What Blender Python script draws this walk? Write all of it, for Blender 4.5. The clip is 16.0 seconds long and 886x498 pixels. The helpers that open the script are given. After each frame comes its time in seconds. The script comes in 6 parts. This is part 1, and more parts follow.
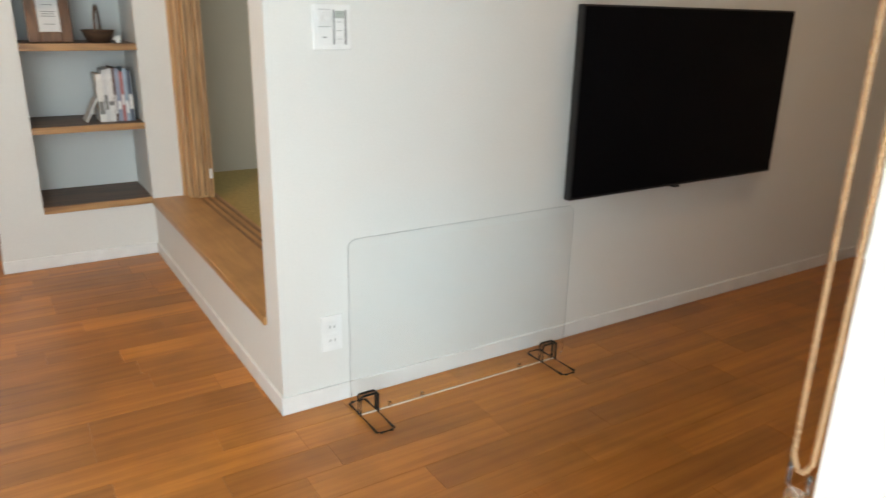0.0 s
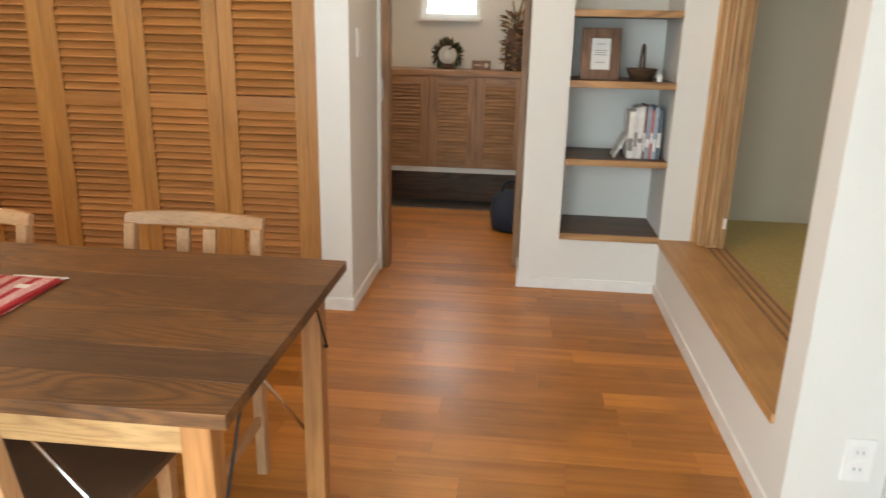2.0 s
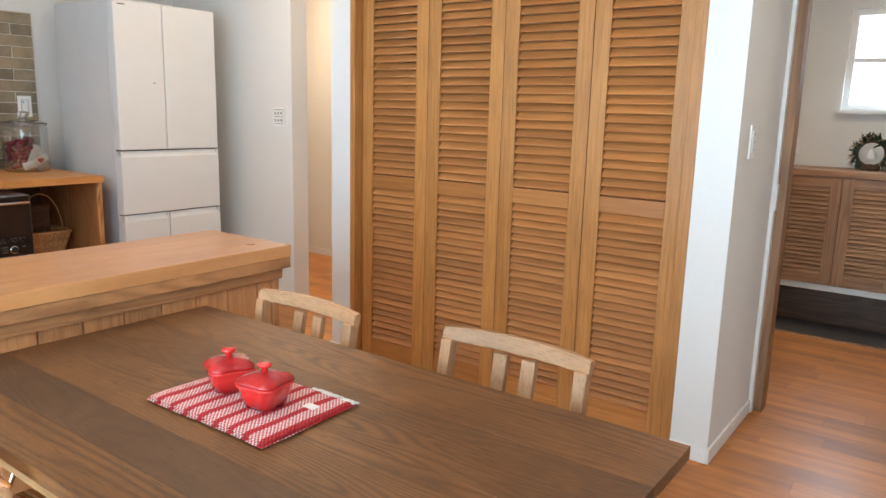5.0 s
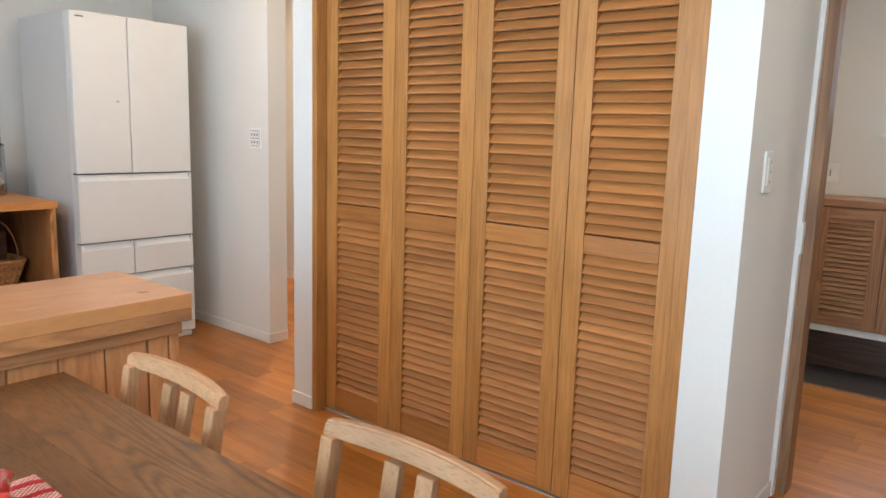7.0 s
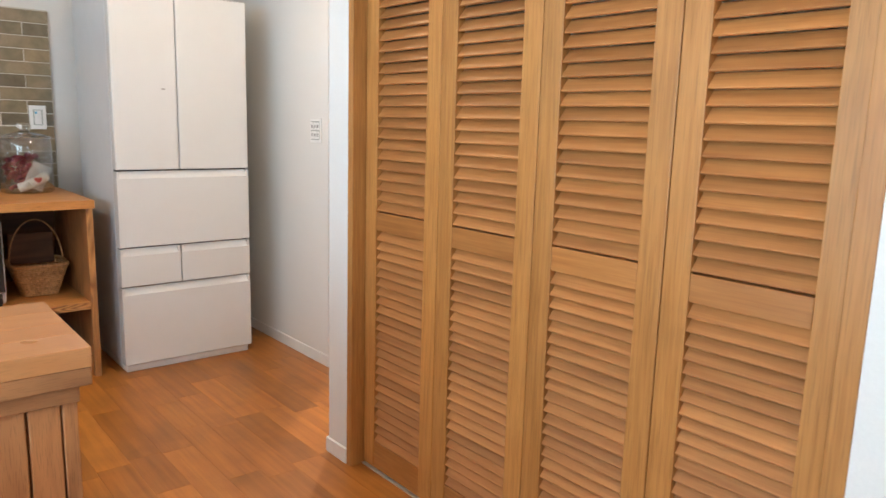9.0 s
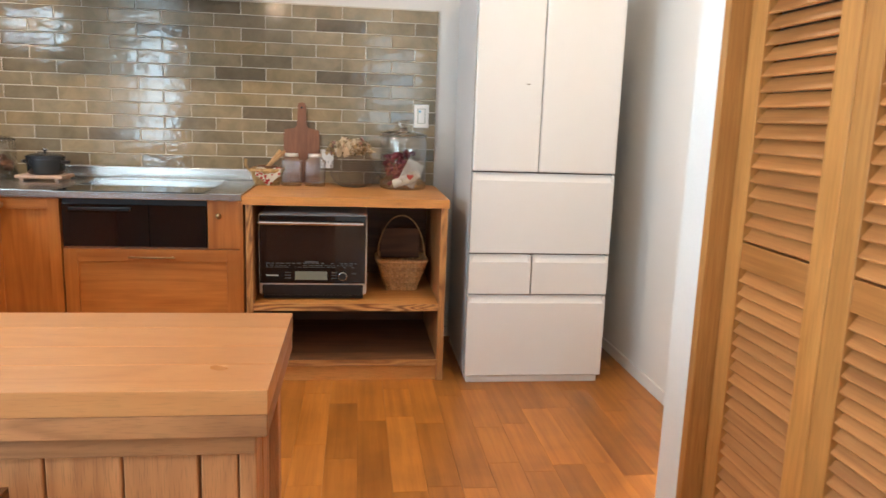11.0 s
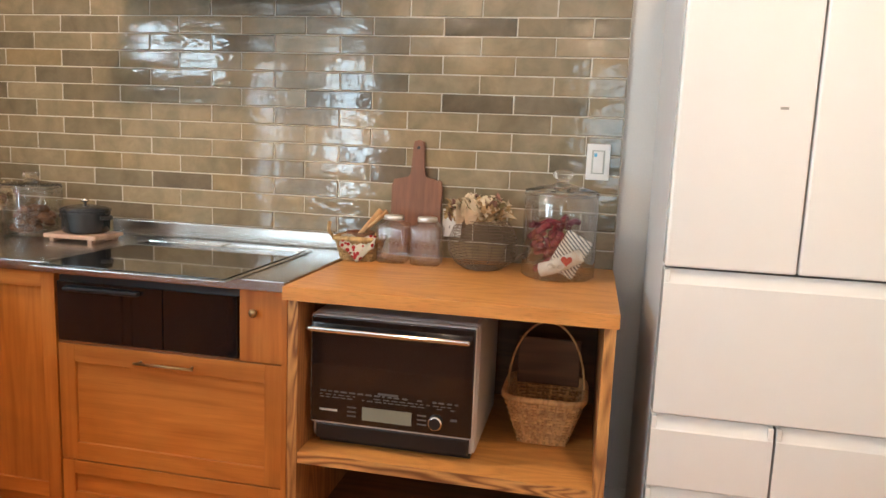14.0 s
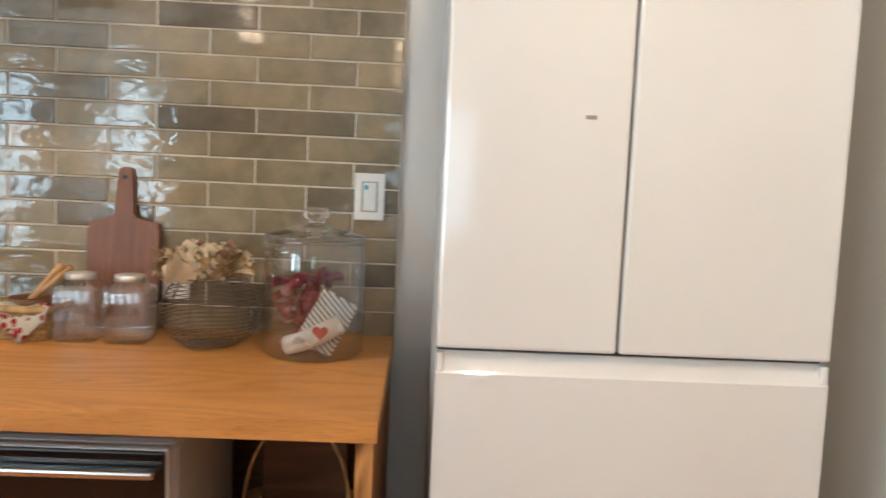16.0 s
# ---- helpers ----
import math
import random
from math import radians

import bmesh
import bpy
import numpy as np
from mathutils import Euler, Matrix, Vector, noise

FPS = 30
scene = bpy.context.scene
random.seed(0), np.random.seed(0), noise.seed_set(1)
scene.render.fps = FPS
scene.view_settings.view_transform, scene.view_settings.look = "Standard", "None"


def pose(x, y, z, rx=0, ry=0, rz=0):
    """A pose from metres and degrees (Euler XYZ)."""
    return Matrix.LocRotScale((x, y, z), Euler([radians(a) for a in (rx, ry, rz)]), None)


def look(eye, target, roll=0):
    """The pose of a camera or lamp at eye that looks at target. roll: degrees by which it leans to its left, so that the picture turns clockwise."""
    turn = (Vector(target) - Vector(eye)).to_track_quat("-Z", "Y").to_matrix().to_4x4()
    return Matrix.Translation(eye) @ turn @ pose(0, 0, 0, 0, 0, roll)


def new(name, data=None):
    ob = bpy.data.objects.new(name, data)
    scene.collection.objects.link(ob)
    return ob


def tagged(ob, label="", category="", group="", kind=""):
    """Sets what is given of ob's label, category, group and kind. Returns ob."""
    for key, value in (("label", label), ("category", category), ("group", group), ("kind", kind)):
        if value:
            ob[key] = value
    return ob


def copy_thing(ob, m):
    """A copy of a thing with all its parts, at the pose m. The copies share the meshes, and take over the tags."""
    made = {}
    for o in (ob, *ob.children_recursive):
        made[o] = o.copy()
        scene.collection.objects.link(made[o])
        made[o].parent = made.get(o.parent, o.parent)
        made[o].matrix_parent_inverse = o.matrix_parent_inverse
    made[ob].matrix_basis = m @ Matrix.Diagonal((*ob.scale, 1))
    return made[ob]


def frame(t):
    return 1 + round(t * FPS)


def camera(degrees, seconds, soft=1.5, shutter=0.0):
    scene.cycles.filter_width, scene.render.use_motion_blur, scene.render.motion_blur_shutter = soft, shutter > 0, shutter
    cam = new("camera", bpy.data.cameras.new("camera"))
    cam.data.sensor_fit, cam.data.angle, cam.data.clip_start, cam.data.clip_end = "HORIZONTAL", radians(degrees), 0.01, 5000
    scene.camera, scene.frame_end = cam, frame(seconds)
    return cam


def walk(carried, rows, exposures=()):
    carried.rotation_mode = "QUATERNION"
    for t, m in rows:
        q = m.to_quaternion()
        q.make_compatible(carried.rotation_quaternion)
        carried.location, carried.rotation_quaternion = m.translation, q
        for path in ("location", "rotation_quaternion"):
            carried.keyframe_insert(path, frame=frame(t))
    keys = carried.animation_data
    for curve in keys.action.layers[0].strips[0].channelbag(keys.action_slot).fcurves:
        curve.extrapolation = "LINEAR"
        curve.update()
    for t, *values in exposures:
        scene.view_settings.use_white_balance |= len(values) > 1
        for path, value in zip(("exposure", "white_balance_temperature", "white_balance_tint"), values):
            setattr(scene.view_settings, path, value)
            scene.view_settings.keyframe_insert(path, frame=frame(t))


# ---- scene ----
cam = camera(63.6, 16.0, shutter=0.25)
PATH = [
    (0, (0.158, 0.401, 1.196), (1.18, 2.002, 0.569), 1.3),
    (0.5, (0.139, 0.477, 1.2), (0.848, 2.236, 0.565), 1.3),
    (1, (0.157, 0.544, 1.229), (0.606, 2.386, 0.592), 1.3),
    (1.5, (0.133, 0.598, 1.234), (0.301, 2.494, 0.62), 1.2),
    (2, (0.087, 0.653, 1.234), (-0.107, 2.556, 0.652), 1.3),
    (2.5, (0.02, 0.747, 1.245), (-0.535, 2.585, 0.685), 1.5),
    (3, (0.003, 0.881, 1.245), (-0.87, 2.602, 0.721), 1.6),
    (3.5, (0.018, 0.941, 1.25), (-0.996, 2.592, 0.754), 1.6),
    (4, (0.013, 0.981, 1.259), (-1.053, 2.611, 0.805), 1.6),
    (4.2, (0.012, 0.999, 1.26), (-1.071, 2.623, 0.824), 1.6),
    (6.3, (0.014, 1.357, 1.26), (-1.229, 2.889, 0.928), 1.7),
    (6.5, (0.0, 1.431, 1.26), (-1.248, 2.96, 0.931), 1.8),
    (7, (-0.028, 1.61, 1.267), (-1.276, 3.139, 0.944), 1.7),
    (7.5, (-0.09, 1.78, 1.272), (-1.339, 3.308, 0.948), 1.7),
    (8, (-0.199, 1.968, 1.272), (-1.483, 3.464, 0.938), 1.8),
    (10.3, (-0.491, 2.642, 1.214), (-2.353, 3.283, 0.863), 1.5),
    (10.5, (-0.544, 2.676, 1.212), (-2.442, 3.196, 0.858), 1.6),
    (11, (-0.726, 2.77, 1.219), (-2.678, 3.014, 0.859), 2.0),
    (11.5, (-0.928, 2.872, 1.247), (-2.894, 2.895, 0.88), 2.2),
    (12, (-1.149, 2.937, 1.239), (-3.111, 2.78, 0.885), 2.3),
    (12.5, (-1.407, 2.986, 1.261), (-3.357, 2.696, 0.922), 2.5),
    (13, (-1.636, 3.039, 1.269), (-3.579, 2.687, 0.952), 2.5),
    (13.5, (-1.877, 3.04, 1.258), (-3.819, 2.671, 0.956), 2.7),
    (14, (-2.084, 3.097, 1.265), (-4.023, 2.702, 0.974), 2.4),
    (14.5, (-2.254, 3.119, 1.265), (-4.198, 2.725, 1.009), 2.6),
    (15, (-2.421, 3.11, 1.274), (-4.37, 2.725, 1.048), 2.7),
    (15.5, (-2.572, 3.185, 1.266), (-4.542, 2.906, 1.064), 2.5),
    (16, (-2.718, 3.253, 1.251), (-4.71, 3.313, 1.087), 2.6),
]
EXPOSURES = [(0, -0.48, 7200, 14), (0.5, -0.40, 7700, 15), (1, -0.54, 7800, 15), (1.5, -0.46, 8000, 16), (2, -0.40, 7500, 15), (3.5, -0.04, 6150, 11), (8, -0.02, 6050, 11), (10.5, 0.30, 6200, 11), (12, 0.36, 6300, 12), (13, 0.47, 6450, 13), (14.5, 0.42, 6550, 13), (15.5, 0.30, 6550, 13), (16, 0.14, 6300, 10)]
walk(cam, [(t, look(eye, target, roll)) for t, eye, target, roll in PATH], EXPOSURES)

# world and light
world = bpy.data.worlds.new("sky")
scene.world = world
world.use_nodes = True
wn = world.node_tree.nodes
sky = wn.new("ShaderNodeTexSky")
sky.sky_type, sky.sun_disc = "NISHITA", False
sky.sun_elevation, sky.sun_rotation = radians(48), radians(200)
wn["Background"].inputs[1].default_value = 0.12
world.node_tree.links.new(sky.outputs[0], wn["Background"].inputs[0])
sun = new("sun", bpy.data.lights.new("sun", "SUN"))
sun.data.energy, sun.data.angle, sun.data.color = 2.4, radians(0.5), (1.0, 0.93, 0.84)
sun.rotation_euler = Euler((radians(42), 0, radians(10)))


def window_lamp(name, at, aim, w, h, watts, color):
    """Daylight entering through a window's opening."""
    lamp = new(name, bpy.data.lights.new(name, "AREA"))
    lamp.data.shape, lamp.data.size, lamp.data.size_y = "RECTANGLE", w, h
    lamp.data.energy, lamp.data.color = watts, color
    lamp.matrix_world = look(at, aim)
    return lamp


# fixtures out of view, added at assumed places for the inferred warm ceiling light
LAMPS = [(-3.4, 1.5), (-3.0, 3.5), (-1.0, 1.9), (0.2, 3.0), (2.6, 1.5), (-0.4, 5.2), (-3.9, 4.85)]
WATTS = [19, 11, 7, 10, 7, 13, 26]
for (x, y), watts in zip(LAMPS, WATTS):
    lamp = new("downlight_lamp", bpy.data.lights.new("downlight_lamp", "AREA"))
    lamp.data.shape, lamp.data.size, lamp.data.energy, lamp.data.color = "DISK", 0.09, watts, (1.0, 0.74, 0.48)
    lamp.matrix_world = look((x, y, 2.40), (x, y, 0.0))
DAY = (0.63, 0.86, 1.0)
window_lamp("window_light_dining", (-0.7, -0.42, 1.1), (-0.7, 3, 0.9), 1.9, 1.9, 130, DAY)
window_lamp("window_light_east", (0.698, 0.35, 1.1), (-4, 0.75, 0.95), 0.30, 2.1, 23, DAY)
window_lamp("window_light_kitchen", (-2.9, 0.44, 1.76), (-3.2, 3, 0.9), 0.95, 0.24, 9, DAY)
window_lamp("window_light_tatami", (3.98, 3.4, 1.45), (0, 3.3, 1.0), 0.9, 1.5, 16, DAY)
window_lamp("window_light_hall", (-0.5, 6.68, 1.7), (-0.5, 4, 1.0), 0.45, 0.7, 9, DAY)


# ---- materials ----
def material(name):
    m = bpy.data.materials.new(name)
    m.use_nodes = True
    t = m.node_tree
    return m, t.nodes, t.links, t.nodes["Principled BSDF"]


def ramp(nodes, links, fac, stops):
    r = nodes.new("ShaderNodeValToRGB")
    while len(r.color_ramp.elements) < len(stops):
        r.color_ramp.elements.new(0.5)
    for e, (p, c) in zip(r.color_ramp.elements, stops):
        e.position, e.color = p, (*c, 1)
    links.new(fac, r.inputs[0])
    return r.outputs[0]


def coords(nodes, links, scale, world_space=False, jitter=True):
    """Object or world coordinates, scaled, shifted by the object's random number."""
    if world_space:
        src = nodes.new("ShaderNodeNewGeometry").outputs["Position"]
    else:
        src = nodes.new("ShaderNodeTexCoord").outputs["Object"]
    if jitter:
        info = nodes.new("ShaderNodeObjectInfo")
        mul = nodes.new("ShaderNodeVectorMath")
        mul.operation = "MULTIPLY_ADD"
        comb = nodes.new("ShaderNodeCombineXYZ")
        for i in range(3):
            links.new(info.outputs["Random"], comb.inputs[i])
        links.new(comb.outputs[0], mul.inputs[0])
        mul.inputs[1].default_value = (37.0, 53.0, 71.0)
        links.new(src, mul.inputs[2])
        src = mul.outputs[0]
    mp = nodes.new("ShaderNodeMapping")
    mp.inputs["Scale"].default_value = scale
    links.new(src, mp.inputs[0])
    return mp.outputs[0]


def noise_tex(nodes, links, vec, scale, detail=4, rough=0.55, distortion=0.0):
    n = nodes.new("ShaderNodeTexNoise")
    n.inputs["Scale"].default_value, n.inputs["Detail"].default_value = scale, detail
    n.inputs["Roughness"].default_value, n.inputs["Distortion"].default_value = rough, distortion
    links.new(vec, n.inputs["Vector"])
    return n.outputs[0]


def mix(nodes, links, a, b, fac, mode="MIX"):
    x = nodes.new("ShaderNodeMix")
    x.data_type, x.blend_type = "RGBA", mode
    for sock, v in ((x.inputs[0], fac), (x.inputs[6], a), (x.inputs[7], b)):
        if isinstance(v, (int, float)):
            sock.default_value = v
        elif isinstance(v, tuple):
            sock.default_value = (*v, 1)
        else:
            links.new(v, sock)
    return x.outputs[2]


def add_bump(nodes, links, bsdf, height, strength, distance):
    b = nodes.new("ShaderNodeBump")
    b.inputs["Strength"].default_value, b.inputs["Distance"].default_value = strength, distance
    links.new(height, b.inputs["Height"])
    links.new(b.outputs[0], bsdf.inputs["Normal"])


def wood(name, dark, light, axis="x", rough=0.45, streak=1.0, spread=0.35, knots=False, bump=0.15, island=False, rings=0.5, coat=0.0, patch=0.12, pores=0.08):
    """Wood with its grain along an axis: fine streaks, wide growth figures, a tone of its own for each piece."""
    m, n, l, b = material(name)
    i = "xyz".index(axis)
    s1, s2 = [60.0 * streak] * 3, [9.0 * streak] * 3
    s1[i], s2[i] = 2.5 * streak, 0.9 * streak
    v1, v2 = coords(n, l, s1), coords(n, l, s2)
    fine = noise_tex(n, l, v1, 1.0, 3, 0.6)
    wide = noise_tex(n, l, v2, 1.0, 2, 0.5, 0.6)
    wv = n.new("ShaderNodeMath")
    wv.operation = "SINE"
    k = n.new("ShaderNodeMath")
    k.operation = "MULTIPLY"
    k.inputs[1].default_value = 42.0
    l.new(wide, k.inputs[0])
    l.new(k.outputs[0], wv.inputs[0])
    fig = n.new("ShaderNodeMapRange")
    fig.inputs["From Min"].default_value = -1
    l.new(wv.outputs[0], fig.inputs["Value"])
    mid = tuple((p + q) / 2 for p, q in zip(dark, light))
    c1 = ramp(n, l, fine, [(0.3, dark), (0.5, mid), (0.72, light)])
    c2 = ramp(n, l, fig.outputs[0], [(0.0, tuple(p * 0.85 for p in dark)), (0.45, mid), (1.0, light)])
    col = mix(n, l, c1, c2, rings)
    tone = n.new("ShaderNodeNewGeometry").outputs["Random Per Island"] if island else n.new("ShaderNodeObjectInfo").outputs["Random"]
    tint = ramp(n, l, tone, [(0.0, (1 - spread, 1 - spread * 1.1, 1 - spread * 1.2)), (1.0, (1 + spread * 0.55, 1 + spread * 0.5, 1 + spread * 0.45))])
    col = mix(n, l, col, tint, 1.0, "MULTIPLY")
    cloud = noise_tex(n, l, coords(n, l, (3.2, 3.2, 3.2)), 1.0, 3, 0.6, 0.3)
    col = mix(n, l, col, ramp(n, l, cloud, [(0.3, (1 - patch * 1.5,) * 3), (0.5, (1.0,) * 3), (0.7, (1 + patch * 0.8,) * 3)]), 1.0, "MULTIPLY")
    s3 = [380.0] * 3
    s3[i] = 9.0
    pore = noise_tex(n, l, coords(n, l, s3), 1.0, 2, 0.5)
    col = mix(n, l, col, ramp(n, l, pore, [(0.36, (1 - pores,) * 3), (0.46, (1.0,) * 3)]), 1.0, "MULTIPLY")
    if knots:
        vv = n.new("ShaderNodeTexVoronoi")
        vv.inputs["Scale"].default_value = 1.0
        ks = [7.0] * 3
        ks[i] = 3.0
        l.new(coords(n, l, ks), vv.inputs["Vector"])
        spot = ramp(n, l, vv.outputs["Distance"], [(0.05, (0.35, 0.25, 0.2)), (0.13, (1, 1, 1))])
        col = mix(n, l, col, spot, 0.85, "MULTIPLY")
    l.new(col, b.inputs["Base Color"])
    rr = n.new("ShaderNodeMapRange")
    rr.inputs["To Min"].default_value, rr.inputs["To Max"].default_value = rough - 0.07, rough + 0.1
    l.new(fine, rr.inputs["Value"])
    l.new(rr.outputs[0], b.inputs["Roughness"])
    b.inputs["Coat Weight"].default_value = coat
    b.inputs["Coat Roughness"].default_value = 0.2
    add_bump(n, l, b, fine, bump, 0.002)
    return m


def oak(name, dark, light, axis="x", rough=0.5, lines=0.5, freq=110.0, size=1.0, spread=0.1, patch=0.15, pores=0.2, bump=0.2, coat=0.0):
    """Flat-sawn oak: arched growth lines that come and go, short open pores, stains, a tone for each board."""
    m, n, l, b = material(name)
    i = "xyz".index(axis)
    s1, s2, s3 = [6.0 * size] * 3, [2.2 * size] * 3, [420.0] * 3
    s1[i], s2[i], s3[i] = 0.85 * size, 0.9 * size, 26.0
    arch = noise_tex(n, l, coords(n, l, s1), 1.0, 1.5, 0.4, 0.35)
    k = n.new("ShaderNodeMath")
    k.operation = "MULTIPLY"
    k.inputs[1].default_value = freq
    l.new(arch, k.inputs[0])
    sn = n.new("ShaderNodeMath")
    sn.operation = "SINE"
    l.new(k.outputs[0], sn.inputs[0])
    ln = n.new("ShaderNodeMapRange")
    ln.inputs["From Min"].default_value = -1
    l.new(sn.outputs[0], ln.inputs["Value"])
    mid = tuple((p + q) / 2 for p, q in zip(dark, light))
    rings = ramp(n, l, ln.outputs[0], [(0.0, dark), (0.35, mid), (1.0, light)])
    mask = noise_tex(n, l, coords(n, l, s2), 1.0, 2, 0.5)
    mr = n.new("ShaderNodeMapRange")
    mr.inputs["From Min"].default_value, mr.inputs["From Max"].default_value = 0.38, 0.62
    mr.inputs["To Min"].default_value, mr.inputs["To Max"].default_value = lines * 0.35, lines
    l.new(mask, mr.inputs["Value"])
    col = mix(n, l, mid, rings, mr.outputs[0])
    cloud = noise_tex(n, l, coords(n, l, (2.6, 2.6, 2.6)), 1.0, 4, 0.6, 0.4)
    col = mix(n, l, col, ramp(n, l, cloud, [(0.3, (1 - patch,) * 3), (0.5, (1.0,) * 3), (0.7, (1 + patch * 0.6,) * 3)]), 1.0, "MULTIPLY")
    pore = noise_tex(n, l, coords(n, l, s3), 1.0, 2, 0.55)
    col = mix(n, l, col, ramp(n, l, pore, [(0.34, (1 - pores,) * 3), (0.47, (1.0,) * 3)]), 1.0, "MULTIPLY")
    tone = n.new("ShaderNodeObjectInfo").outputs["Random"]
    col = mix(n, l, col, ramp(n, l, tone, [(0.0, (1 - spread,) * 3), (1.0, (1 + spread * 0.6,) * 3)]), 1.0, "MULTIPLY")
    l.new(col, b.inputs["Base Color"])
    rr = n.new("ShaderNodeMapRange")
    rr.inputs["To Min"].default_value, rr.inputs["To Max"].default_value = rough + 0.08, rough - 0.08
    l.new(cloud, rr.inputs["Value"])
    l.new(rr.outputs[0], b.inputs["Roughness"])
    b.inputs["Coat Weight"].default_value, b.inputs["Coat Roughness"].default_value = coat, 0.2
    add_bump(n, l, b, pore, bump, 0.001)
    return m


def plain(name, color, rough=0.5, metal=0.0, vary=0.06, scale=9.0, bump=0.0, bump_scale=120.0, coat=0.0, transmission=0.0, ior=1.45):
    """A paint, plastic, metal or ceramic with slight clouds and fine relief."""
    m, n, l, b = material(name)
    v = coords(n, l, (1, 1, 1), jitter=False)
    f = noise_tex(n, l, v, scale, 4, 0.6)
    lo, hi = tuple(c * (1 - vary) for c in color), tuple(min(1, c * (1 + vary)) for c in color)
    l.new(ramp(n, l, f, [(0.3, lo), (0.7, hi)]), b.inputs["Base Color"])
    b.inputs["Roughness"].default_value, b.inputs["Metallic"].default_value = rough, metal
    b.inputs["Coat Weight"].default_value, b.inputs["IOR"].default_value = coat, ior
    b.inputs["Transmission Weight"].default_value = transmission
    if bump:
        add_bump(n, l, b, noise_tex(n, l, v, bump_scale, 3, 0.6), bump, 0.002)
    return m


def plaster(name, color):
    m, n, l, b = material(name)
    v = coords(n, l, (1, 1, 1), world_space=True, jitter=False)
    big, small = noise_tex(n, l, v, 1.6, 3), noise_tex(n, l, v, 160.0, 4, 0.7)
    c = mix(n, l, ramp(n, l, big, [(0.3, tuple(x * 0.97 for x in color)), (0.7, color)]),
            ramp(n, l, small, [(0.3, (0.95, 0.95, 0.95)), (0.7, (1, 1, 1))]), 1.0, "MULTIPLY")
    l.new(c, b.inputs["Base Color"])
    b.inputs["Roughness"].default_value = 0.85
    add_bump(n, l, b, small, 0.25, 0.001)
    return m


def tile_glaze(name):
    """Hand-made glazed tile: each piece its own green-grey, with pooled glaze and waves."""
    m, n, l, b = material(name)
    v = coords(n, l, (1, 1, 1))
    rnd = n.new("ShaderNodeObjectInfo").outputs["Random"]
    base = ramp(n, l, rnd, [(0.0, (0.145, 0.116, 0.084)), (0.12, (0.20, 0.162, 0.112)), (0.5, (0.275, 0.220, 0.145)), (0.85, (0.32, 0.258, 0.175)), (1.0, (0.285, 0.212, 0.122))])
    pool = noise_tex(n, l, v, 11.0, 4, 0.6, 0.4)
    c = mix(n, l, base, ramp(n, l, pool, [(0.3, (0.72, 0.74, 0.7)), (0.7, (1.15, 1.13, 1.08))]), 1.0, "MULTIPLY")
    l.new(c, b.inputs["Base Color"])
    b.inputs["Roughness"].default_value = 0.07
    b.inputs["Specular IOR Level"].default_value = 0.6
    wave = noise_tex(n, l, coords(n, l, (1, 0.8, 1.5)), 24.0, 2, 0.5, 0.5)
    add_bump(n, l, b, wave, 0.32, 0.004)
    return m


def glass(name, color=(1, 1, 1), rough=0.0):
    m, n, l, b = material(name)
    b.inputs["Base Color"].default_value = (*color, 1)
    b.inputs["Roughness"].default_value, b.inputs["Transmission Weight"].default_value = rough, 1.0
    b.inputs["IOR"].default_value = 1.45
    return m


def thin_glass(name, tint, gloss=0.06, least=0.09):
    """Thin clear glass: lets light through, with a gloss that grows at grazing angles."""
    m, n, l, b = material(name)
    n.remove(b)
    tr, gl, ms, lw = n.new("ShaderNodeBsdfTransparent"), n.new("ShaderNodeBsdfGlossy"), n.new("ShaderNodeMixShader"), n.new("ShaderNodeLayerWeight")
    tr.inputs[0].default_value = (*tint, 1)
    gl.inputs["Roughness"].default_value = gloss
    lw.inputs[0].default_value = 0.35
    mr = n.new("ShaderNodeMapRange")
    mr.inputs["To Min"].default_value, mr.inputs["To Max"].default_value = least, 0.75
    l.new(lw.outputs["Facing"], mr.inputs["Value"])
    l.new(mr.outputs[0], ms.inputs[0])
    l.new(tr.outputs[0], ms.inputs[1])
    l.new(gl.outputs[0], ms.inputs[2])
    l.new(ms.outputs[0], n["Material Output"].inputs[0])
    return m


def emitter(name, color, strength):
    m, n, l, b = material(name)
    b.inputs["Base Color"].default_value = (*color, 1)
    b.inputs["Emission Color"].default_value = (*color, 1)
    b.inputs["Emission Strength"].default_value = strength
    return m


WALL = plaster("wall_plaster", (0.76, 0.745, 0.71))
# beige holds the dim, warm light of the mat room in the plaster colour
WALL_DIM_WARM = plaster("dim_warm_plaster", (0.56, 0.47, 0.36))
CEIL = plaster("ceiling_plaster", (0.78, 0.76, 0.72))
TRIM = plain("white_trim", (0.78, 0.77, 0.75), 0.45)
FLOOR = wood("floor_oak", (0.335, 0.112, 0.0141), (0.553, 0.219, 0.0392), "x", 0.40, 0.45, 0.26, rings=0.12, bump=0.03, coat=0.12, patch=0.14)
FLOOR_FAR = wood("floor_oak_far", (0.335, 0.112, 0.0141), (0.553, 0.219, 0.0392), "x", 0.40, 0.45, 0.26, rings=0.12, bump=0.03, coat=0.12, patch=0.14, island=True)
JOINT = plain("floor_joint", (0.20, 0.075, 0.022), 0.7)
TEAK_V = wood("louvre_cedar", (0.393, 0.158, 0.0352), (0.535, 0.245, 0.0662), "z", 0.42, 1.5, 0.12, rings=0.10, pores=0.2, patch=0.07)
TEAK_H = wood("louvre_slat_cedar", (0.371, 0.136, 0.0330), (0.504, 0.212, 0.0604), "x", 0.54, 1.2, 0.20, rings=0.10, patch=0.06)
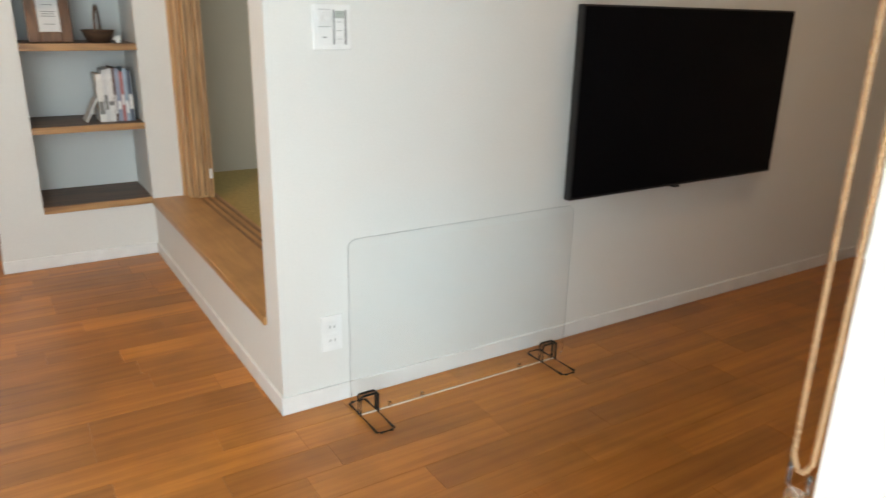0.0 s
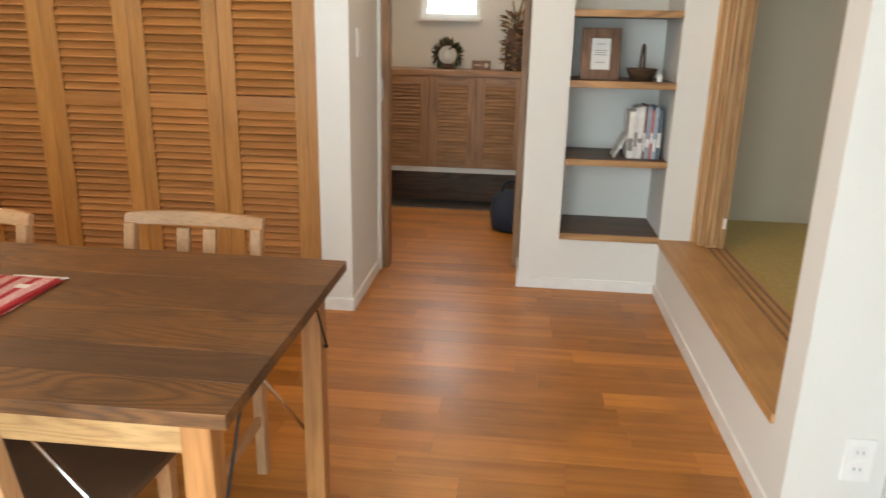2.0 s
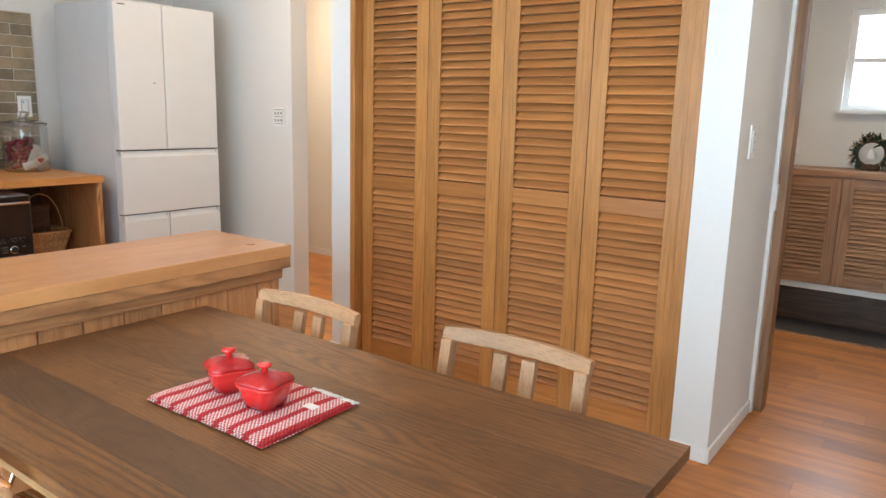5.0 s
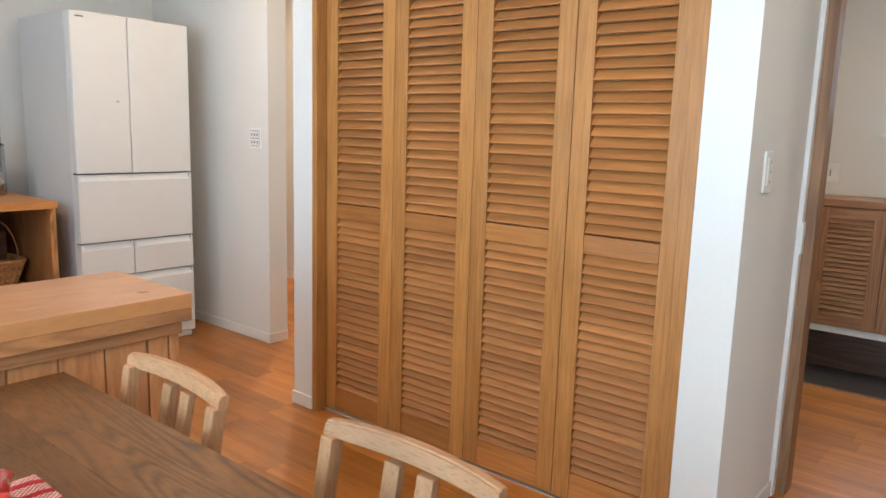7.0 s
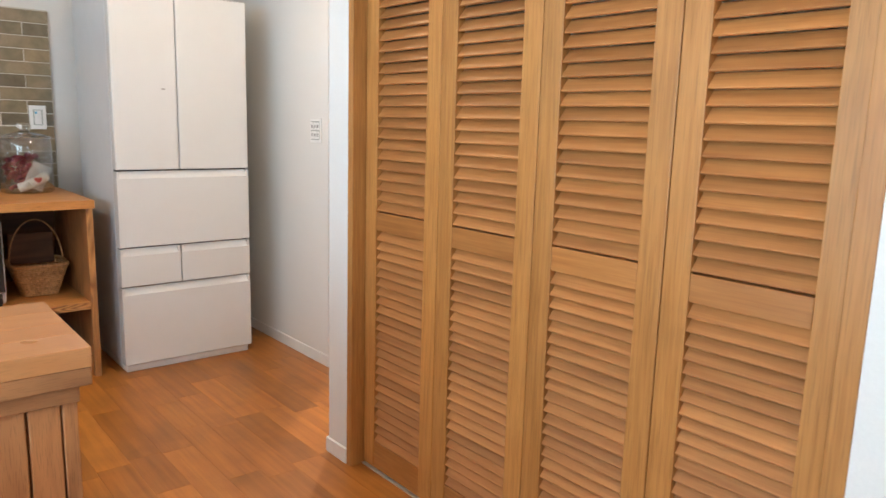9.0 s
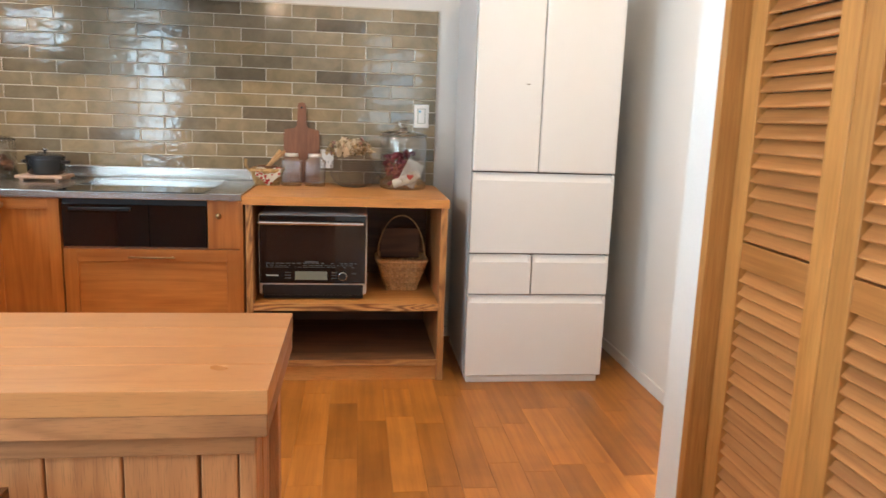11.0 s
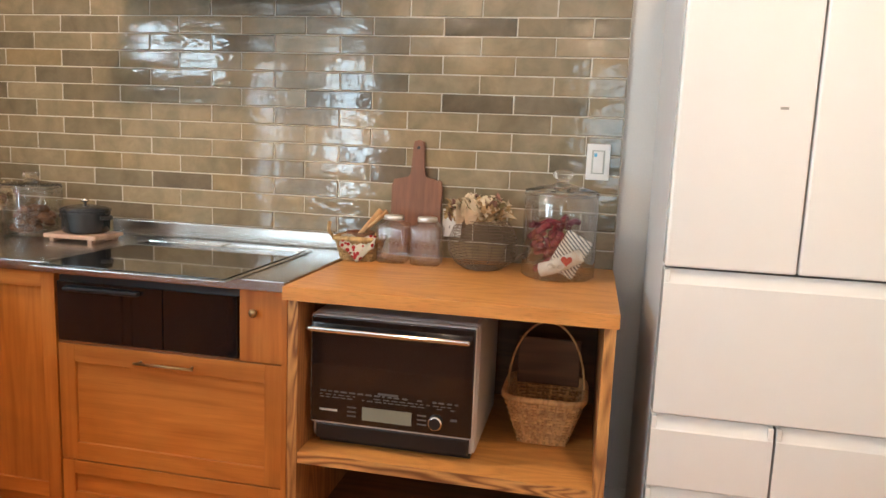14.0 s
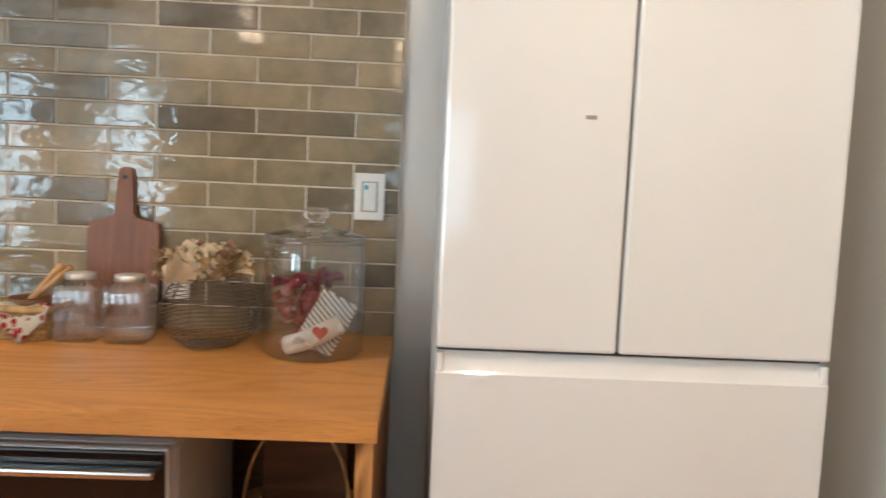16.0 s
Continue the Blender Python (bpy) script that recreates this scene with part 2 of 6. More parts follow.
TEAK_RAIL = wood("louvre_rail_cedar", (0.371, 0.138, 0.0310), (0.524, 0.224, 0.0600), "x", 0.42, 1.4, 0.22, rings=0.12, patch=0.06)
JAMB = wood("door_jamb_oak", (0.20, 0.095, 0.04), (0.36, 0.20, 0.10), "z", 0.5, 1.0, 0.1)
PINE_V = wood("folding_door_pine", (0.45, 0.24, 0.10), (0.66, 0.40, 0.19), "z", 0.45, 1.0, 0.1)
SILL = wood("sill_pine", (0.44, 0.215, 0.075), (0.56, 0.30, 0.12), "y", 0.4, 0.8, 0.08, rings=0.15)
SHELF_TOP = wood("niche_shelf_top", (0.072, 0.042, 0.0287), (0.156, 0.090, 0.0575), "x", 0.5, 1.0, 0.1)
SHELF_EDGE = wood("niche_shelf_edge", (0.25, 0.12, 0.05), (0.50, 0.27, 0.11), "x", 0.5, 1.2, 0.1, rings=0.7)
TABLE_TOP = oak("table_oak", (0.084, 0.029, 0.0061), (0.200, 0.080, 0.0193), "x", 0.52, 0.8, 150.0, 1.35, 0.18, 0.34, 0.4, 0.35)
TABLE_DARK = oak("table_oak_dark_board", (0.049, 0.018, 0.0053), (0.114, 0.047, 0.0135), "x", 0.52, 0.7, 150.0, 1.35, 0.05, 0.25, 0.4, 0.35)
TABLE_LEG = wood("table_leg_oak", (0.302, 0.116, 0.0328), (0.479, 0.217, 0.0737), "z", 0.5, 1.2, 0.1, rings=0.4)
TABLE_RAIL = oak("table_rail_oak", (0.30, 0.15, 0.058), (0.58, 0.35, 0.155), "x", 0.5, 0.5, 110.0, 1.6, 0.08)
CHAIR = oak("chair_oak", (0.313, 0.149, 0.0630), (0.568, 0.318, 0.1596), "z", 0.5, 0.32, 110.0, 2.0, 0.1, pores=0.3)
CHAIR_X = oak("chair_oak_rail", (0.333, 0.161, 0.0714), (0.588, 0.338, 0.1764), "x", 0.5, 0.3, 110.0, 2.0, 0.08, pores=0.3)
ISLAND_TOP = oak("island_top_ash", (0.493, 0.196, 0.0638), (0.651, 0.306, 0.1140), "y", 0.3, 0.35, 60.0, 1.0, 0.16, 0.08, 0.12, 0.1, coat=0.3)
ISLAND_EDGE = oak("island_edge_ash", (0.251, 0.098, 0.0340), (0.479, 0.215, 0.0810), "y", 0.5, 0.55, 80.0, 1.2, 0.08, 0.35)
ISLAND_PLANK = oak("island_plank_pine", (0.388, 0.150, 0.0506), (0.638, 0.295, 0.1150), "z", 0.6, 0.6, 80.0, 1.3, 0.16, 0.25)
KITCHEN = wood("kitchen_cherry", (0.400, 0.123, 0.0202), (0.570, 0.214, 0.0440), "z", 0.4, 0.7, 0.06, rings=0.3)
KITCHEN_Y = wood("kitchen_cherry_flat", (0.400, 0.123, 0.0202), (0.570, 0.214, 0.0440), "y", 0.4, 0.7, 0.06, rings=0.3)
CABINET_Y = oak("open_cabinet_pine", (0.444, 0.174, 0.0436), (0.739, 0.353, 0.1004), "y", 0.38, 0.42, 80.0, 1.2, 0.05, 0.1)
CABINET_EDGE = oak("open_cabinet_edge_pine", (0.184, 0.064, 0.0194), (0.626, 0.314, 0.1065), "y", 0.42, 0.95, 90.0, 2.2, 0.05)
CABINET_EDGE_Z = oak("open_cabinet_edge_upright", (0.184, 0.064, 0.0194), (0.626, 0.314, 0.1065), "z", 0.42, 0.95, 90.0, 2.2, 0.05)
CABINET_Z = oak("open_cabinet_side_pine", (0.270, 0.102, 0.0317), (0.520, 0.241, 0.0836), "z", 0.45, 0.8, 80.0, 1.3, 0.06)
# darker than the cabinet's other pine: shade of the inside is in the colour
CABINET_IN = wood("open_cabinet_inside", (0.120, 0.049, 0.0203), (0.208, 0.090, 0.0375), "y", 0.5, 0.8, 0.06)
SHOE_CAB = wood("shoe_cabinet_walnut", (0.25, 0.120, 0.053), (0.41, 0.220, 0.108), "x", 0.45, 1.0, 0.08)
TILE = tile_glaze("olive_glazed_tile")
GROUT = plain("tile_grout", (0.55, 0.50, 0.42), 0.85, bump=0.2)
TATAMI = plain("tatami_straw", (0.50, 0.36, 0.14), 0.8, vary=0.12, scale=60, bump=0.3, bump_scale=300)
STEEL = plain("brushed_steel", (0.52, 0.52, 0.51), 0.26, 1.0, 0.08, 40)
CHROME = plain("chrome", (0.78, 0.77, 0.75), 0.12, 1.0, 0.02)
BRASS = plain("aged_brass", (0.45, 0.33, 0.17), 0.35, 1.0, 0.1)
BLACK = plain("black_satin", (0.012, 0.012, 0.013), 0.35)
BLACK_GLASS = plain("black_glass", (0.008, 0.008, 0.009), 0.05, coat=0.5)
TV_BLACK = plain("screen_black", (0.004, 0.004, 0.005), 0.3, ior=1.12)
IRON = plain("black_iron_wire", (0.02, 0.018, 0.016), 0.45, 0.6)
FRIDGE = plain("white_glass_enamel", (0.735, 0.74, 0.735), 0.08, vary=0.01, coat=0.4)
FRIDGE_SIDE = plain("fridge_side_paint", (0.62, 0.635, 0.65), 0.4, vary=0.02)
GREY = plain("dark_seam", (0.03, 0.03, 0.03), 0.6)
WHITE = plain("white_plastic", (0.80, 0.79, 0.77), 0.4)
GLASS = glass("clear_glass")
JAR_GLASS = thin_glass("jar_glass", (0.94, 0.95, 0.955), 0.05, 0.1)
RIB_GLASS = thin_glass("ribbed_glass", (0.965, 0.975, 0.985), 0.10, 0.17)
ALU = plain("brushed_aluminium", (0.80, 0.79, 0.77), 0.38, 0.7, 0.03)
ACRYLIC = glass("clear_acrylic", (0.97, 0.98, 0.98))


# ---- mesh helpers ----
def box(bm, x0, x1, y0, y1, z0, z1, bevel=0.0):
    """A box in a bmesh, its edges bevelled where asked for."""
    m = Matrix.LocRotScale(((x0 + x1) / 2, (y0 + y1) / 2, (z0 + z1) / 2), None, (abs(x1 - x0), abs(y1 - y0), abs(z1 - z0)))
    vs = bmesh.ops.create_cube(bm, size=1.0, matrix=m)["verts"]
    if bevel:
        bmesh.ops.bevel(bm, geom=list({e for v in vs for e in v.link_edges}), offset=bevel, segments=2, affect="EDGES", profile=0.5)
    return bm


def rod(bm, a, b, r0, r1=None, seg=12):
    """A round bar from a to b."""
    a, b = Vector(a), Vector(b)
    d = b - a
    m = Matrix.Translation((a + b) / 2) @ d.to_track_quat("Z", "Y").to_matrix().to_4x4()
    bmesh.ops.create_cone(bm, cap_ends=True, segments=seg, radius1=r0, radius2=r0 if r1 is None else r1, depth=d.length, matrix=m)
    return bm


def lathe(bm, profile, center=(0, 0, 0), seg=32, wob=None):
    """Turn a profile of (radius, height) about the upright axis."""
    rings = []
    for r, z in profile:
        ring = []
        for i in range(seg):
            a = 2 * math.pi * i / seg
            q = r * (wob(a, z) if wob else 1)
            ring.append(bm.verts.new((center[0] + q * math.cos(a), center[1] + q * math.sin(a), center[2] + z)))
        rings.append(ring)
    for p, q in zip(rings, rings[1:]):
        for i in range(seg):
            j = (i + 1) % seg
            bm.faces.new((p[i], p[j], q[j], q[i]))
    bm.faces.new(rings[0][::-1])
    bm.faces.new(rings[-1])
    return bm


def tube(bm, pts, r, seg=8, closed=False):
    """A round tube along points."""
    pts = [Vector(p) for p in pts]
    n = len(pts)
    rings = []
    for i, p in enumerate(pts):
        a = pts[(i - 1) % n] if (closed or i) else p
        c = pts[(i + 1) % n] if (closed or i < n - 1) else p
        q = (c - a).to_track_quat("Z", "Y")
        rings.append([bm.verts.new(p + q @ Vector((r * math.cos(2 * math.pi * k / seg), r * math.sin(2 * math.pi * k / seg), 0))) for k in range(seg)])
    for i in range(n if closed else n - 1):
        p, q = rings[i], rings[(i + 1) % n]
        # keep the rings from twisting
        s = min(range(seg), key=lambda k: (p[0].co - q[k].co).length)
        for k in range(seg):
            bm.faces.new((p[k], p[(k + 1) % seg], q[(k + 1 + s) % seg], q[(k + s) % seg]))
    if not closed:
        bm.faces.new(rings[0][::-1])
        bm.faces.new(rings[-1])
    return bm


def mesh_of(name, bm, mat, smooth=False):
    bmesh.ops.recalc_face_normals(bm, faces=bm.faces[:])
    me = bpy.data.meshes.new(name)
    bm.to_mesh(me)
    bm.free()
    me.materials.append(mat)
    if smooth:
        for p in me.polygons:
            p.use_smooth = True
    return me


def thing(name, at, label, category, group="", kind=""):
    """An Empty at a thing's base, that its parts hang under. The parts are given in world metres."""
    ob = new(name)
    ob.location = at
    ob.empty_display_size = 0.05
    return tagged(ob, label, category, group, kind)


def part(name, bm, mat, parent, label="", smooth=False):
    """Links a bmesh, given in world metres, as one mesh under a thing or a part."""
    root = parent.parent or parent
    me = mesh_of(name, bm, mat, smooth)
    me.transform(Matrix.Translation(-Vector(root.location)))
    ob = new(name, me)
    ob.parent = parent
    return tagged(ob, label)


def solid(name, bm, mat, label, category, kind="", group="", smooth=False):
    """A top-level thing of a single mesh."""
    return tagged(new(name, mesh_of(name, bm, mat, smooth)), label, category, group, kind)


def bx(*a, bevel=0.0):
    return box(bmesh.new(), *a, bevel=bevel)


def wall(name, blocks, label, mat=None):
    bm = bmesh.new()
    for b in blocks:
        box(bm, *b)
    return solid(name, bm, mat or WALL, label, "wall", "structure")


# ---- structure ----
TOP = 2.42
wall("wall_west", [(-4.74, -4.612, 0.40, 4.27, 0, TOP)], "white plastered kitchen wall behind the tiles")
wall("wall_kitchen_north", [(-4.612, -3.397, 4.143, 4.27, 0, TOP)], "white plastered wall beside the refrigerator")
wall("wall_kitchen_south", [(-4.612, -3.40, 0.40, 0.512, 0, TOP), (-2.40, -1.95, 0.40, 0.512, 0, TOP), (-3.40, -2.40, 0.40, 0.512, 0, 1.15), (-3.40, -2.40, 0.40, 0.512, 1.9, TOP)], "kitchen wall with a window over the worktop")
wall("wall_dining_west", [(-1.95, -1.83, -0.5, 0.512, 0, TOP)], "short white wall beside the terrace window")
wall("wall_south", [(-1.83, -1.7, -0.5, -0.38, 0, TOP), (0.3, 0.82, -0.5, -0.38, 0, TOP), (-1.7, 0.3, -0.5, -0.38, 2.05, TOP)], "white wall with the terrace window")
wall("wall_dining_east", [(0.70, 0.82, -0.38, 0.18, 0, TOP), (0.70, 0.82, 0.52, 0.66, 0, TOP), (0.70, 0.82, 0.18, 0.52, 2.2, TOP)], "white wall with a tall window beside the dining table")
wall("wall_living_south", [(0.82, 4.12, 0.535, 0.66, 0, TOP)], "white south wall of the living corner")
wall("wall_east", [(4.0, 4.12, 0.66, 2.95, 0, TOP), (4.0, 4.12, 3.85, 4.75, 0, TOP), (4.0, 4.12, 2.95, 3.85, 0, 0.7), (4.0, 4.12, 2.95, 3.85, 2.2, TOP)], "white wall with the mat room window")
wall("wall_television", [(0.8, 4.0, 2.3, 2.42, 0, TOP)], "white plastered wall that carries the television")
wall("wall_tatami_step", [(0.80, 0.92, 2.42, 4.11, 0, 0.255)], "low white riser wall under the wooden sill")
wall("wall_tatami_north", [(0.8, 4.0, 4.633, 4.75, 0, TOP)], "plastered mat room wall, beige for the dim warm light there", WALL_DIM_WARM)
wall("wall_niche", [(0.12, 0.312, 4.11, 4.62, 0, TOP), (0.795, 0.965, 4.11, 4.633, 0, TOP), (0.312, 0.795, 4.11, 4.62, 0, 0.262), (0.312, 0.795, 4.50, 4.62, 0.262, TOP), (0.312, 0.795, 4.11, 4.50, 2.1, TOP)], "white wall with a recessed shelf niche")
wall("wall_closet_nib", [(-2.565, -2.435, 3.652, 4.30, 0, TOP)], "narrow white wall end beside the closet")
wall("wall_closet_top", [(-2.435, -0.768, 3.652, 3.78, 2.06, TOP)], "white wall above the louvred closet doors")
wall("wall_closet_back", [(-2.565, -0.768, 4.30, 4.40, 0, TOP)], "white back wall of the closet")
wall("wall_post", [(-0.768, -0.628, 3.652, 4.262, 0, TOP)], "white wall end between closet and hallway door")
wall("wall_hall_over_door", [(-0.628, 0.12, 4.262, 4.40, 2.05, TOP)], "white wall above the hallway opening")
wall("wall_hall_west", [(-1.75, -1.63, 4.40, 6.82, -0.15, TOP)], "white hallway wall")
wall("wall_hall_south", [(-1.63, -0.63, 4.40, 4.50, 0, TOP)], "white hallway wall behind the closet")
wall("wall_hall_east", [(0.75, 0.87, 4.62, 6.82, -0.15, TOP)], "white hallway wall")
wall("wall_hall_north", [(-1.63, -0.745, 6.7, 6.82, -0.15, TOP), (-0.275, 0.75, 6.7, 6.82, -0.15, TOP), (-0.745, -0.275, 6.7, 6.82, -0.15, 1.335), (-0.745, -0.275, 6.7, 6.82, 2.0, TOP)], "white hallway wall with a small window")
wall("wall_passage", [(-5.6, -5.5, 4.27, 5.52, 0, TOP), (-5.6, -2.08, 5.42, 5.52, 0, TOP), (-2.2, -2.08, 4.40, 5.42, 0, TOP), (-5.5, -4.74, 4.27, 4.37, 0, TOP), (-4.76, -4.74, 4.27, 4.31, 0, TOP)], "warm-lit wall of the passage")
solid("ceiling", bx(-5.7, 4.12, -0.5, 6.85, TOP, TOP + 0.1), CEIL, "white ceiling", "ceiling", "structure")
solid("ground", bx(-40, 40, -40, 40, -0.42, -0.32), plain("garden_lawn", (0.07, 0.11, 0.035), 0.9, vary=0.4, scale=3), "garden lawn round the house", "ground", "structure")
slab = bmesh.new()
for b in ((-4.74, 4.12, 0.40, 4.27), (-1.95, 0.82, -0.5, 0.40), (-5.6, -2.08, 4.27, 5.52), (-2.08, 4.12, 4.27, 4.75), (-1.75, 0.87, 4.75, 5.70)):
    box(slab, *b, -0.3, -0.012)
floor_slab = solid("floor", slab, JOINT, "warm brown oak plank floor", "floor", "structure")
solid("floor_entrance", bx(-1.75, 0.87, 5.70, 6.82, -0.3, -0.15), plain("entrance_tile", (0.10, 0.10, 0.105), 0.6, bump=0.3), "dark grey tiled entrance floor", "floor", "structure")
solid("floor_tatami", bx(1.10, 4.0, 2.42, 4.633, -0.012, 0.272), TATAMI, "greenish straw mats on a raised floor", "floor", "structure")

# planks of the floor: those where the walk goes are pieces of their own
PW = 0.117
rest = bmesh.new()
plank_rng = random.Random(4)
plank_mesh = {}
LENGTHS = (0.303, 0.404, 0.505, 0.606, 0.808)


def plank_piece(x0, x1, y0, y1, bm):
    g = 0.0003
    x0, x1, y0, y1 = x0 + g, x1 - g, y0 + g, y1 - g
    c = 0.0004
    lo = [bm.verts.new(p) for p in ((x0, y0, -0.012), (x1, y0, -0.012), (x1, y1, -0.012), (x0, y1, -0.012))]
    md = [bm.verts.new(p) for p in ((x0, y0, -c), (x1, y0, -c), (x1, y1, -c), (x0, y1, -c))]
    hi = [bm.verts.new(p) for p in ((x0 + c, y0 + c, 0), (x1 - c, y0 + c, 0), (x1 - c, y1 - c, 0), (x0 + c, y1 - c, 0))]
    for p, q in ((lo, md), (md, hi)):
        for i in range(4):
            j = (i + 1) % 4
            bm.faces.new((p[i], p[j], q[j], q[i]))
    bm.faces.new(hi)


def lay_floor():
    y = -0.38 + 0.008
    while y < 5.70:
        y1 = min(y + PW, 5.70)
        x = -5.6 + plank_rng.uniform(-0.6, 0)
        left = -1.9 if y < 0.45 else -4.68 if y1 < 4.27 else -5.5 if y < 5.42 else -1.7
        right = 0.76 if y < 0.45 else 4.0 if y1 < 4.66 else 0.8
        while x < 4.0:
            w = plank_rng.choice(LENGTHS)
            a, b = max(x, left), min(x + w, right)
            x += w
            if b - a < 0.02 or (a > 0.8 and y1 < 0.55):
                continue
            if a > -3.9 and b < 1.35 and y > 1.95 and y1 < 4.3 and abs(b - a - w) < 1e-6 and y1 - y > PW - 1e-6:
                key = round(w, 3)
                if key not in plank_mesh:
                    bm = bmesh.new()
                    plank_piece(0, w, 0, PW, bm)
                    plank_mesh[key] = mesh_of("plank", bm, FLOOR)
                ob = new("plank", plank_mesh[key])
                ob.location = (a, y, 0)
                ob.parent = floor_slab
            else:
                plank_piece(a, b, y, y1, rest)
        y = y1


def finish_floor():
    lay_floor()
    ob = new("plank_field", mesh_of("plank_field", rest, FLOOR_FAR))
    ob.parent = floor_slab
    tagged(ob, kind="stuff")


def baseboard(blocks):
    for b in blocks:
        bm = bx(*b, bevel=0.002)
        solid("baseboard", bm, TRIM, "white painted skirting board", "baseboard", "structure")


BB, BT = 0.058, 0.009
baseboard([
    (0.8 - BT, 4.0, 2.3 - BT, 2.3, 0, BB), (0.8 - BT, 0.8, 2.3, 4.11 - BT, 0, BB), (0.12 - BT, 0.8 - BT, 4.11 - BT, 4.11, 0, BB),
    (0.12 - BT, 0.12, 4.11, 4.62, 0, BB), (-0.628, -0.628 + BT, 3.652 - BT, 4.262, 0, BB), (-0.768, -0.628, 3.652 - BT, 3.652, 0, BB),
    (-2.565 - BT, -2.435, 3.652 - BT, 3.652, 0, BB), (-2.565 - BT, -2.565, 3.652, 4.30, 0, BB), (-4.61, -3.397, 4.143 - BT, 4.143, 0, BB),
    (-3.397, -3.397 + BT, 4.143 - BT, 4.27, 0, BB), (-4.612, -4.612 + BT, 3.2, 4.143 - BT, 0, BB), (-5.5, -2.2, 5.42 - BT, 5.42, 0, BB),
    (4.0 - BT, 4.0, 0.66, 2.3 - BT, 0, BB)])


# ---- closet ----
def louvre_door(name, x0, x1, y, z0, z1, mid, stile, rail, pitch, mat_v, mat_h, label, group, slat_mesh):
    """A leaf with two fields of slanting slats, seen from the south."""
    d = thing(name, ((x0 + x1) / 2, y, z0), label, "door", group)
    part("stile", bx(x0, x0 + stile, y, y + 0.03, z0, z1, bevel=0.002), mat_v, d)
    part("stile", bx(x1 - stile, x1, y, y + 0.03, z0, z1, bevel=0.002), mat_v, d)
    rails = [(z0, z0 + rail), (z1 - 0.05, z1)] + ([mid] if mid else [])
    for a, b in rails:
        part("rail", bx(x0 + stile + 0.0008, x1 - stile - 0.0008, y + 0.0012, y + 0.027, a, b, bevel=0.0015), TEAK_RAIL, d)
    fields = [(z0 + rail + 0.003, mid[0] - 0.003), (mid[1] + 0.004, z1 - 0.053)] if mid else [(z0 + rail, z1 - 0.05)]
    w = x1 - x0 - 2 * stile
    key = (round(w, 3), round(pitch, 4))
    if key not in slat_mesh:
        bm = bx(-w / 2, w / 2, -0.0038, 0.0038, -pitch * 0.60, pitch * 0.60, bevel=0.0025)
        bm.transform(Matrix.Rotation(radians(-38), 4, "X"))
        slat_mesh[key] = mesh_of("slat", bm, mat_h)
    for a, b in fields:
        k = max(1, round((b - a) / pitch * (1.09 if mid and b < mid[0] else 1)))
        for i in range(k):
            s = new("slat", slat_mesh[key])
            s.location = (0, 0.017, a + (i + 0.5) * (b - a) / k - z0)
            s.parent = d
    return d


SLATS = {}
edges = (-2.402, -2.004, -1.606, -1.208, -0.812)
for a, b in zip(edges, edges[1:]):
    louvre_door("closet_door", a + 0.0015, b - 0.0015, 3.70, 0.012, 2.02, (0.885, 0.948), 0.066, 0.10, 0.0346, TEAK_V, TEAK_H, "tall cedar louvred folding closet door, closed", "louvred closet doors", SLATS)
frame_ob = thing("closet_frame", (-1.6, 3.66, 0), "cedar frame round the louvred closet doors", "door frame", kind="structure")
part("jamb", bx(-2.435, -2.404, 3.648, 3.78, 0, 2.06, bevel=0.002), TEAK_V, frame_ob)
part("jamb", bx(-0.811, -0.768, 3.648, 3.78, 0, 2.06, bevel=0.002), TEAK_V, frame_ob)
part("head", bx(-2.404, -0.811, 3.648, 3.78, 2.025, 2.06, bevel=0.002), TEAK_H, frame_ob)
part("floor_track", bx(-2.404, -0.811, 3.697, 3.735, 0, 0.005), ALU, frame_ob, "thin metal floor track")

# ---- refrigerator ----
fr = thing("refrigerator", (-4.18, 3.61, 0), "tall white six-door refrigerator with glossy glass doors", "refrigerator")
FX, F0, F1 = -3.862, 3.283, 3.937
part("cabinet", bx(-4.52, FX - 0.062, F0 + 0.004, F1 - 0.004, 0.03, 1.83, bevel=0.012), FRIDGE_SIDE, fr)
part("plinth", bx(-4.50, FX - 0.02, F0 + 0.01, F1 - 0.01, 0.0, 0.034, bevel=0.004), WHITE, fr)
for nm, y0, y1, z0, z1 in (("upper_door", F0, 3.579, 0.995, 1.822), ("upper_door", 3.583, F1, 0.995, 1.822), ("drawer", F0, F1, 0.624, 0.988), ("drawer", F0, 3.571, 0.432, 0.617), ("drawer", 3.575, F1, 0.432, 0.617), ("drawer", F0, F1, 0.038, 0.425)):
    if nm == "upper_door":
        part(nm, bx(FX - 0.058, FX, y0, y1, z0, z1, bevel=0.006), FRIDGE, fr)
        continue
    # drawer front with a slanting finger grip along its upper edge
    bm = bmesh.new()
    side = [(FX - 0.058, z0), (FX - 0.004, z0), (FX, z0 + 0.004), (FX, z1 - 0.034), (FX - 0.003, z1 - 0.030), (FX - 0.020, z1), (FX - 0.058, z1)]
    ends = [[bm.verts.new((px, yv, pz)) for px, pz in side] for yv in (y0 + 0.001, y1 - 0.001)]
    bm.faces.new(ends[0])
    bm.faces.new(ends[1][::-1])
    for i in range(len(side)):
        j = (i + 1) % len(side)
        bm.faces.new((ends[0][i], ends[0][j], ends[1][j], ends[1][i]))
    d = part(nm, bm, FRIDGE, fr)
    for a, b in ((y0 + 0.001, y0 + 0.014), (y1 - 0.014, y1 - 0.001)):
        part("grip_end", bx(FX - 0.03, FX - 0.001, a, b, z1 - 0.032, z1 - 0.0005, bevel=0.003), FRIDGE, d)
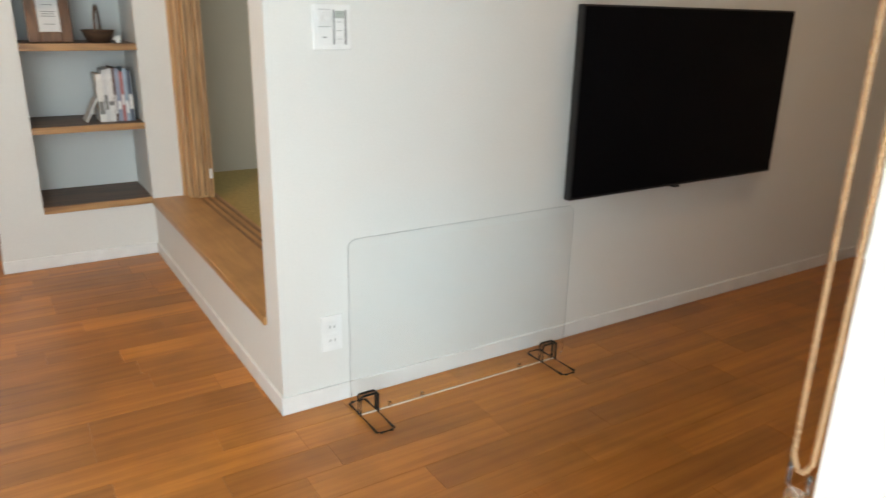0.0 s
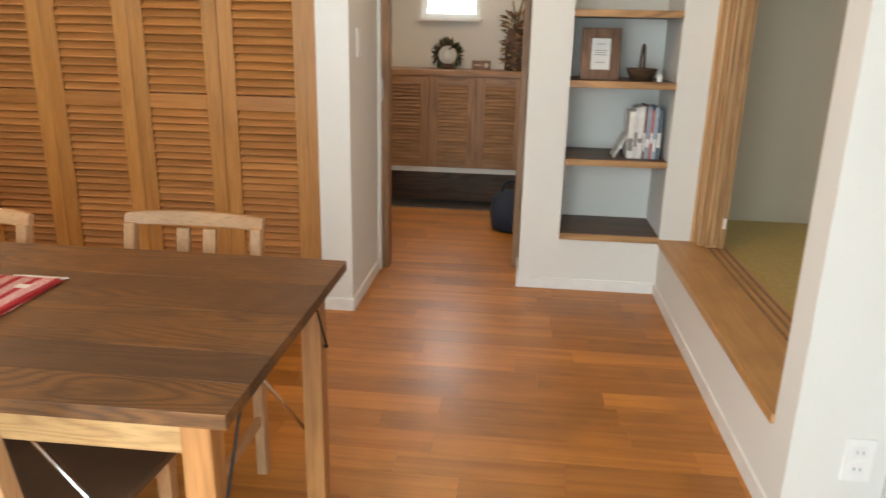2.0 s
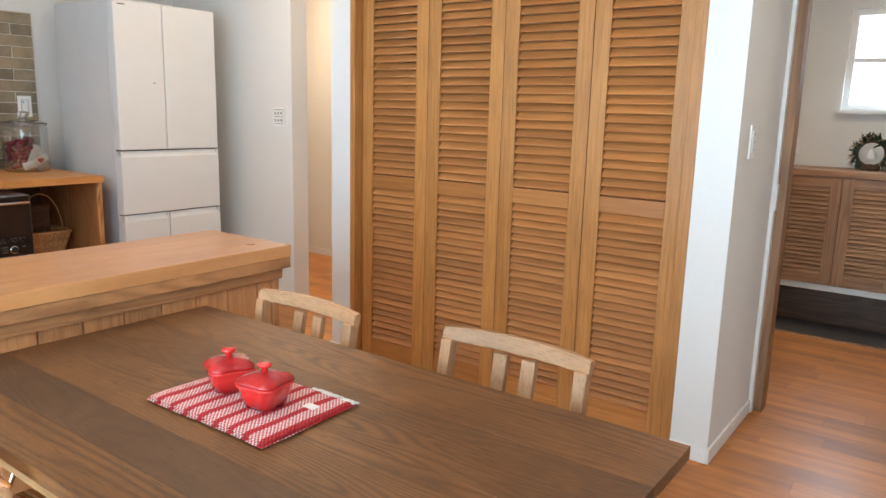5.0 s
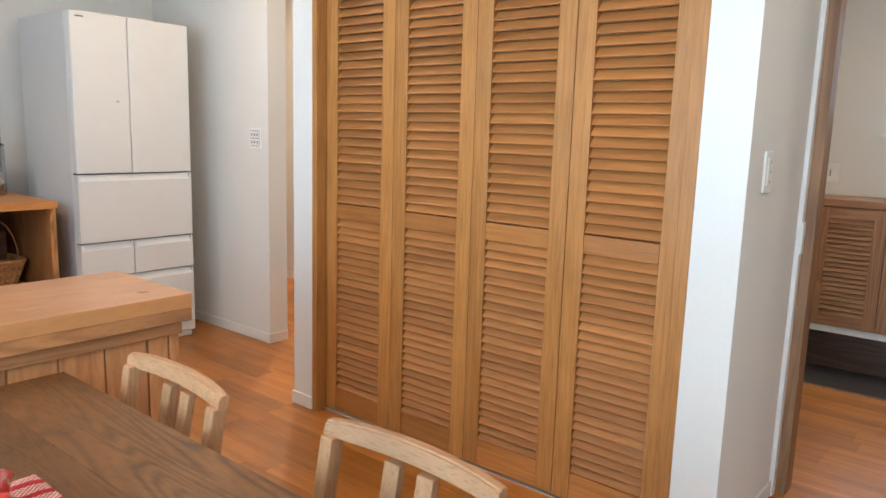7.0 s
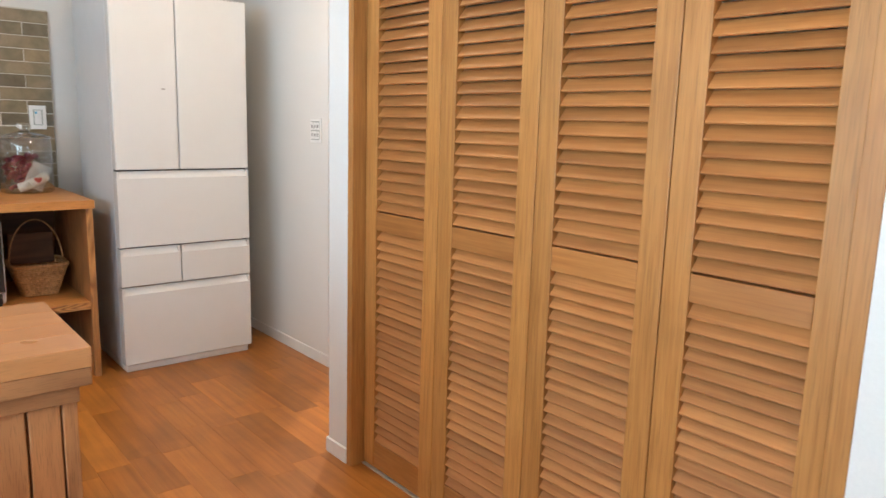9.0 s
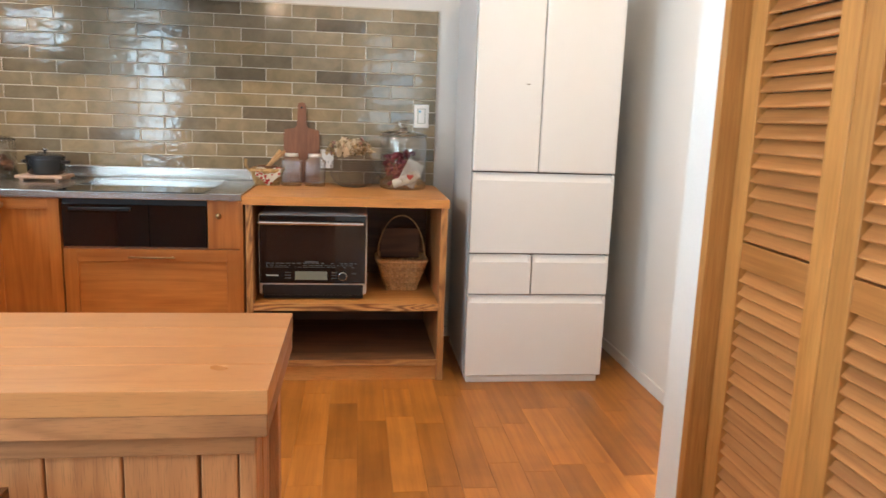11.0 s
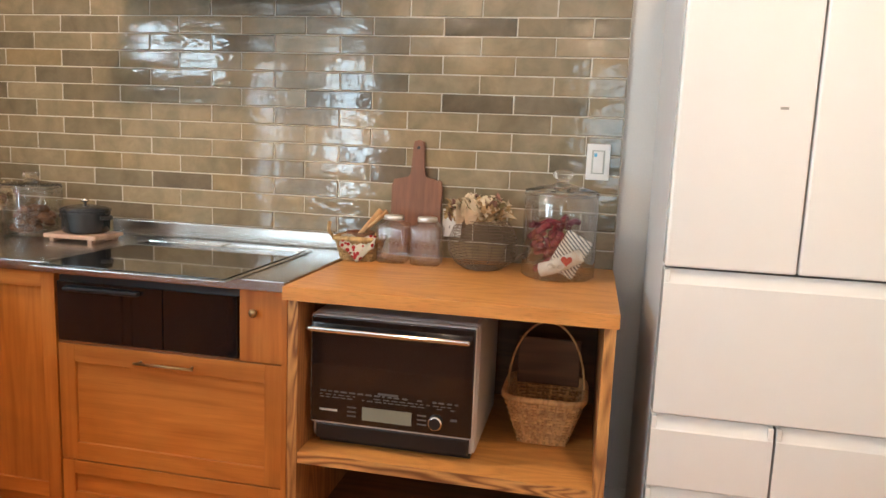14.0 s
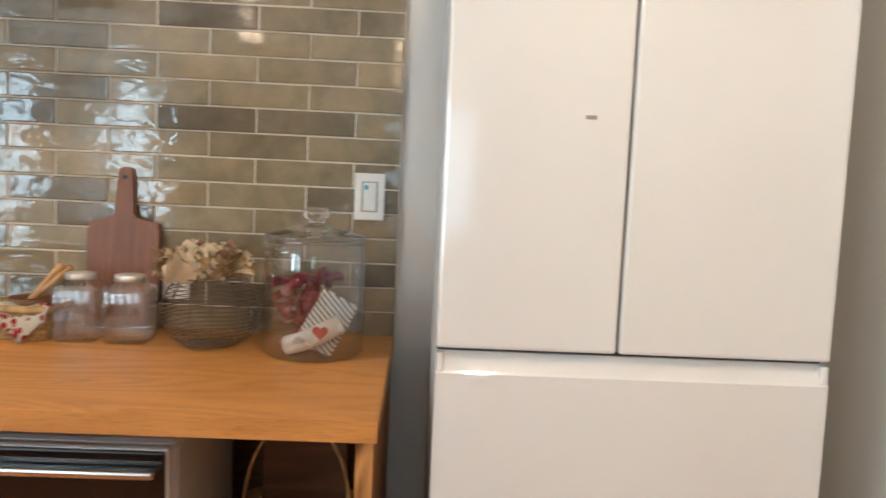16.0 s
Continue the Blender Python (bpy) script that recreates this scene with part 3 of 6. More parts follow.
# dark sheet inside the fronts paints the shade of the gaps between them
part("gasket", bx(FX - 0.0612, FX - 0.026, F0 + 0.005, F1 - 0.005, 0.05, 1.815), GREY, fr, "dark sheet that darkens the gaps between the doors")
part("logo_bar", bx(FX - 0.001, FX + 0.0008, 3.31, 3.352, 1.792, 1.798), GREY, fr)
part("control_dot", bx(FX - 0.001, FX + 0.0008, 3.505, 3.523, 1.374, 1.380), plain("soft_grey_print", (0.30, 0.29, 0.27), 0.4), fr)

# ---- open cabinet ----
oc = thing("open_cabinet", (-4.25, 2.74, 0), "open pine cabinet with shelves in front of the tiles", "cabinet")
CX, C0, C1 = -3.912, 2.29, 3.185
part("top", bx(-4.60, CX + 0.012, C0 - 0.012, C1 + 0.006, 0.818, 0.857, bevel=0.003), CABINET_Y, oc)
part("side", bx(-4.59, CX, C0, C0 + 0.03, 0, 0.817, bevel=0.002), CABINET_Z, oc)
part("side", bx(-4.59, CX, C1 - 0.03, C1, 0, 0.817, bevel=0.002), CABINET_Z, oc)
# back and bottom board wear the colour darkened for the shaded inside
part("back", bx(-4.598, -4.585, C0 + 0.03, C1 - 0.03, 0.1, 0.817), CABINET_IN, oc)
part("shelf", bx(-4.585, CX - 0.004, C0 + 0.03, C1 - 0.03, 0.337, 0.371, bevel=0.002), CABINET_Y, oc)
part("shelf", bx(-4.585, CX - 0.004, C0 + 0.03, C1 - 0.03, 0.072, 0.104, bevel=0.002), CABINET_IN, oc, "bottom board with the inside's shade in its colour")
part("top_edge", bx(CX + 0.0122, CX + 0.0145, C0 - 0.012, C1 + 0.006, 0.8185, 0.8565), CABINET_Y, oc)
part("side_edge", bx(CX + 0.0002, CX + 0.0022, C0 + 0.0005, C0 + 0.0295, 0, 0.8165), CABINET_EDGE_Z, oc, "boldly grained pine edge")
part("side_edge", bx(CX + 0.0002, CX + 0.0022, C1 - 0.0295, C1 - 0.0005, 0, 0.8165), CABINET_EDGE_Z, oc, "boldly grained pine edge")
part("shelf_edge", bx(CX - 0.0038, CX - 0.0018, C0 + 0.0305, C1 - 0.0305, 0.3375, 0.3705), CABINET_EDGE, oc, "boldly grained pine edge")
part("shelf_edge", bx(CX - 0.0038, CX - 0.0018, C0 + 0.0305, C1 - 0.0305, 0.0725, 0.1035), CABINET_EDGE, oc, "boldly grained pine edge")
part("toe_board", bx(CX - 0.04, CX - 0.02, C0 + 0.03, C1 - 0.03, 0, 0.072), CABINET_Y, oc)

# ---- kitchen counter ----
wt = thing("worktop", (-4.2, 1.5, 0.828), "brushed steel L-shaped kitchen worktop with splash guard", "worktop")
part("hob_slab", bx(-4.596, -3.93, 1.24, 2.272, 0.828, 0.862, bevel=0.004), STEEL, wt)
part("sink_slab", bx(-4.596, -2.25, 0.53, 1.239, 0.828, 0.8622, bevel=0.004), STEEL, wt)
part("splash_guard", bx(-4.596, -4.572, 1.25, 2.27, 0.8625, 0.922, bevel=0.006), STEEL, wt, "raised steel splash guard")


def frame_front(name, x, y0, y1, z0, z1, parent_label, border=0.055, south=False, handle="", knob=False, group="kitchen fronts"):
    """A framed cabinet front facing +x (or +y when it belongs to the south run)."""
    t = thing(name, (x, (y0 + y1) / 2, z0) if not south else ((y0 + y1) / 2, x, z0), parent_label, "cabinet", group)

    def b(a0, a1, c0, c1, d0, d1, bev=0.0015):
        return bx(x + d0, x + d1, a0, a1, c0, c1, bevel=bev) if not south else bx(a0, a1, x + d0, x + d1, c0, c1, bevel=bev)
    depth = -0.5
    part("body", b(y0 + 0.002, y1 - 0.002, z0, z1, depth, -0.021), KITCHEN, t)
    g = 0.0015
    part("stile", b(y0 + g, y0 + border, z0 + g, z1 - g, -0.02, 0), KITCHEN, t)
    part("stile", b(y1 - border, y1 - g, z0 + g, z1 - g, -0.02, 0), KITCHEN, t)
    part("rail", b(y0 + border, y1 - border, z1 - border, z1 - g, -0.02, -0.0003), KITCHEN_Y if not south else KITCHEN, t)
    part("rail", b(y0 + border, y1 - border, z0 + g, z0 + border, -0.02, -0.0003), KITCHEN_Y if not south else KITCHEN, t)
    part("panel", b(y0 + border, y1 - border, z0 + border, z1 - border, -0.02, -0.009), KITCHEN_Y if (y1 - y0) > 0.4 and not south else KITCHEN, t)
    if handle:
        c = (y0 + y1) / 2
        zz = z1 - 0.035
        h = bmesh.new()
        for s in (-0.085, 0.085):
            p, q = (x, c + s, zz), (x + 0.022, c + s, zz)
            if south:
                p, q = (c + s, x, zz), (c + s, x + 0.022, zz)
            rod(h, p, q, 0.0035, seg=8)
        p, q = ((x + 0.022, c - 0.097, zz), (x + 0.022, c + 0.097, zz)) if not south else ((c - 0.097, x + 0.022, zz), (c + 0.097, x + 0.022, zz))
        rod(h, p, q, 0.0042, seg=8)
        part("handle", h, BRASS, t, "slim brass bar handle", True)
    if knob:
        h = bmesh.new()
        lathe(h, [(0.004, 0), (0.004, 0.012), (0.011, 0.014), (0.013, 0.02), (0.009, 0.025), (0.002, 0.026)], seg=16)
        h.transform(Matrix.Translation((x, knob[0], knob[1])) @ Matrix.Rotation(radians(90), 4, "Y"))
        part("knob", h, BRASS, t, "round brass knob", True)
    return t


KX = -3.952
frame_front("corner_cabinet", KX, 1.208, 1.504, 0.085, 0.826, "narrow cherry wood corner cabinet with a brass knob", 0.05, knob=(1.275, 0.795))
frame_front("pan_cabinet", KX, 1.508, 2.258, 0.228, 0.608, "cherry wood pan drawer under the grill", 0.058, handle="bar")
frame_front("plinth_cabinet", KX, 1.508, 2.258, 0.075, 0.226, "shallow cherry wood plinth drawer", 0.045)
sd = thing("slim_cabinet", (KX, 2.185, 0.61), "small cherry wood drawer beside the grill", "drawer")
part("body", bx(KX - 0.5, KX - 0.02, 2.122, 2.256, 0.611, 0.825), KITCHEN, sd)
part("front", bx(KX - 0.02, KX, 2.121, 2.257, 0.611, 0.825, bevel=0.0015), KITCHEN, sd)
h = bmesh.new()
lathe(h, [(0.004, 0), (0.004, 0.012), (0.011, 0.014), (0.013, 0.02), (0.009, 0.025), (0.002, 0.026)], seg=16)
h.transform(Matrix.Translation((KX, 2.172, 0.762)) @ Matrix.Rotation(radians(90), 4, "Y"))
part("knob", h, BRASS, sd, "round brass knob", True)
solid("end_panel", bx(-4.55, -3.937, 2.259, 2.276, 0, 0.826, bevel=0.001), KITCHEN, "cherry wood end panel of the kitchen run", "panel")
solid("toe_kick", bx(-4.55, KX - 0.03, 0.76, 2.258, 0, 0.074), KITCHEN_Y, "recessed cherry wood plinth under the kitchen run", "plinth", "structure")
gr = thing("grill", (-4.2, 1.81, 0.61), "black glass built-in grill under the hob", "grill")
part("body", bx(-4.5, KX - 0.012, 1.512, 2.116, 0.612, 0.825), BLACK, gr)
part("door", bx(KX - 0.011, KX + 0.002, 1.513, 1.872, 0.618, 0.803, bevel=0.002), BLACK_GLASS, gr)
part("control_panel", bx(KX - 0.011, KX + 0.002, 1.875, 2.115, 0.618, 0.803, bevel=0.002), BLACK_GLASS, gr)
part("door_handle", bx(KX + 0.002, KX + 0.02, 1.545, 1.80, 0.776, 0.79, bevel=0.004), BLACK, gr)
part("trim", bx(KX - 0.011, KX + 0.0015, 1.513, 2.115, 0.611, 0.617), STEEL, gr)
hob = thing("induction_hob", (-4.14, 1.83, 0.862), "black glass induction hob with a steel rim", "hob")
part("frame", bx(-4.47, -3.845, 1.51, 2.135, 0.862, 0.867, bevel=0.002), STEEL, hob)
part("glass_top", bx(-4.39, -3.868, 1.525, 2.12, 0.8672, 0.870, bevel=0.001), BLACK_GLASS, hob)
for a, b in ((1.53, 1.815), (1.83, 2.115)):
    v = bmesh.new()
    box(v, -4.462, -4.40, a, b, 0.8672, 0.872, bevel=0.002)
    part("vent_cover", v, CHROME, hob)

# south run of the counter
frame_front("south_cabinet", 1.206, -3.76, -3.16, 0.328, 0.780, "cherry wood dishwasher front in the side run", 0.055, south=True)
frame_front("handle_cabinet", 1.206, -3.76, -3.16, 0.085, 0.325, "cherry wood drawer in the side run with brass handle", 0.05, south=True, handle="bar")
frame_front("sink_cabinet", 1.206, -3.155, -2.27, 0.085, 0.780, "cherry wood sink cabinet in the side run", 0.055, south=True)
solid("corner_post", bx(-3.972, -3.762, 0.75, 1.206, 0.085, 0.826, bevel=0.001), KITCHEN, "cherry wood corner filler of the kitchen", "panel")
solid("control_strip", bx(-3.76, -2.27, 0.75, 1.21, 0.782, 0.827, bevel=0.002), STEEL, "steel strip under the worktop edge", "trim", "structure")
solid("toe_kick", bx(-3.98, -2.27, 0.75, 1.17, 0, 0.084), KITCHEN_Y, "recessed plinth under the side run", "plinth", "structure")

# range hood
hd = thing("range_hood", (-4.3, 1.79, 1.77), "slim black range hood on the tiled wall", "range hood")
part("canopy", bx(-4.60, -4.12, 1.335, 2.245, 1.772, 1.82, bevel=0.006), BLACK, hd)
part("chimney", bx(-4.60, -4.30, 1.60, 1.98, 1.821, TOP), BLACK, hd)
part("grease_filter", bx(-4.5, -4.2, 1.45, 2.13, 1.768, 1.7715), STEEL, hd)

# ---- island ----
isl = thing("kitchen_island", (-1.98, 1.8, 0), "wooden kitchen island with a thick ash top and pine planks", "kitchen island")
IX0, IX1, IY1, IY0 = -2.165, -1.745, 2.645, 0.95
for i, (a, b) in enumerate(zip((IX0, -2.062, -1.951, -1.858), (-2.062, -1.951, -1.858, IX1))):
    part("top_stave", bx(a + 0.0001, b - 0.0001, IY0, IY1, 0.778, 0.817, bevel=0.0012), ISLAND_TOP, isl)
part("edge_band", bx(IX0 + 0.001, IX1 - 0.001, IY0 + 0.001, IY1 - 0.001, 0.742, 0.7775, bevel=0.002), ISLAND_EDGE, isl)
part("moulding", bx(IX0 + 0.02, IX1 - 0.02, IY0 + 0.02, IY1 - 0.02, 0.705, 0.7415, bevel=0.003), ISLAND_EDGE, isl)
part("carcass", bx(IX0 + 0.04, IX1 - 0.06, IY0 + 0.04, IY1 - 0.05, 0.0, 0.704), ISLAND_EDGE, isl)
yy = IY1 - 0.022
rng = random.Random(11)
part("corner_post", bx(IX1 - 0.07, IX1 - 0.036, yy - 0.027, yy, 0, 0.7045, bevel=0.003), ISLAND_PLANK, isl)
part("plank", bx(IX1 - 0.06, IX1 - 0.040, yy - 0.085, yy - 0.030, 0, 0.7045, bevel=0.003), ISLAND_PLANK, isl)
part("corner_post", bx(IX0 + 0.03, IX0 + 0.078, yy - 0.055, yy, 0, 0.7045, bevel=0.003), ISLAND_PLANK, isl)
y = yy - 0.087
while y > IY0 + 0.05:
    w = 0.113
    d = rng.uniform(0, 0.002)
    part("plank", bx(IX1 - 0.06, IX1 - 0.042 + d, max(y - w, IY0 + 0.03), y - 0.003, 0, 0.7045, bevel=0.003), ISLAND_PLANK, isl)
    y -= w
x = IX0 + 0.08
while x < IX1 - 0.09:
    part("plank", bx(x, x + 0.093, IY1 - 0.05, IY1 - 0.041 + rng.uniform(0, 0.002), 0, 0.7045, bevel=0.003), ISLAND_PLANK, isl)
    x += 0.096

# ---- dining table ----
tb = thing("dining_table", (-1.01, 1.91, 0), "dining table with dark oak top and pale legs", "table")
TX0, TX1, TY0, TY1, TZ = -1.715, -0.318, 1.543, 2.292, 0.69
SEAMS = (TY0, 1.642, 1.752, 1.93, 2.11, TY1)
for i, (a, b) in enumerate(zip(SEAMS, SEAMS[1:])):
    part("top_board", bx(TX0, TX1, a + 0.0002, b - 0.0002, TZ - 0.026, TZ, bevel=0.0012), TABLE_DARK if i == 1 else TABLE_TOP, tb)
for a in (TX0 + 0.045, TX1 - 0.095):
    for b in (TY0 + 0.04, TY1 - 0.09):
        part("leg", bx(a, a + 0.05, b, b + 0.05, 0, TZ - 0.0265, bevel=0.003), TABLE_LEG, tb)
for b in (TY0 + 0.05, TY1 - 0.07):
    part("apron", bx(TX0 + 0.096, TX1 - 0.096, b, b + 0.02, TZ - 0.105, TZ - 0.0265, bevel=0.002), TABLE_RAIL, tb)
for a in (TX0 + 0.06, TX1 - 0.08):
    part("apron", bx(a, a + 0.02, TY0 + 0.091, TY1 - 0.091, TZ - 0.105, TZ - 0.0265, bevel=0.002), TABLE_RAIL, tb)
for b, s in ((TY0 + 0.065, 1), (TY1 - 0.065, -1)):
    for a, q in ((TX1 - 0.07, -1), (TX0 + 0.07, 1)):
        m = bmesh.new()
        rod(m, (a + (0.032 if q < 0 else -0.032), b, TZ - 0.20), (a + (0.032 if q < 0 else -0.032), b + s * 0.09, TZ - 0.05), 0.003, seg=8)
        rod(m, (a, b, TZ - 0.203), (a + (0.036 if q < 0 else -0.036), b, TZ - 0.203), 0.0045, seg=8)
        part("brace", m, IRON, tb, "thin iron folding-leg brace")


for b in (TY0 + 0.065, TY1 - 0.065):
    for a, q in ((TX1 - 0.075, -1), (TX0 + 0.075, 1)):
        m = bmesh.new()
        rod(m, (a, b, 0.22), (a + q * 0.33, b, TZ - 0.06), 0.005, seg=10)
        part("stay", m, CHROME, tb, "thin steel leg stay", True)


# ---- chairs ----
def dining_chair():
    """A chair built round the origin; its back stands at +y, its seat reaches to -y."""
    c = thing("dining_chair", (0, 0, 0), "pale oak dining chair with three-slat curved back", "chair", "chairs round the table")
    W, D, H, S = 0.385, 0.40, 0.748, 0.41
    for x in (-W / 2, W / 2 - 0.03):
        p = bmesh.new()
        box(p, x, x + 0.03, -0.03, 0.005, 0, S, bevel=0.003)
        part("back_leg", p, CHAIR, c)
        p = bmesh.new()
        box(p, x, x + 0.03, -0.03, 0.002, S + 0.0005, H - 0.03, bevel=0.003)
        for v in p.verts:
            v.co.y += 0.06 * (v.co.z - S) / (H - S)
        part("back_post", p, CHAIR, c)
        part("front_leg", bx(x, x + 0.03, -D, -D + 0.03, 0, S - 0.022, bevel=0.003), CHAIR, c)
    rail = bmesh.new()
    n = 10
    rows = []
    for i in range(n + 1):
        x = -W / 2 - 0.001 + (W + 0.002) * i / n
        k = 0.022 * (1 - (2 * i / n - 1) ** 2)
        y0 = 0.03 + k
        top = H - 0.006 * (abs(2 * i / n - 1) ** 3)
        rows.append([rail.verts.new(p) for p in ((x, y0 + 0.002, H - 0.036), (x, y0 + 0.024, H - 0.036), (x, y0 + 0.031, top), (x, y0 + 0.009, top))])
    for p, q in zip(rows, rows[1:]):
        for i in range(4):
            j = (i + 1) % 4
            rail.faces.new((p[i], p[j], q[j], q[i]))
    rail.faces.new(rows[0][::-1])
    rail.faces.new(rows[-1])
    bmesh.ops.bevel(rail, geom=[e for e in rail.edges if abs(e.verts[0].co.x - e.verts[1].co.x) > 1e-4], offset=0.004, segments=2, affect="EDGES")
    part("top_rail", rail, CHAIR_X, c)
    for x, w in ((-0.055, 0.036), (0.02, 0.036)):
        p = bx(x, x + w, -0.012, 0.006, S - 0.02, H - 0.043, bevel=0.002)
        for v in p.verts:
            v.co.y += 0.07 * max(0, v.co.z - S) / (H - S)
        part("back_slat", p, CHAIR, c)
    seat = bx(-W / 2 - 0.005, W / 2 + 0.005, -D - 0.01, 0.0, S - 0.02, S, bevel=0.005)
    part("seat", seat, plain("brown_seat_leather", (0.11, 0.055, 0.03), 0.5, vary=0.15, bump=0.2), c, "dark brown leather seat")
    for y in (-D + 0.008, -0.02):
        part("seat_rail", bx(-W / 2 + 0.03, W / 2 - 0.03, y, y + 0.014, S - 0.07, S - 0.021, bevel=0.002), CHAIR_X, c)
    for x in (-W / 2 + 0.008, W / 2 - 0.022):
        part("stretcher", bx(x, x + 0.014, -D + 0.03, -0.03, 0.16, 0.19, bevel=0.002), CHAIR, c)
    return c


chair = dining_chair()
chair.matrix_basis = pose(-0.775, 2.40, 0, 0, 0, 0)
copy_thing(chair, pose(-1.395, 2.338, 0, 0, 0, -2))
copy_thing(chair, pose(-0.795, 1.485, 0, 0, 0, 177))

# ---- television ----
tv = thing("television", (2.43, 2.29, 0.57), "large black wall-mounted flat television, switched off", "television")
part("bezel", bx(1.855, 3.01, 2.236, 2.268, 0.572, 1.235, bevel=0.004), BLACK, tv)
part("screen", bx(1.862, 3.003, 2.2335, 2.2358, 0.582, 1.228), TV_BLACK, tv)
part("wall_mount", bx(2.2, 2.66, 2.268, 2.2995, 0.75, 1.05), BLACK, tv)
part("logo_tab", bx(2.40, 2.43, 2.235, 2.255, 0.564, 0.572), BLACK, tv)

# ---- niche shelves, sill, folding door ----
for a, b in ((0.2625, 0.292), (0.634, 0.662), (1.0, 1.03), (1.315, 1.345)):
    s = thing("niche_shelf", (0.553, 4.3, a), "wooden niche shelf with a dark board and a pale front edge", "shelf", "niche shelves", "structure")
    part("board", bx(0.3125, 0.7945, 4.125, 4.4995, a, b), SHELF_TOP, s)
    part("front_edge", bx(0.3125, 0.7945, 4.102, 4.1248, a - 0.001, b + 0.0005, bevel=0.001), SHELF_EDGE, s, "pale grained wooden edge")
sl = thing("window_sill", (0.93, 3.26, 0.255), "wide pine sill board along the raised mat room", "sill", kind="structure")
part("board", bx(0.79, 1.10, 2.4205, 4.108, 0.2555, 0.284, bevel=0.003), SILL, sl)
for x in (1.0, 1.035, 1.07):
    part("track", bx(x, x + 0.012, 2.421, 4.10, 0.2842, 0.2865), JAMB, sl)

fd = thing("folding_door", (1.0, 4.05, 0.285), "folded-back pine folding door of the mat room", "door")
for i, (x, d) in enumerate(((0.955, 0.10), (0.984, 0.125), (1.013, 0.12), (1.042, 0.13))):
    p = bx(x, x + 0.027, 4.11 - d, 4.108, 0.2875, 2.0, bevel=0.003)
    lf = part("leaf", p, PINE_V, fd)
    part("groove", bx(x + 0.009, x + 0.018, 4.11 - d - 0.0012, 4.11 - d + 0.001, 0.30, 1.99), JAMB, lf)
part("catch_plate", bx(1.050, 1.064, 3.976, 3.9805, 0.385, 0.435, bevel=0.001), WHITE, fd, "small white catch plate")
solid("trim_mat_room", bx(0.943, 0.953, 4.09, 4.1095, 0.285, 2.1), PINE_V, "pine trim beside the folding door", "trim", "structure")
solid("lintel", bx(0.80, 0.92, 2.4205, 4.1095, 2.02, TOP), WALL, "white wall above the mat room opening", "wall", "structure")

# hallway door
dj = thing("door_frame", (-0.6, 4.33, 0), "oak frame of the hallway sliding door", "door frame", kind="structure")
part("cover_strip", bx(-0.628, -0.612, 4.25, 4.285, 0, 2.05, bevel=0.002), TRIM, dj, "white painted strip")
part("jamb", bx(-0.632, -0.578, 4.287, 4.375, 0, 2.05, bevel=0.002), JAMB, dj)
part("strike_plate", bx(-0.612, -0.606, 4.248, 4.280, 0.89, 1.0, bevel=0.001), WHITE, dj, "white recessed pull plate")
part("far_jamb", bx(0.082, 0.119, 4.42, 4.60, 0, 2.05, bevel=0.002), JAMB, dj)
part("head", bx(-0.63, 0.12, 4.287, 4.375, 2.02, 2.049), JAMB, dj)


# ---- switches and plates ----
def plate(name, at, w, h, facing, label, buttons, category):
    """A wall plate with its keys; facing is the axis that it looks along."""
    t = thing(name, at, label, category)

    def b(u0, u1, v0, v1, d0, d1, bev=0.0008):
        if facing == "+x":
            return bx(at[0] + d0, at[0] + d1, at[1] + u0, at[1] + u1, at[2] + v0, at[2] + v1, bevel=bev)
        return bx(at[0] + u0, at[0] + u1, at[1] - d1, at[1] - d0, at[2] + v0, at[2] + v1, bevel=bev)
    part("plate", b(-w / 2, w / 2, -h / 2, h / 2, 0, 0.007, 0.002), WHITE, t)
    for nm, u0, u1, v0, v1, d, mat in buttons:
        part(nm, b(u0, u1, v0, v1, 0.0072, 0.0072 + d), mat, t)
    return t


LCD = plain("pale_display", (0.42, 0.44, 0.40), 0.2)
BLUE = plain("blue_label", (0.10, 0.42, 0.62), 0.5)
MARK = plain("print_grey", (0.23, 0.22, 0.21), 0.6)
keys = [("key", -0.042, -0.006, 0.003, 0.045, 0.002, TRIM), ("line", -0.042, -0.006, 0.0455, 0.0465, 0.0008, MARK), ("line", -0.042, -0.006, 0.0007, 0.0018, 0.0008, MARK), ("key", -0.042, -0.006, -0.045, 0.0, 0.002, TRIM), ("mark", -0.030, -0.018, -0.028, -0.025, 0.0026, MARK),
        ("frame_bar", 0.002, 0.007, -0.046, 0.046, 0.002, MARK), ("frame_bar", 0.037, 0.042, -0.046, 0.046, 0.002, MARK)]
for i in range(4):
    z = -0.044 + i * 0.0225
    keys.append(("key", 0.009, 0.035, z, z + 0.0195, 0.003, LCD if i == 3 else TRIM))
    keys.append(("label_bar", 0.012, 0.028, z + 0.012, z + 0.0135, 0.0034, MARK))
cp = plate("control_panel", (0.99, 2.2995, 1.153), 0.112, 0.12, "-y", "white floor-heating control panel with small keys", keys, "control panel")
m = bmesh.new()
lathe(m, [(0.0135, 0), (0.013, 0.006), (0.011, 0.0075), (0.0105, 0.0065), (0.002, 0.0065)], seg=28)
m.transform(Matrix.Translation((0.966, 2.2903, 1.178)) @ Matrix.Rotation(radians(90), 4, "X"))
part("dial", m, TRIM, cp, "pale round dial", True)
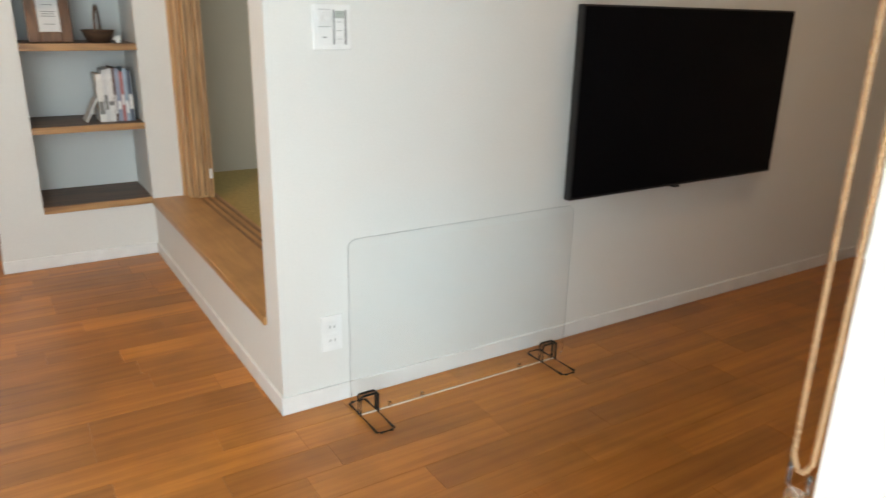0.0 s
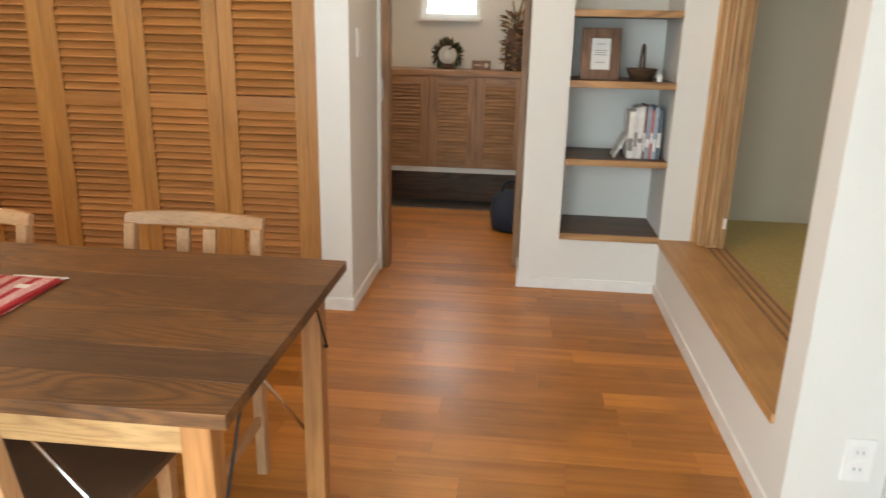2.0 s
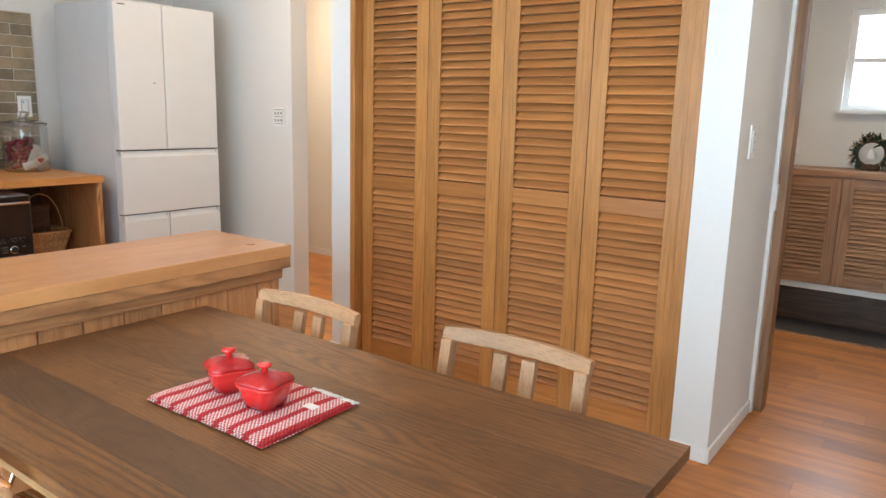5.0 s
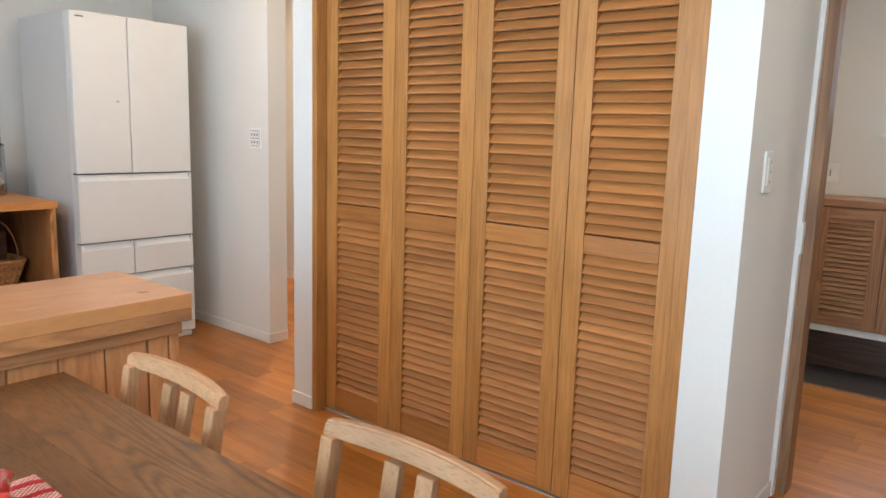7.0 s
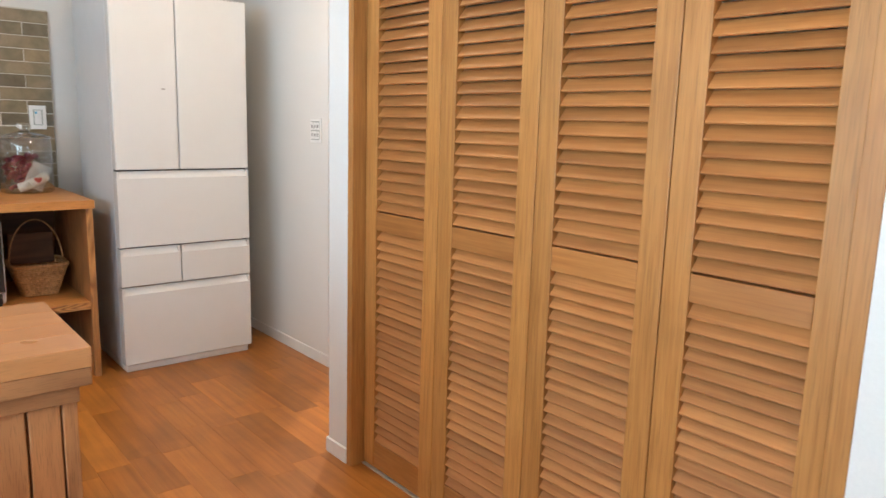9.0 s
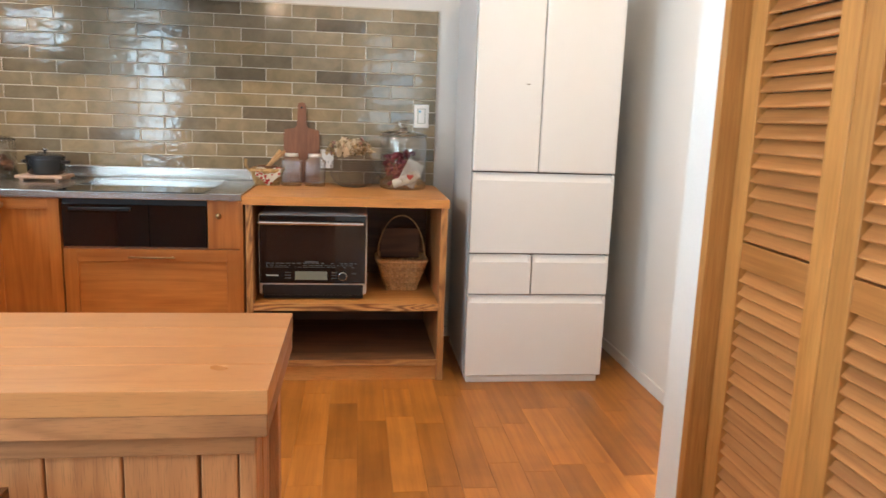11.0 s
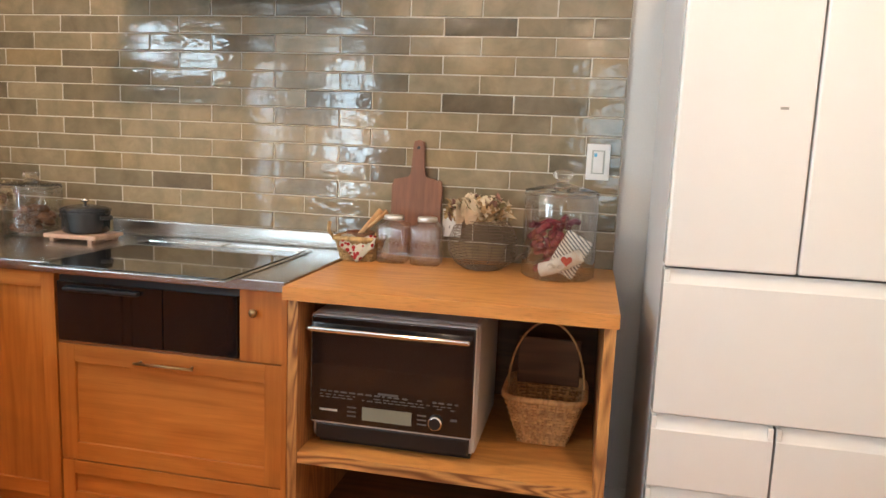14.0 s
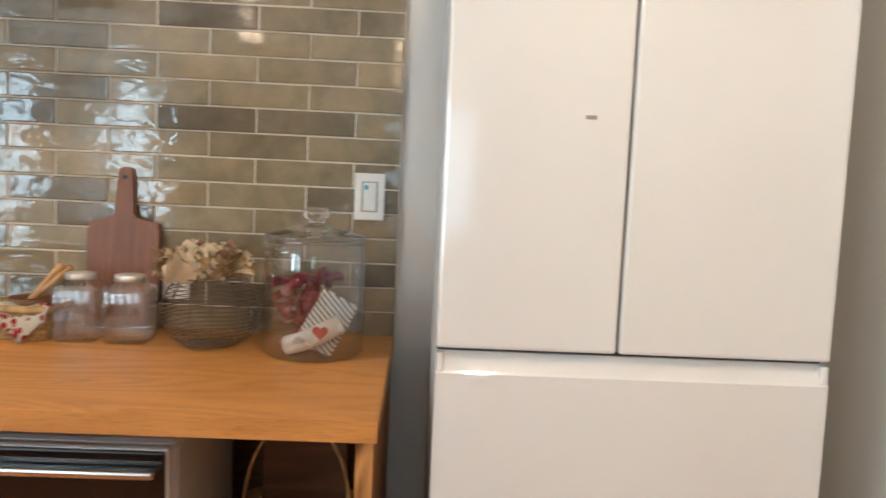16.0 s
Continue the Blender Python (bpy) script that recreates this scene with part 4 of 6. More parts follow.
plate("socket", (0.963, 2.2995, 0.242), 0.07, 0.118, "-y", "white double wall socket with two outlets", [("outlet", -0.018, 0.018, 0.006, 0.04, 0.0015, TRIM), ("outlet", -0.018, 0.018, -0.04, -0.006, 0.0015, TRIM)] + [("slot", u, u + 0.003, v, v + 0.011, 0.0019, MARK) for u in (-0.009, 0.006) for v in (0.018, -0.028)], "socket")
plate("light_switch", (-3.51, 4.1425, 1.20), 0.105, 0.118, "-y", "white triple light switch on the kitchen wall", [("key_frame", -0.042, 0.042, -0.046, 0.046, 0.0012, LCD)] + [("key", -0.038 + i * 0.027, -0.016 + i * 0.027, v, v + 0.038, 0.003, TRIM) for i in range(3) for v in (-0.041, 0.003)] + [("label_bar", -0.034 + i * 0.027, -0.022 + i * 0.027, v, v + 0.016, 0.0034, MARK) for i in range(3) for v in (-0.03, 0.012)], "light switch")
plate("light_switch", (-0.6279, 3.825, 1.18), 0.075, 0.12, "+x", "white light switch on the wall end", [("key", -0.022, 0.022, v, v + 0.024, 0.003, TRIM) for v in (-0.04, -0.012, 0.016)] + [("label_bar", 0.0, 0.006, v, v + 0.010, 0.0034, MARK) for v in (-0.033, -0.005, 0.023)], "light switch")
plate("light_switch", (-4.5975, 3.112, 1.225), 0.078, 0.122, "+x", "white rocker switch on the tiled wall", [("frame_bar", -0.022, 0.022, -0.04, 0.04, 0.0012, LCD), ("key", -0.016, 0.016, -0.036, 0.036, 0.003, TRIM), ("label_bar", -0.014, -0.004, 0.018, 0.03, 0.0036, BLUE)], "light switch")
plate("socket", (-1.01, 6.6995, 1.085), 0.075, 0.115, "-y", "white wall switch in the hallway", [("key", -0.02, 0.0, -0.03, 0.03, 0.003, TRIM), ("label_bar", -0.016, -0.008, -0.02, 0.02, 0.0034, MARK)], "light switch")
plate("socket", (-4.5975, 2.615, 0.985), 0.07, 0.10, "+x", "white wall socket on the tiled wall", [("slot", u, u + 0.003, -0.02, -0.009, 0.0015, MARK) for u in (-0.009, 0.006)], "socket")

# ---- clear panel on wire stands ----
ap = thing("pet_screen", (1.4, 2.175, 0), "clear acrylic screen panel on two black wire stands", "screen")
bm = bmesh.new()
R, AX0, AX1, AZ0, AZ1 = 0.03, 0.969, 1.822, 0.006, 0.578
ring = []
for cx, cz, a0 in ((AX1 - R, AZ1 - R, 0), (AX0 + R, AZ1 - R, 90), (AX0 + R, AZ0 + R, 180), (AX1 - R, AZ0 + R, 270)):
    for k in range(7):
        a = radians(a0 + 15 * k)
        ring.append((cx + R * math.cos(a), cz + R * math.sin(a)))
f = [bm.verts.new((x, 2.174, z)) for x, z in ring]
g = [bm.verts.new((x, 2.177, z)) for x, z in ring]
bm.faces.new(f)
bm.faces.new(g[::-1])
for i in range(len(ring)):
    j = (i + 1) % len(ring)
    bm.faces.new((f[i], f[j], g[j], g[i]))
pane = part("panel", bm, ACRYLIC, ap)
pane.visible_shadow = False
part("bottom_edge", bx(AX0 + R, AX1 - R, 2.1735, 2.1775, 0.0005, 0.0055), plain("frosted_edge", (0.7, 0.55, 0.4), 0.5), ap, "pale frosted bottom edge")
for x in (1.10, 1.22, 1.62, 1.76):
    part("clip", bx(x, x + 0.006, 2.170, 2.181, 0.004, 0.02), GLASS, ap)
for x in (0.998, 1.722):
    m = bmesh.new()
    z = 0.0042
    loop = [(x, 2.25, z), (x + 0.012, 2.258, z), (x + 0.048, 2.258, z), (x + 0.058, 2.25, z), (x + 0.058, 2.06, z), (x + 0.048, 2.052, z), (x + 0.012, 2.052, z), (x, 2.06, z)]
    tube(m, loop, 0.004, 8, closed=True)
    up = [(x - 0.001, 2.166, z), (x - 0.001, 2.166, 0.066), (x + 0.004, 2.166, 0.071), (x + 0.054, 2.166, 0.071), (x + 0.059, 2.166, 0.066), (x + 0.059, 2.166, z)]
    tube(m, up, 0.004, 8)
    up = [(a, 2.185, c) for a, b, c in up]
    tube(m, up, 0.004, 8)
    part("wire_stand", m, IRON, ap, "black bent-wire foot")

# ---- roller shade by the first step ----
rs = thing("roller_shade", (0.71, 0.3, 0.2), "cream fabric roller shade with a beige bead chain loop", "roller shade")
FAB = plain("cream_fabric", (0.78, 0.70, 0.62), 0.9, bump=0.3, bump_scale=500)
CORD = plain("beige_cord", (0.36, 0.20, 0.10), 0.7, bump=0.3, bump_scale=600)
part("fabric", bx(0.683, 0.685, -0.28, 0.60, 2.14, 2.33), FAB, rs)
part("bottom_bar", bx(0.678, 0.690, -0.28, 0.60, 2.12, 2.1395, bevel=0.004), FAB, rs)
part("roller", rod(bmesh.new(), (0.672, -0.30, 2.35), (0.672, 0.66, 2.35), 0.022, seg=20), WHITE, rs, smooth=True)
part("bracket", bx(0.64, 0.6995, 0.655, 0.672, 2.31, TOP, bevel=0.003), WHITE, rs)
m = bmesh.new()
N = 90
loop = []
for i in range(N):
    s = i / (N - 1)
    if s < 0.47:
        k = s / 0.47
        loop.append((0.690 + 0.009 * k, 0.672 + 0.011 * min(1, 2 * k), 2.35 - (2.35 - 0.845) * k))
    elif s < 0.53:
        k = (s - 0.47) / 0.06
        loop.append((0.699, 0.683 - 0.018 * k, 0.845 - 0.014 * math.sin(math.pi * k)))
    else:
        k = (s - 0.53) / 0.47
        loop.append((0.699 - 0.009 * k, 0.665 - 0.003 * math.sin(math.pi * min(1, 2 * k)) + 0.003 * k, 0.845 + (2.35 - 0.845) * k))
tube(m, loop, 0.0024, 8)
cord = part("bead_chain", m, CORD, rs, "beige cord loop", True)
beads = bmesh.new()
for a, b in zip(loop, loop[1:]):
    A, B = Vector(a), Vector(b)
    c = max(1, int((B - A).length / 0.007))
    for k in range(c):
        p = A.lerp(B, k / c)
        if p.z < 1.35:
            bmesh.ops.create_icosphere(beads, subdivisions=1, radius=0.0031, matrix=Matrix.Translation(p))
tagged(part("bead_string", beads, CORD, cord, "", True), kind="stuff")
m = bmesh.new()
tube(m, [(0.699, 0.683, 0.848), (0.699, 0.683, 0.815), (0.699, 0.674, 0.808), (0.699, 0.665, 0.815), (0.699, 0.665, 0.832)], 0.0022, 8)
rod(m, (0.699, 0.675, 0.81), (0.699, 0.675, 0.76), 0.008, seg=14)
part("chain_weight", m, glass("frosted_plastic", (0.95, 0.93, 0.9), 0.25), rs, "clear plastic safety weight", True)

# ---- table setting ----
RED_DARK, RED = (0.22, 0.006, 0.006), (0.62, 0.022, 0.018)


def enamel(name):
    """Red glaze that deepens to the foot of the pot."""
    m, n, l, b = material(name)
    sep = n.new("ShaderNodeSeparateXYZ")
    l.new(n.new("ShaderNodeTexCoord").outputs["Object"], sep.inputs[0])
    mr = n.new("ShaderNodeMapRange")
    mr.inputs["From Min"].default_value, mr.inputs["From Max"].default_value = 0.0, 0.045
    l.new(sep.outputs[2], mr.inputs["Value"])
    l.new(ramp(n, l, mr.outputs[0], [(0.0, RED_DARK), (0.8, RED)]), b.inputs["Base Color"])
    b.inputs["Roughness"].default_value, b.inputs["Coat Weight"].default_value = 0.12, 0.6
    return m


ENAMEL = enamel("red_enamel")
LID = plain("red_lid_glaze", (0.36, 0.010, 0.009), 0.08, vary=0.25, scale=30, coat=0.6)


def lobes(a, z):
    return 1 + 0.12 * math.cos(4 * a) * (0.4 + min(1, max(0, z) / 0.05) * 0.6)


def petal_pot(at, turn):
    p = thing("mini_casserole", (0, 0, 0), "small red glazed casserole with petal shape and lid", "casserole", "red pots on the table")
    part("pot", lathe(bmesh.new(), [(0.030, 0), (0.036, 0.003), (0.043, 0.025), (0.047, 0.045), (0.050, 0.047), (0.050, 0.051), (0.046, 0.052)], seg=48, wob=lobes), ENAMEL, p, "", True)
    lid = part("lid", lathe(bmesh.new(), [(0.049, 0.0522), (0.0515, 0.054), (0.050, 0.058), (0.040, 0.066), (0.022, 0.071), (0.008, 0.072)], seg=48, wob=lobes), LID, p, "", True)
    part("knob", lathe(bmesh.new(), [(0.007, 0.0715), (0.006, 0.080), (0.013, 0.084), (0.015, 0.088), (0.012, 0.091), (0.002, 0.092)], seg=24), ENAMEL, lid, "", True)
    p.matrix_basis = pose(*at, 0, 0, turn) @ Matrix.Diagonal((0.97, 0.97, 0.93, 1))
    return p


petal_pot((-1.125, 1.925, 0.7025), 20)
petal_pot((-1.005, 1.915, 0.7025), 55)


def crochet(name):
    """Red and white woven bands with a dotted stitch."""
    m, n, l, b = material(name)
    tc = n.new("ShaderNodeTexCoord").outputs["Object"]
    sep = n.new("ShaderNodeSeparateXYZ")
    l.new(tc, sep.inputs[0])

    def wave(sock, freq):
        k = n.new("ShaderNodeMath")
        k.operation = "MULTIPLY"
        k.inputs[1].default_value = freq
        l.new(sock, k.inputs[0])
        s = n.new("ShaderNodeMath")
        s.operation = "SINE"
        l.new(k.outputs[0], s.inputs[0])
        return s.outputs[0]
    lift = n.new("ShaderNodeMapRange")
    lift.inputs["From Min"].default_value = -1
    l.new(wave(sep.outputs[0], 2 * math.pi / 0.042), lift.inputs["Value"])
    band = ramp(n, l, lift.outputs[0], [(0.24, (0, 0, 0)), (0.34, (1, 1, 1))])
    mul = n.new("ShaderNodeMath")
    mul.operation = "MULTIPLY"
    l.new(wave(sep.outputs[0], 2 * math.pi / 0.0084), mul.inputs[0])
    l.new(wave(sep.outputs[1], 2 * math.pi / 0.0085), mul.inputs[1])
    dots = ramp(n, l, mul.outputs[0], [(0.0, (0.60, 0.11, 0.10)), (0.22, (0.82, 0.72, 0.66))])
    col = mix(n, l, (0.50, 0.02, 0.025), dots, band)
    l.new(col, b.inputs["Base Color"])
    b.inputs["Roughness"].default_value = 0.95
    add_bump(n, l, b, mul.outputs[0], 0.8, 0.003)
    return m


CROCHET = crochet("crochet_red_white")
TASSEL = plain("cotton_white", (0.80, 0.74, 0.68), 0.95, bump=0.5, bump_scale=300)
cl = thing("dishcloth", (-1.05, 1.92, 0.69), "folded red and white woven dishcloth with fringe on the table", "cloth")
for nm, dz, inset in (("lower_fold", 0.0005, 0.0), ("upper_fold", 0.0064, 0.004)):
    bm = bmesh.new()
    NX, NY = 24, 16
    x0, x1, y0, y1 = -1.222 + inset, -0.885 - inset, 1.803 + inset, 2.038 - inset
    lay = []
    for side in (0, 1):
        g = []
        for i in range(NX + 1):
            col = []
            for j in range(NY + 1):
                u, v = i / NX, j / NY
                e = min(u, 1 - u, v, 1 - v)
                r = 0.0028 * min(1, e / 0.03) ** 0.5
                w = 0.0006 * math.sin(u * 17 + v * 9) * (0 if nm == "lower_fold" and not side else 1)
                x = x0 + (x1 - x0) * u + 0.004 * math.sin(v * 6) * (u - 0.5)
                y = y0 + (y1 - y0) * v + 0.006 * math.sin(u * 5 + 1) * (v - 0.5)
                col.append(bm.verts.new((x, y, 0.69 + dz + 0.003 + (r + w if side else -r))))
            g.append(col)
        lay.append(g)
        for i in range(NX):
            for j in range(NY):
                bm.faces.new((g[i][j], g[i + 1][j], g[i + 1][j + 1], g[i][j + 1]))
    bmesh.ops.remove_doubles(bm, verts=bm.verts[:], dist=0.00005)
    part(nm, bm, CROCHET, cl, "", True)
fr_rng = random.Random(8)
for i in range(26):
    m = bmesh.new()
    x = -1.0 + i * 0.0046
    pts = [(x, 2.03, 0.699)]
    for k in range(3):
        pts.append((x + fr_rng.uniform(-0.006, 0.006), 2.036 + 0.006 * k, 0.6975 - 0.0017 * k + fr_rng.uniform(0, 0.002)))
    tube(m, pts, 0.0018, 6)
    part("fringe", m, TASSEL, cl, "white cotton fringe", True)
part("care_label", bx(-0.948, -0.920, 1.955, 1.975, 0.7025, 0.7035), TASSEL, cl, "small white sewn label")


# ---- spindle chair ----
def spindle_chair(at, turn):
    c = thing("spindle_chair", (0, 0, 0), "orange varnished wooden spindle-back chair at the table", "chair", "chairs round the table")
    HONEY = wood("honey_varnish", (0.30, 0.09, 0.015), (0.52, 0.20, 0.045), "x", 0.25, 1.0, 0.05, coat=0.4)
    HONEY_Z = wood("honey_varnish_turned", (0.30, 0.09, 0.015), (0.52, 0.20, 0.045), "z", 0.25, 1.0, 0.05, coat=0.4)
    m = bmesh.new()
    pts = []
    for i in range(15):
        u = i / 14 * 2 - 1
        pts.append((0.215 * u, 0.055 - 0.055 * u * u, 0.675))
    rows = []
    for i, p in enumerate(pts):
        u = abs(i / 14 * 2 - 1)
        h = 0.026 * (1 - 0.85 * max(0, (u - 0.86) / 0.14) ** 2)
        t = 0.014 * (1 - 0.7 * max(0, (u - 0.86) / 0.14) ** 2)
        rows.append([m.verts.new((p[0], p[1] + t * math.cos(a), p[2] + h * math.sin(a))) for a in [2 * math.pi * k / 12 for k in range(12)]])
    for p, q in zip(rows, rows[1:]):
        for k in range(12):
            m.faces.new((p[k], p[(k + 1) % 12], q[(k + 1) % 12], q[k]))
    m.faces.new(rows[0][::-1])
    m.faces.new(rows[-1])
    part("crest_rail", m, HONEY, c, "", True)
    for x in (-0.175, 0.175):
        m = bmesh.new()
        lathe(m, [(0.011, 0), (0.016, 0.02), (0.010, 0.035), (0.017, 0.05), (0.018, 0.11), (0.010, 0.135), (0.015, 0.15), (0.012, 0.215)], seg=16)
        m.transform(Matrix.Translation((x, -0.005, 0.44)) @ Matrix.Rotation(radians(-4), 4, "X"))
        part("back_post", m, HONEY_Z, c, "", True)
    for x in (-0.11, -0.055, 0, 0.055, 0.11):
        part("spindle", rod(bmesh.new(), (x, 0.0, 0.435), (x, 0.05 - 1.2 * x * x, 0.66), 0.008, 0.006, seg=10), HONEY_Z, c, "", True)
    m = bmesh.new()
    lathe(m, [(0.17, 0), (0.2, 0.008), (0.205, 0.022), (0.198, 0.034), (0.1, 0.03)], seg=36, wob=lambda a, z: 1 + 0.05 * math.cos(4 * a + math.pi))
    m.transform(Matrix.Translation((0, -0.17, 0.405)))
    part("seat", m, HONEY, c, "", True)
    for x, y in ((-0.14, -0.03), (0.14, -0.03), (-0.15, -0.3), (0.15, -0.3)):
        m = bmesh.new()
        rod(m, (x * 1.2, y * 1.1 + (0.02 if y > -0.1 else -0.02), 0), (x * 0.9, y, 0.41), 0.012, 0.018, seg=14)
        part("leg", m, HONEY_Z, c, "", True)
    for x in (-0.155, 0.155):
        part("stretcher", rod(bmesh.new(), (x, -0.035, 0.16), (x, -0.315, 0.16), 0.009, seg=10), HONEY, c, "", True)
    c.matrix_basis = pose(*at, 0, 0, turn)
    return c


spindle_chair((-1.325, 1.490, 0), 184)


# ---- microwave oven ----
ov = thing("microwave_oven", (-4.15, 2.59, 0.371), "silver and black steam microwave oven on the shelf", "microwave oven")
OX = -3.955
SILVER = plain("oven_silver", (0.56, 0.56, 0.57), 0.38, 0.15)
part("body", bx(-4.40, OX - 0.035, 2.335, 2.825, 0.392, 0.775, bevel=0.014), SILVER, ov)
part("base", bx(-4.38, OX - 0.055, 2.35, 2.81, 0.3715, 0.430, bevel=0.004), BLACK, ov)
part("drip_tray", bx(OX - 0.05, OX - 0.018, 2.352, 2.808, 0.395, 0.445, bevel=0.006), BLACK, ov)
part("door_rim", bx(OX - 0.036, OX - 0.006, 2.338, 2.822, 0.447, 0.772, bevel=0.008), SILVER, ov)
dr = part("door", bx(OX - 0.034, OX, 2.343, 2.817, 0.455, 0.768, bevel=0.004), BLACK_GLASS, ov)
m = bmesh.new()
box(m, OX + 0.001, OX + 0.03, 2.338, 2.806, 0.728, 0.742, bevel=0.005)
part("handle", m, CHROME, dr, "long chrome handle bar")
part("oven_window", bx(OX - 0.001, OX + 0.0008, 2.375, 2.79, 0.565, 0.715), plain("dark_window", (0.02, 0.013, 0.011), 0.08, coat=0.4), dr)
part("display", bx(OX - 0.001, OX + 0.001, 2.50, 2.645, 0.473, 0.512), plain("dim_display", (0.19, 0.20, 0.16), 0.3), dr, "grey-green display")
m = bmesh.new()
lathe(m, [(0.021, 0), (0.021, 0.008), (0.019, 0.014), (0.004, 0.0145)], seg=28)
m.transform(Matrix.Translation((OX, 2.715, 0.492)) @ Matrix.Rotation(radians(90), 4, "Y"))
dial = part("dial", m, CHROME, ov, "round chrome dial", True)
m = bmesh.new()
lathe(m, [(0.0172, 0.0146), (0.0165, 0.0156), (0.002, 0.0157)], seg=24)
m.transform(Matrix.Translation((OX, 2.715, 0.492)) @ Matrix.Rotation(radians(90), 4, "Y"))
part("dial_face", m, BLACK, dial)
PRINT = plain("oven_print", (0.08, 0.08, 0.078), 0.6)
print_rng = random.Random(6)
for z, size in ((0.547, 0.0045), (0.538, 0.0028), (0.530, 0.0028)):
    y = 2.372
    while y < 2.77:
        w = print_rng.uniform(0.006, 0.022)
        if print_rng.random() < 0.85:
            part("print_bar", bx(OX - 0.0005, OX + 0.0008, y, y + w, z, z + size), PRINT, dr)
        y += w + print_rng.uniform(0.004, 0.009)
for y in (2.455, 2.662):
    for z in (0.479, 0.492, 0.505):
        part("print_bar", bx(OX - 0.0005, OX + 0.0008, y, y + 0.026, z, z + 0.004), PRINT, dr)
part("print_bar", bx(OX - 0.0005, OX + 0.0008, 2.545, 2.605, 0.553, 0.559), PRINT, dr)
part("brand_bar", bx(OX - 0.0005, OX + 0.0009, 2.372, 2.425, 0.490, 0.496), LCD, dr, "pale maker's mark")
part("mark", bx(OX - 0.0005, OX + 0.0008, 2.757, 2.775, 0.50, 0.507), PRINT, dr)

# ---- baskets ----
WICKER = wood("wicker", (0.42, 0.20, 0.070), (0.68, 0.38, 0.155), "z", 0.55, 2.0, 0.25)


def woven_basket(t, cx, cy, z0, h, bx0, by0, bx1, by1, rows, r, mat, n_stakes=9):
    """Woven walls: rows of strand that pass in and out round upright stakes, on a rectangle that widens upwards."""
    per = 4 * n_stakes

    def rim(s, w, d):
        # a rounded rectangle by angle
        a = 2 * math.pi * s
        c, q = math.cos(a), math.sin(a)
        k = (abs(c) ** 6 + abs(q) ** 6) ** (-1 / 6)
        return w * c * k, d * q * k
    for i in range(rows):
        f = (i + 0.5) / rows
        w, d = bx0 + (bx1 - bx0) * f, by0 + (by1 - by0) * f
        m = bmesh.new()
        pts = []
        for k in range(per * 2):
            s = k / (per * 2)
            x, y = rim(s, w, d)
            o = 1 + 0.022 * (1 if ((k // 2) + i) % 2 else -1) * (1 if k % 2 else 0)
            pts.append((cx + x * o, cy + y * o, z0 + h * f))
        tube(m, pts, r, 5, closed=True)
        part("weaver", m, mat, t, "", True)
    for k in range(per):
        s = (k + 0.5) / per
        x0, y0 = rim(s, bx0, by0)
        x1, y1 = rim(s, bx1, by1)
        part("stake", rod(bmesh.new(), (cx + x0, cy + y0, z0), (cx + x1, cy + y1, z0 + h), r * 1.05, seg=6), mat, t)
    m = bmesh.new()
    tube(m, [(cx + rim(k / 48, bx1, by1)[0], cy + rim(k / 48, bx1, by1)[1], z0 + h) for k in range(48)], r * 1.9, 8, closed=True)
    part("rim", m, mat, t, "", True)
    part("base", bx(cx - bx0, cx + bx0, cy - by0, cy + by0, z0, z0 + 0.006), mat, t)


wb = thing("wicker_basket", (-4.26, 3.0, 0.371), "brown wicker basket with a tall bow handle", "basket")
woven_basket(wb, -4.26, 3.0, 0.3715, 0.150, 0.080, 0.074, 0.125, 0.122, 15, 0.0052, WICKER, 7)
m = bmesh.new()
tube(m, [(-4.26, 3.0 - 0.118 * math.cos(a), 0.52 + 0.215 * math.sin(a)) for a in [math.pi * k / 20 for k in range(21)]], 0.0034, 8)
part("bow_handle", m, WICKER, wb, "thin bent handle", True)
part("flap_lid", bx(-4.372, -4.360, 2.90, 3.10, 0.50, 0.655, bevel=0.004), CABINET_IN, wb, "dark wooden flap standing up")

sb = thing("bread_basket", (-4.44, 2.30, 0.857), "small seagrass basket with cherry-print cloth and utensils", "basket")
SEAGRASS = wood("seagrass", (0.26, 0.15, 0.055), (0.55, 0.36, 0.16), "z", 0.7, 2.0, 0.2)
woven_basket(sb, -4.44, 2.305, 0.8575, 0.075, 0.05, 0.055, 0.066, 0.075, 9, 0.005, SEAGRASS, 6)
m = bmesh.new()
tube(m, [(-4.40, 2.225, 0.925), (-4.39, 2.206, 0.955), (-4.40, 2.205, 0.985)], 0.007, 8)
part("ear", m, SEAGRASS, sb, "", True)


def cherry_cloth(name):
    m, n, l, b = material(name)
    v = n.new("ShaderNodeTexVoronoi")
    v.inputs["Scale"].default_value = 52
    l.new(n.new("ShaderNodeTexCoord").outputs["Object"], v.inputs["Vector"])
    spots = ramp(n, l, v.outputs["Distance"], [(0.36, (0.52, 0.03, 0.03)), (0.42, (0.80, 0.76, 0.66))])
    v2 = n.new("ShaderNodeTexVoronoi")
    v2.inputs["Scale"].default_value = 30
    l.new(coords(n, l, (1.1, 1.2, 1.3)), v2.inputs["Vector"])
    leaf = ramp(n, l, v2.outputs["Distance"], [(0.12, (0.25, 0.3, 0.12)), (0.16, (1, 1, 1))])
    l.new(mix(n, l, spots, leaf, 1.0, "MULTIPLY"), b.inputs["Base Color"])
    b.inputs["Roughness"].default_value = 0.9
    return m


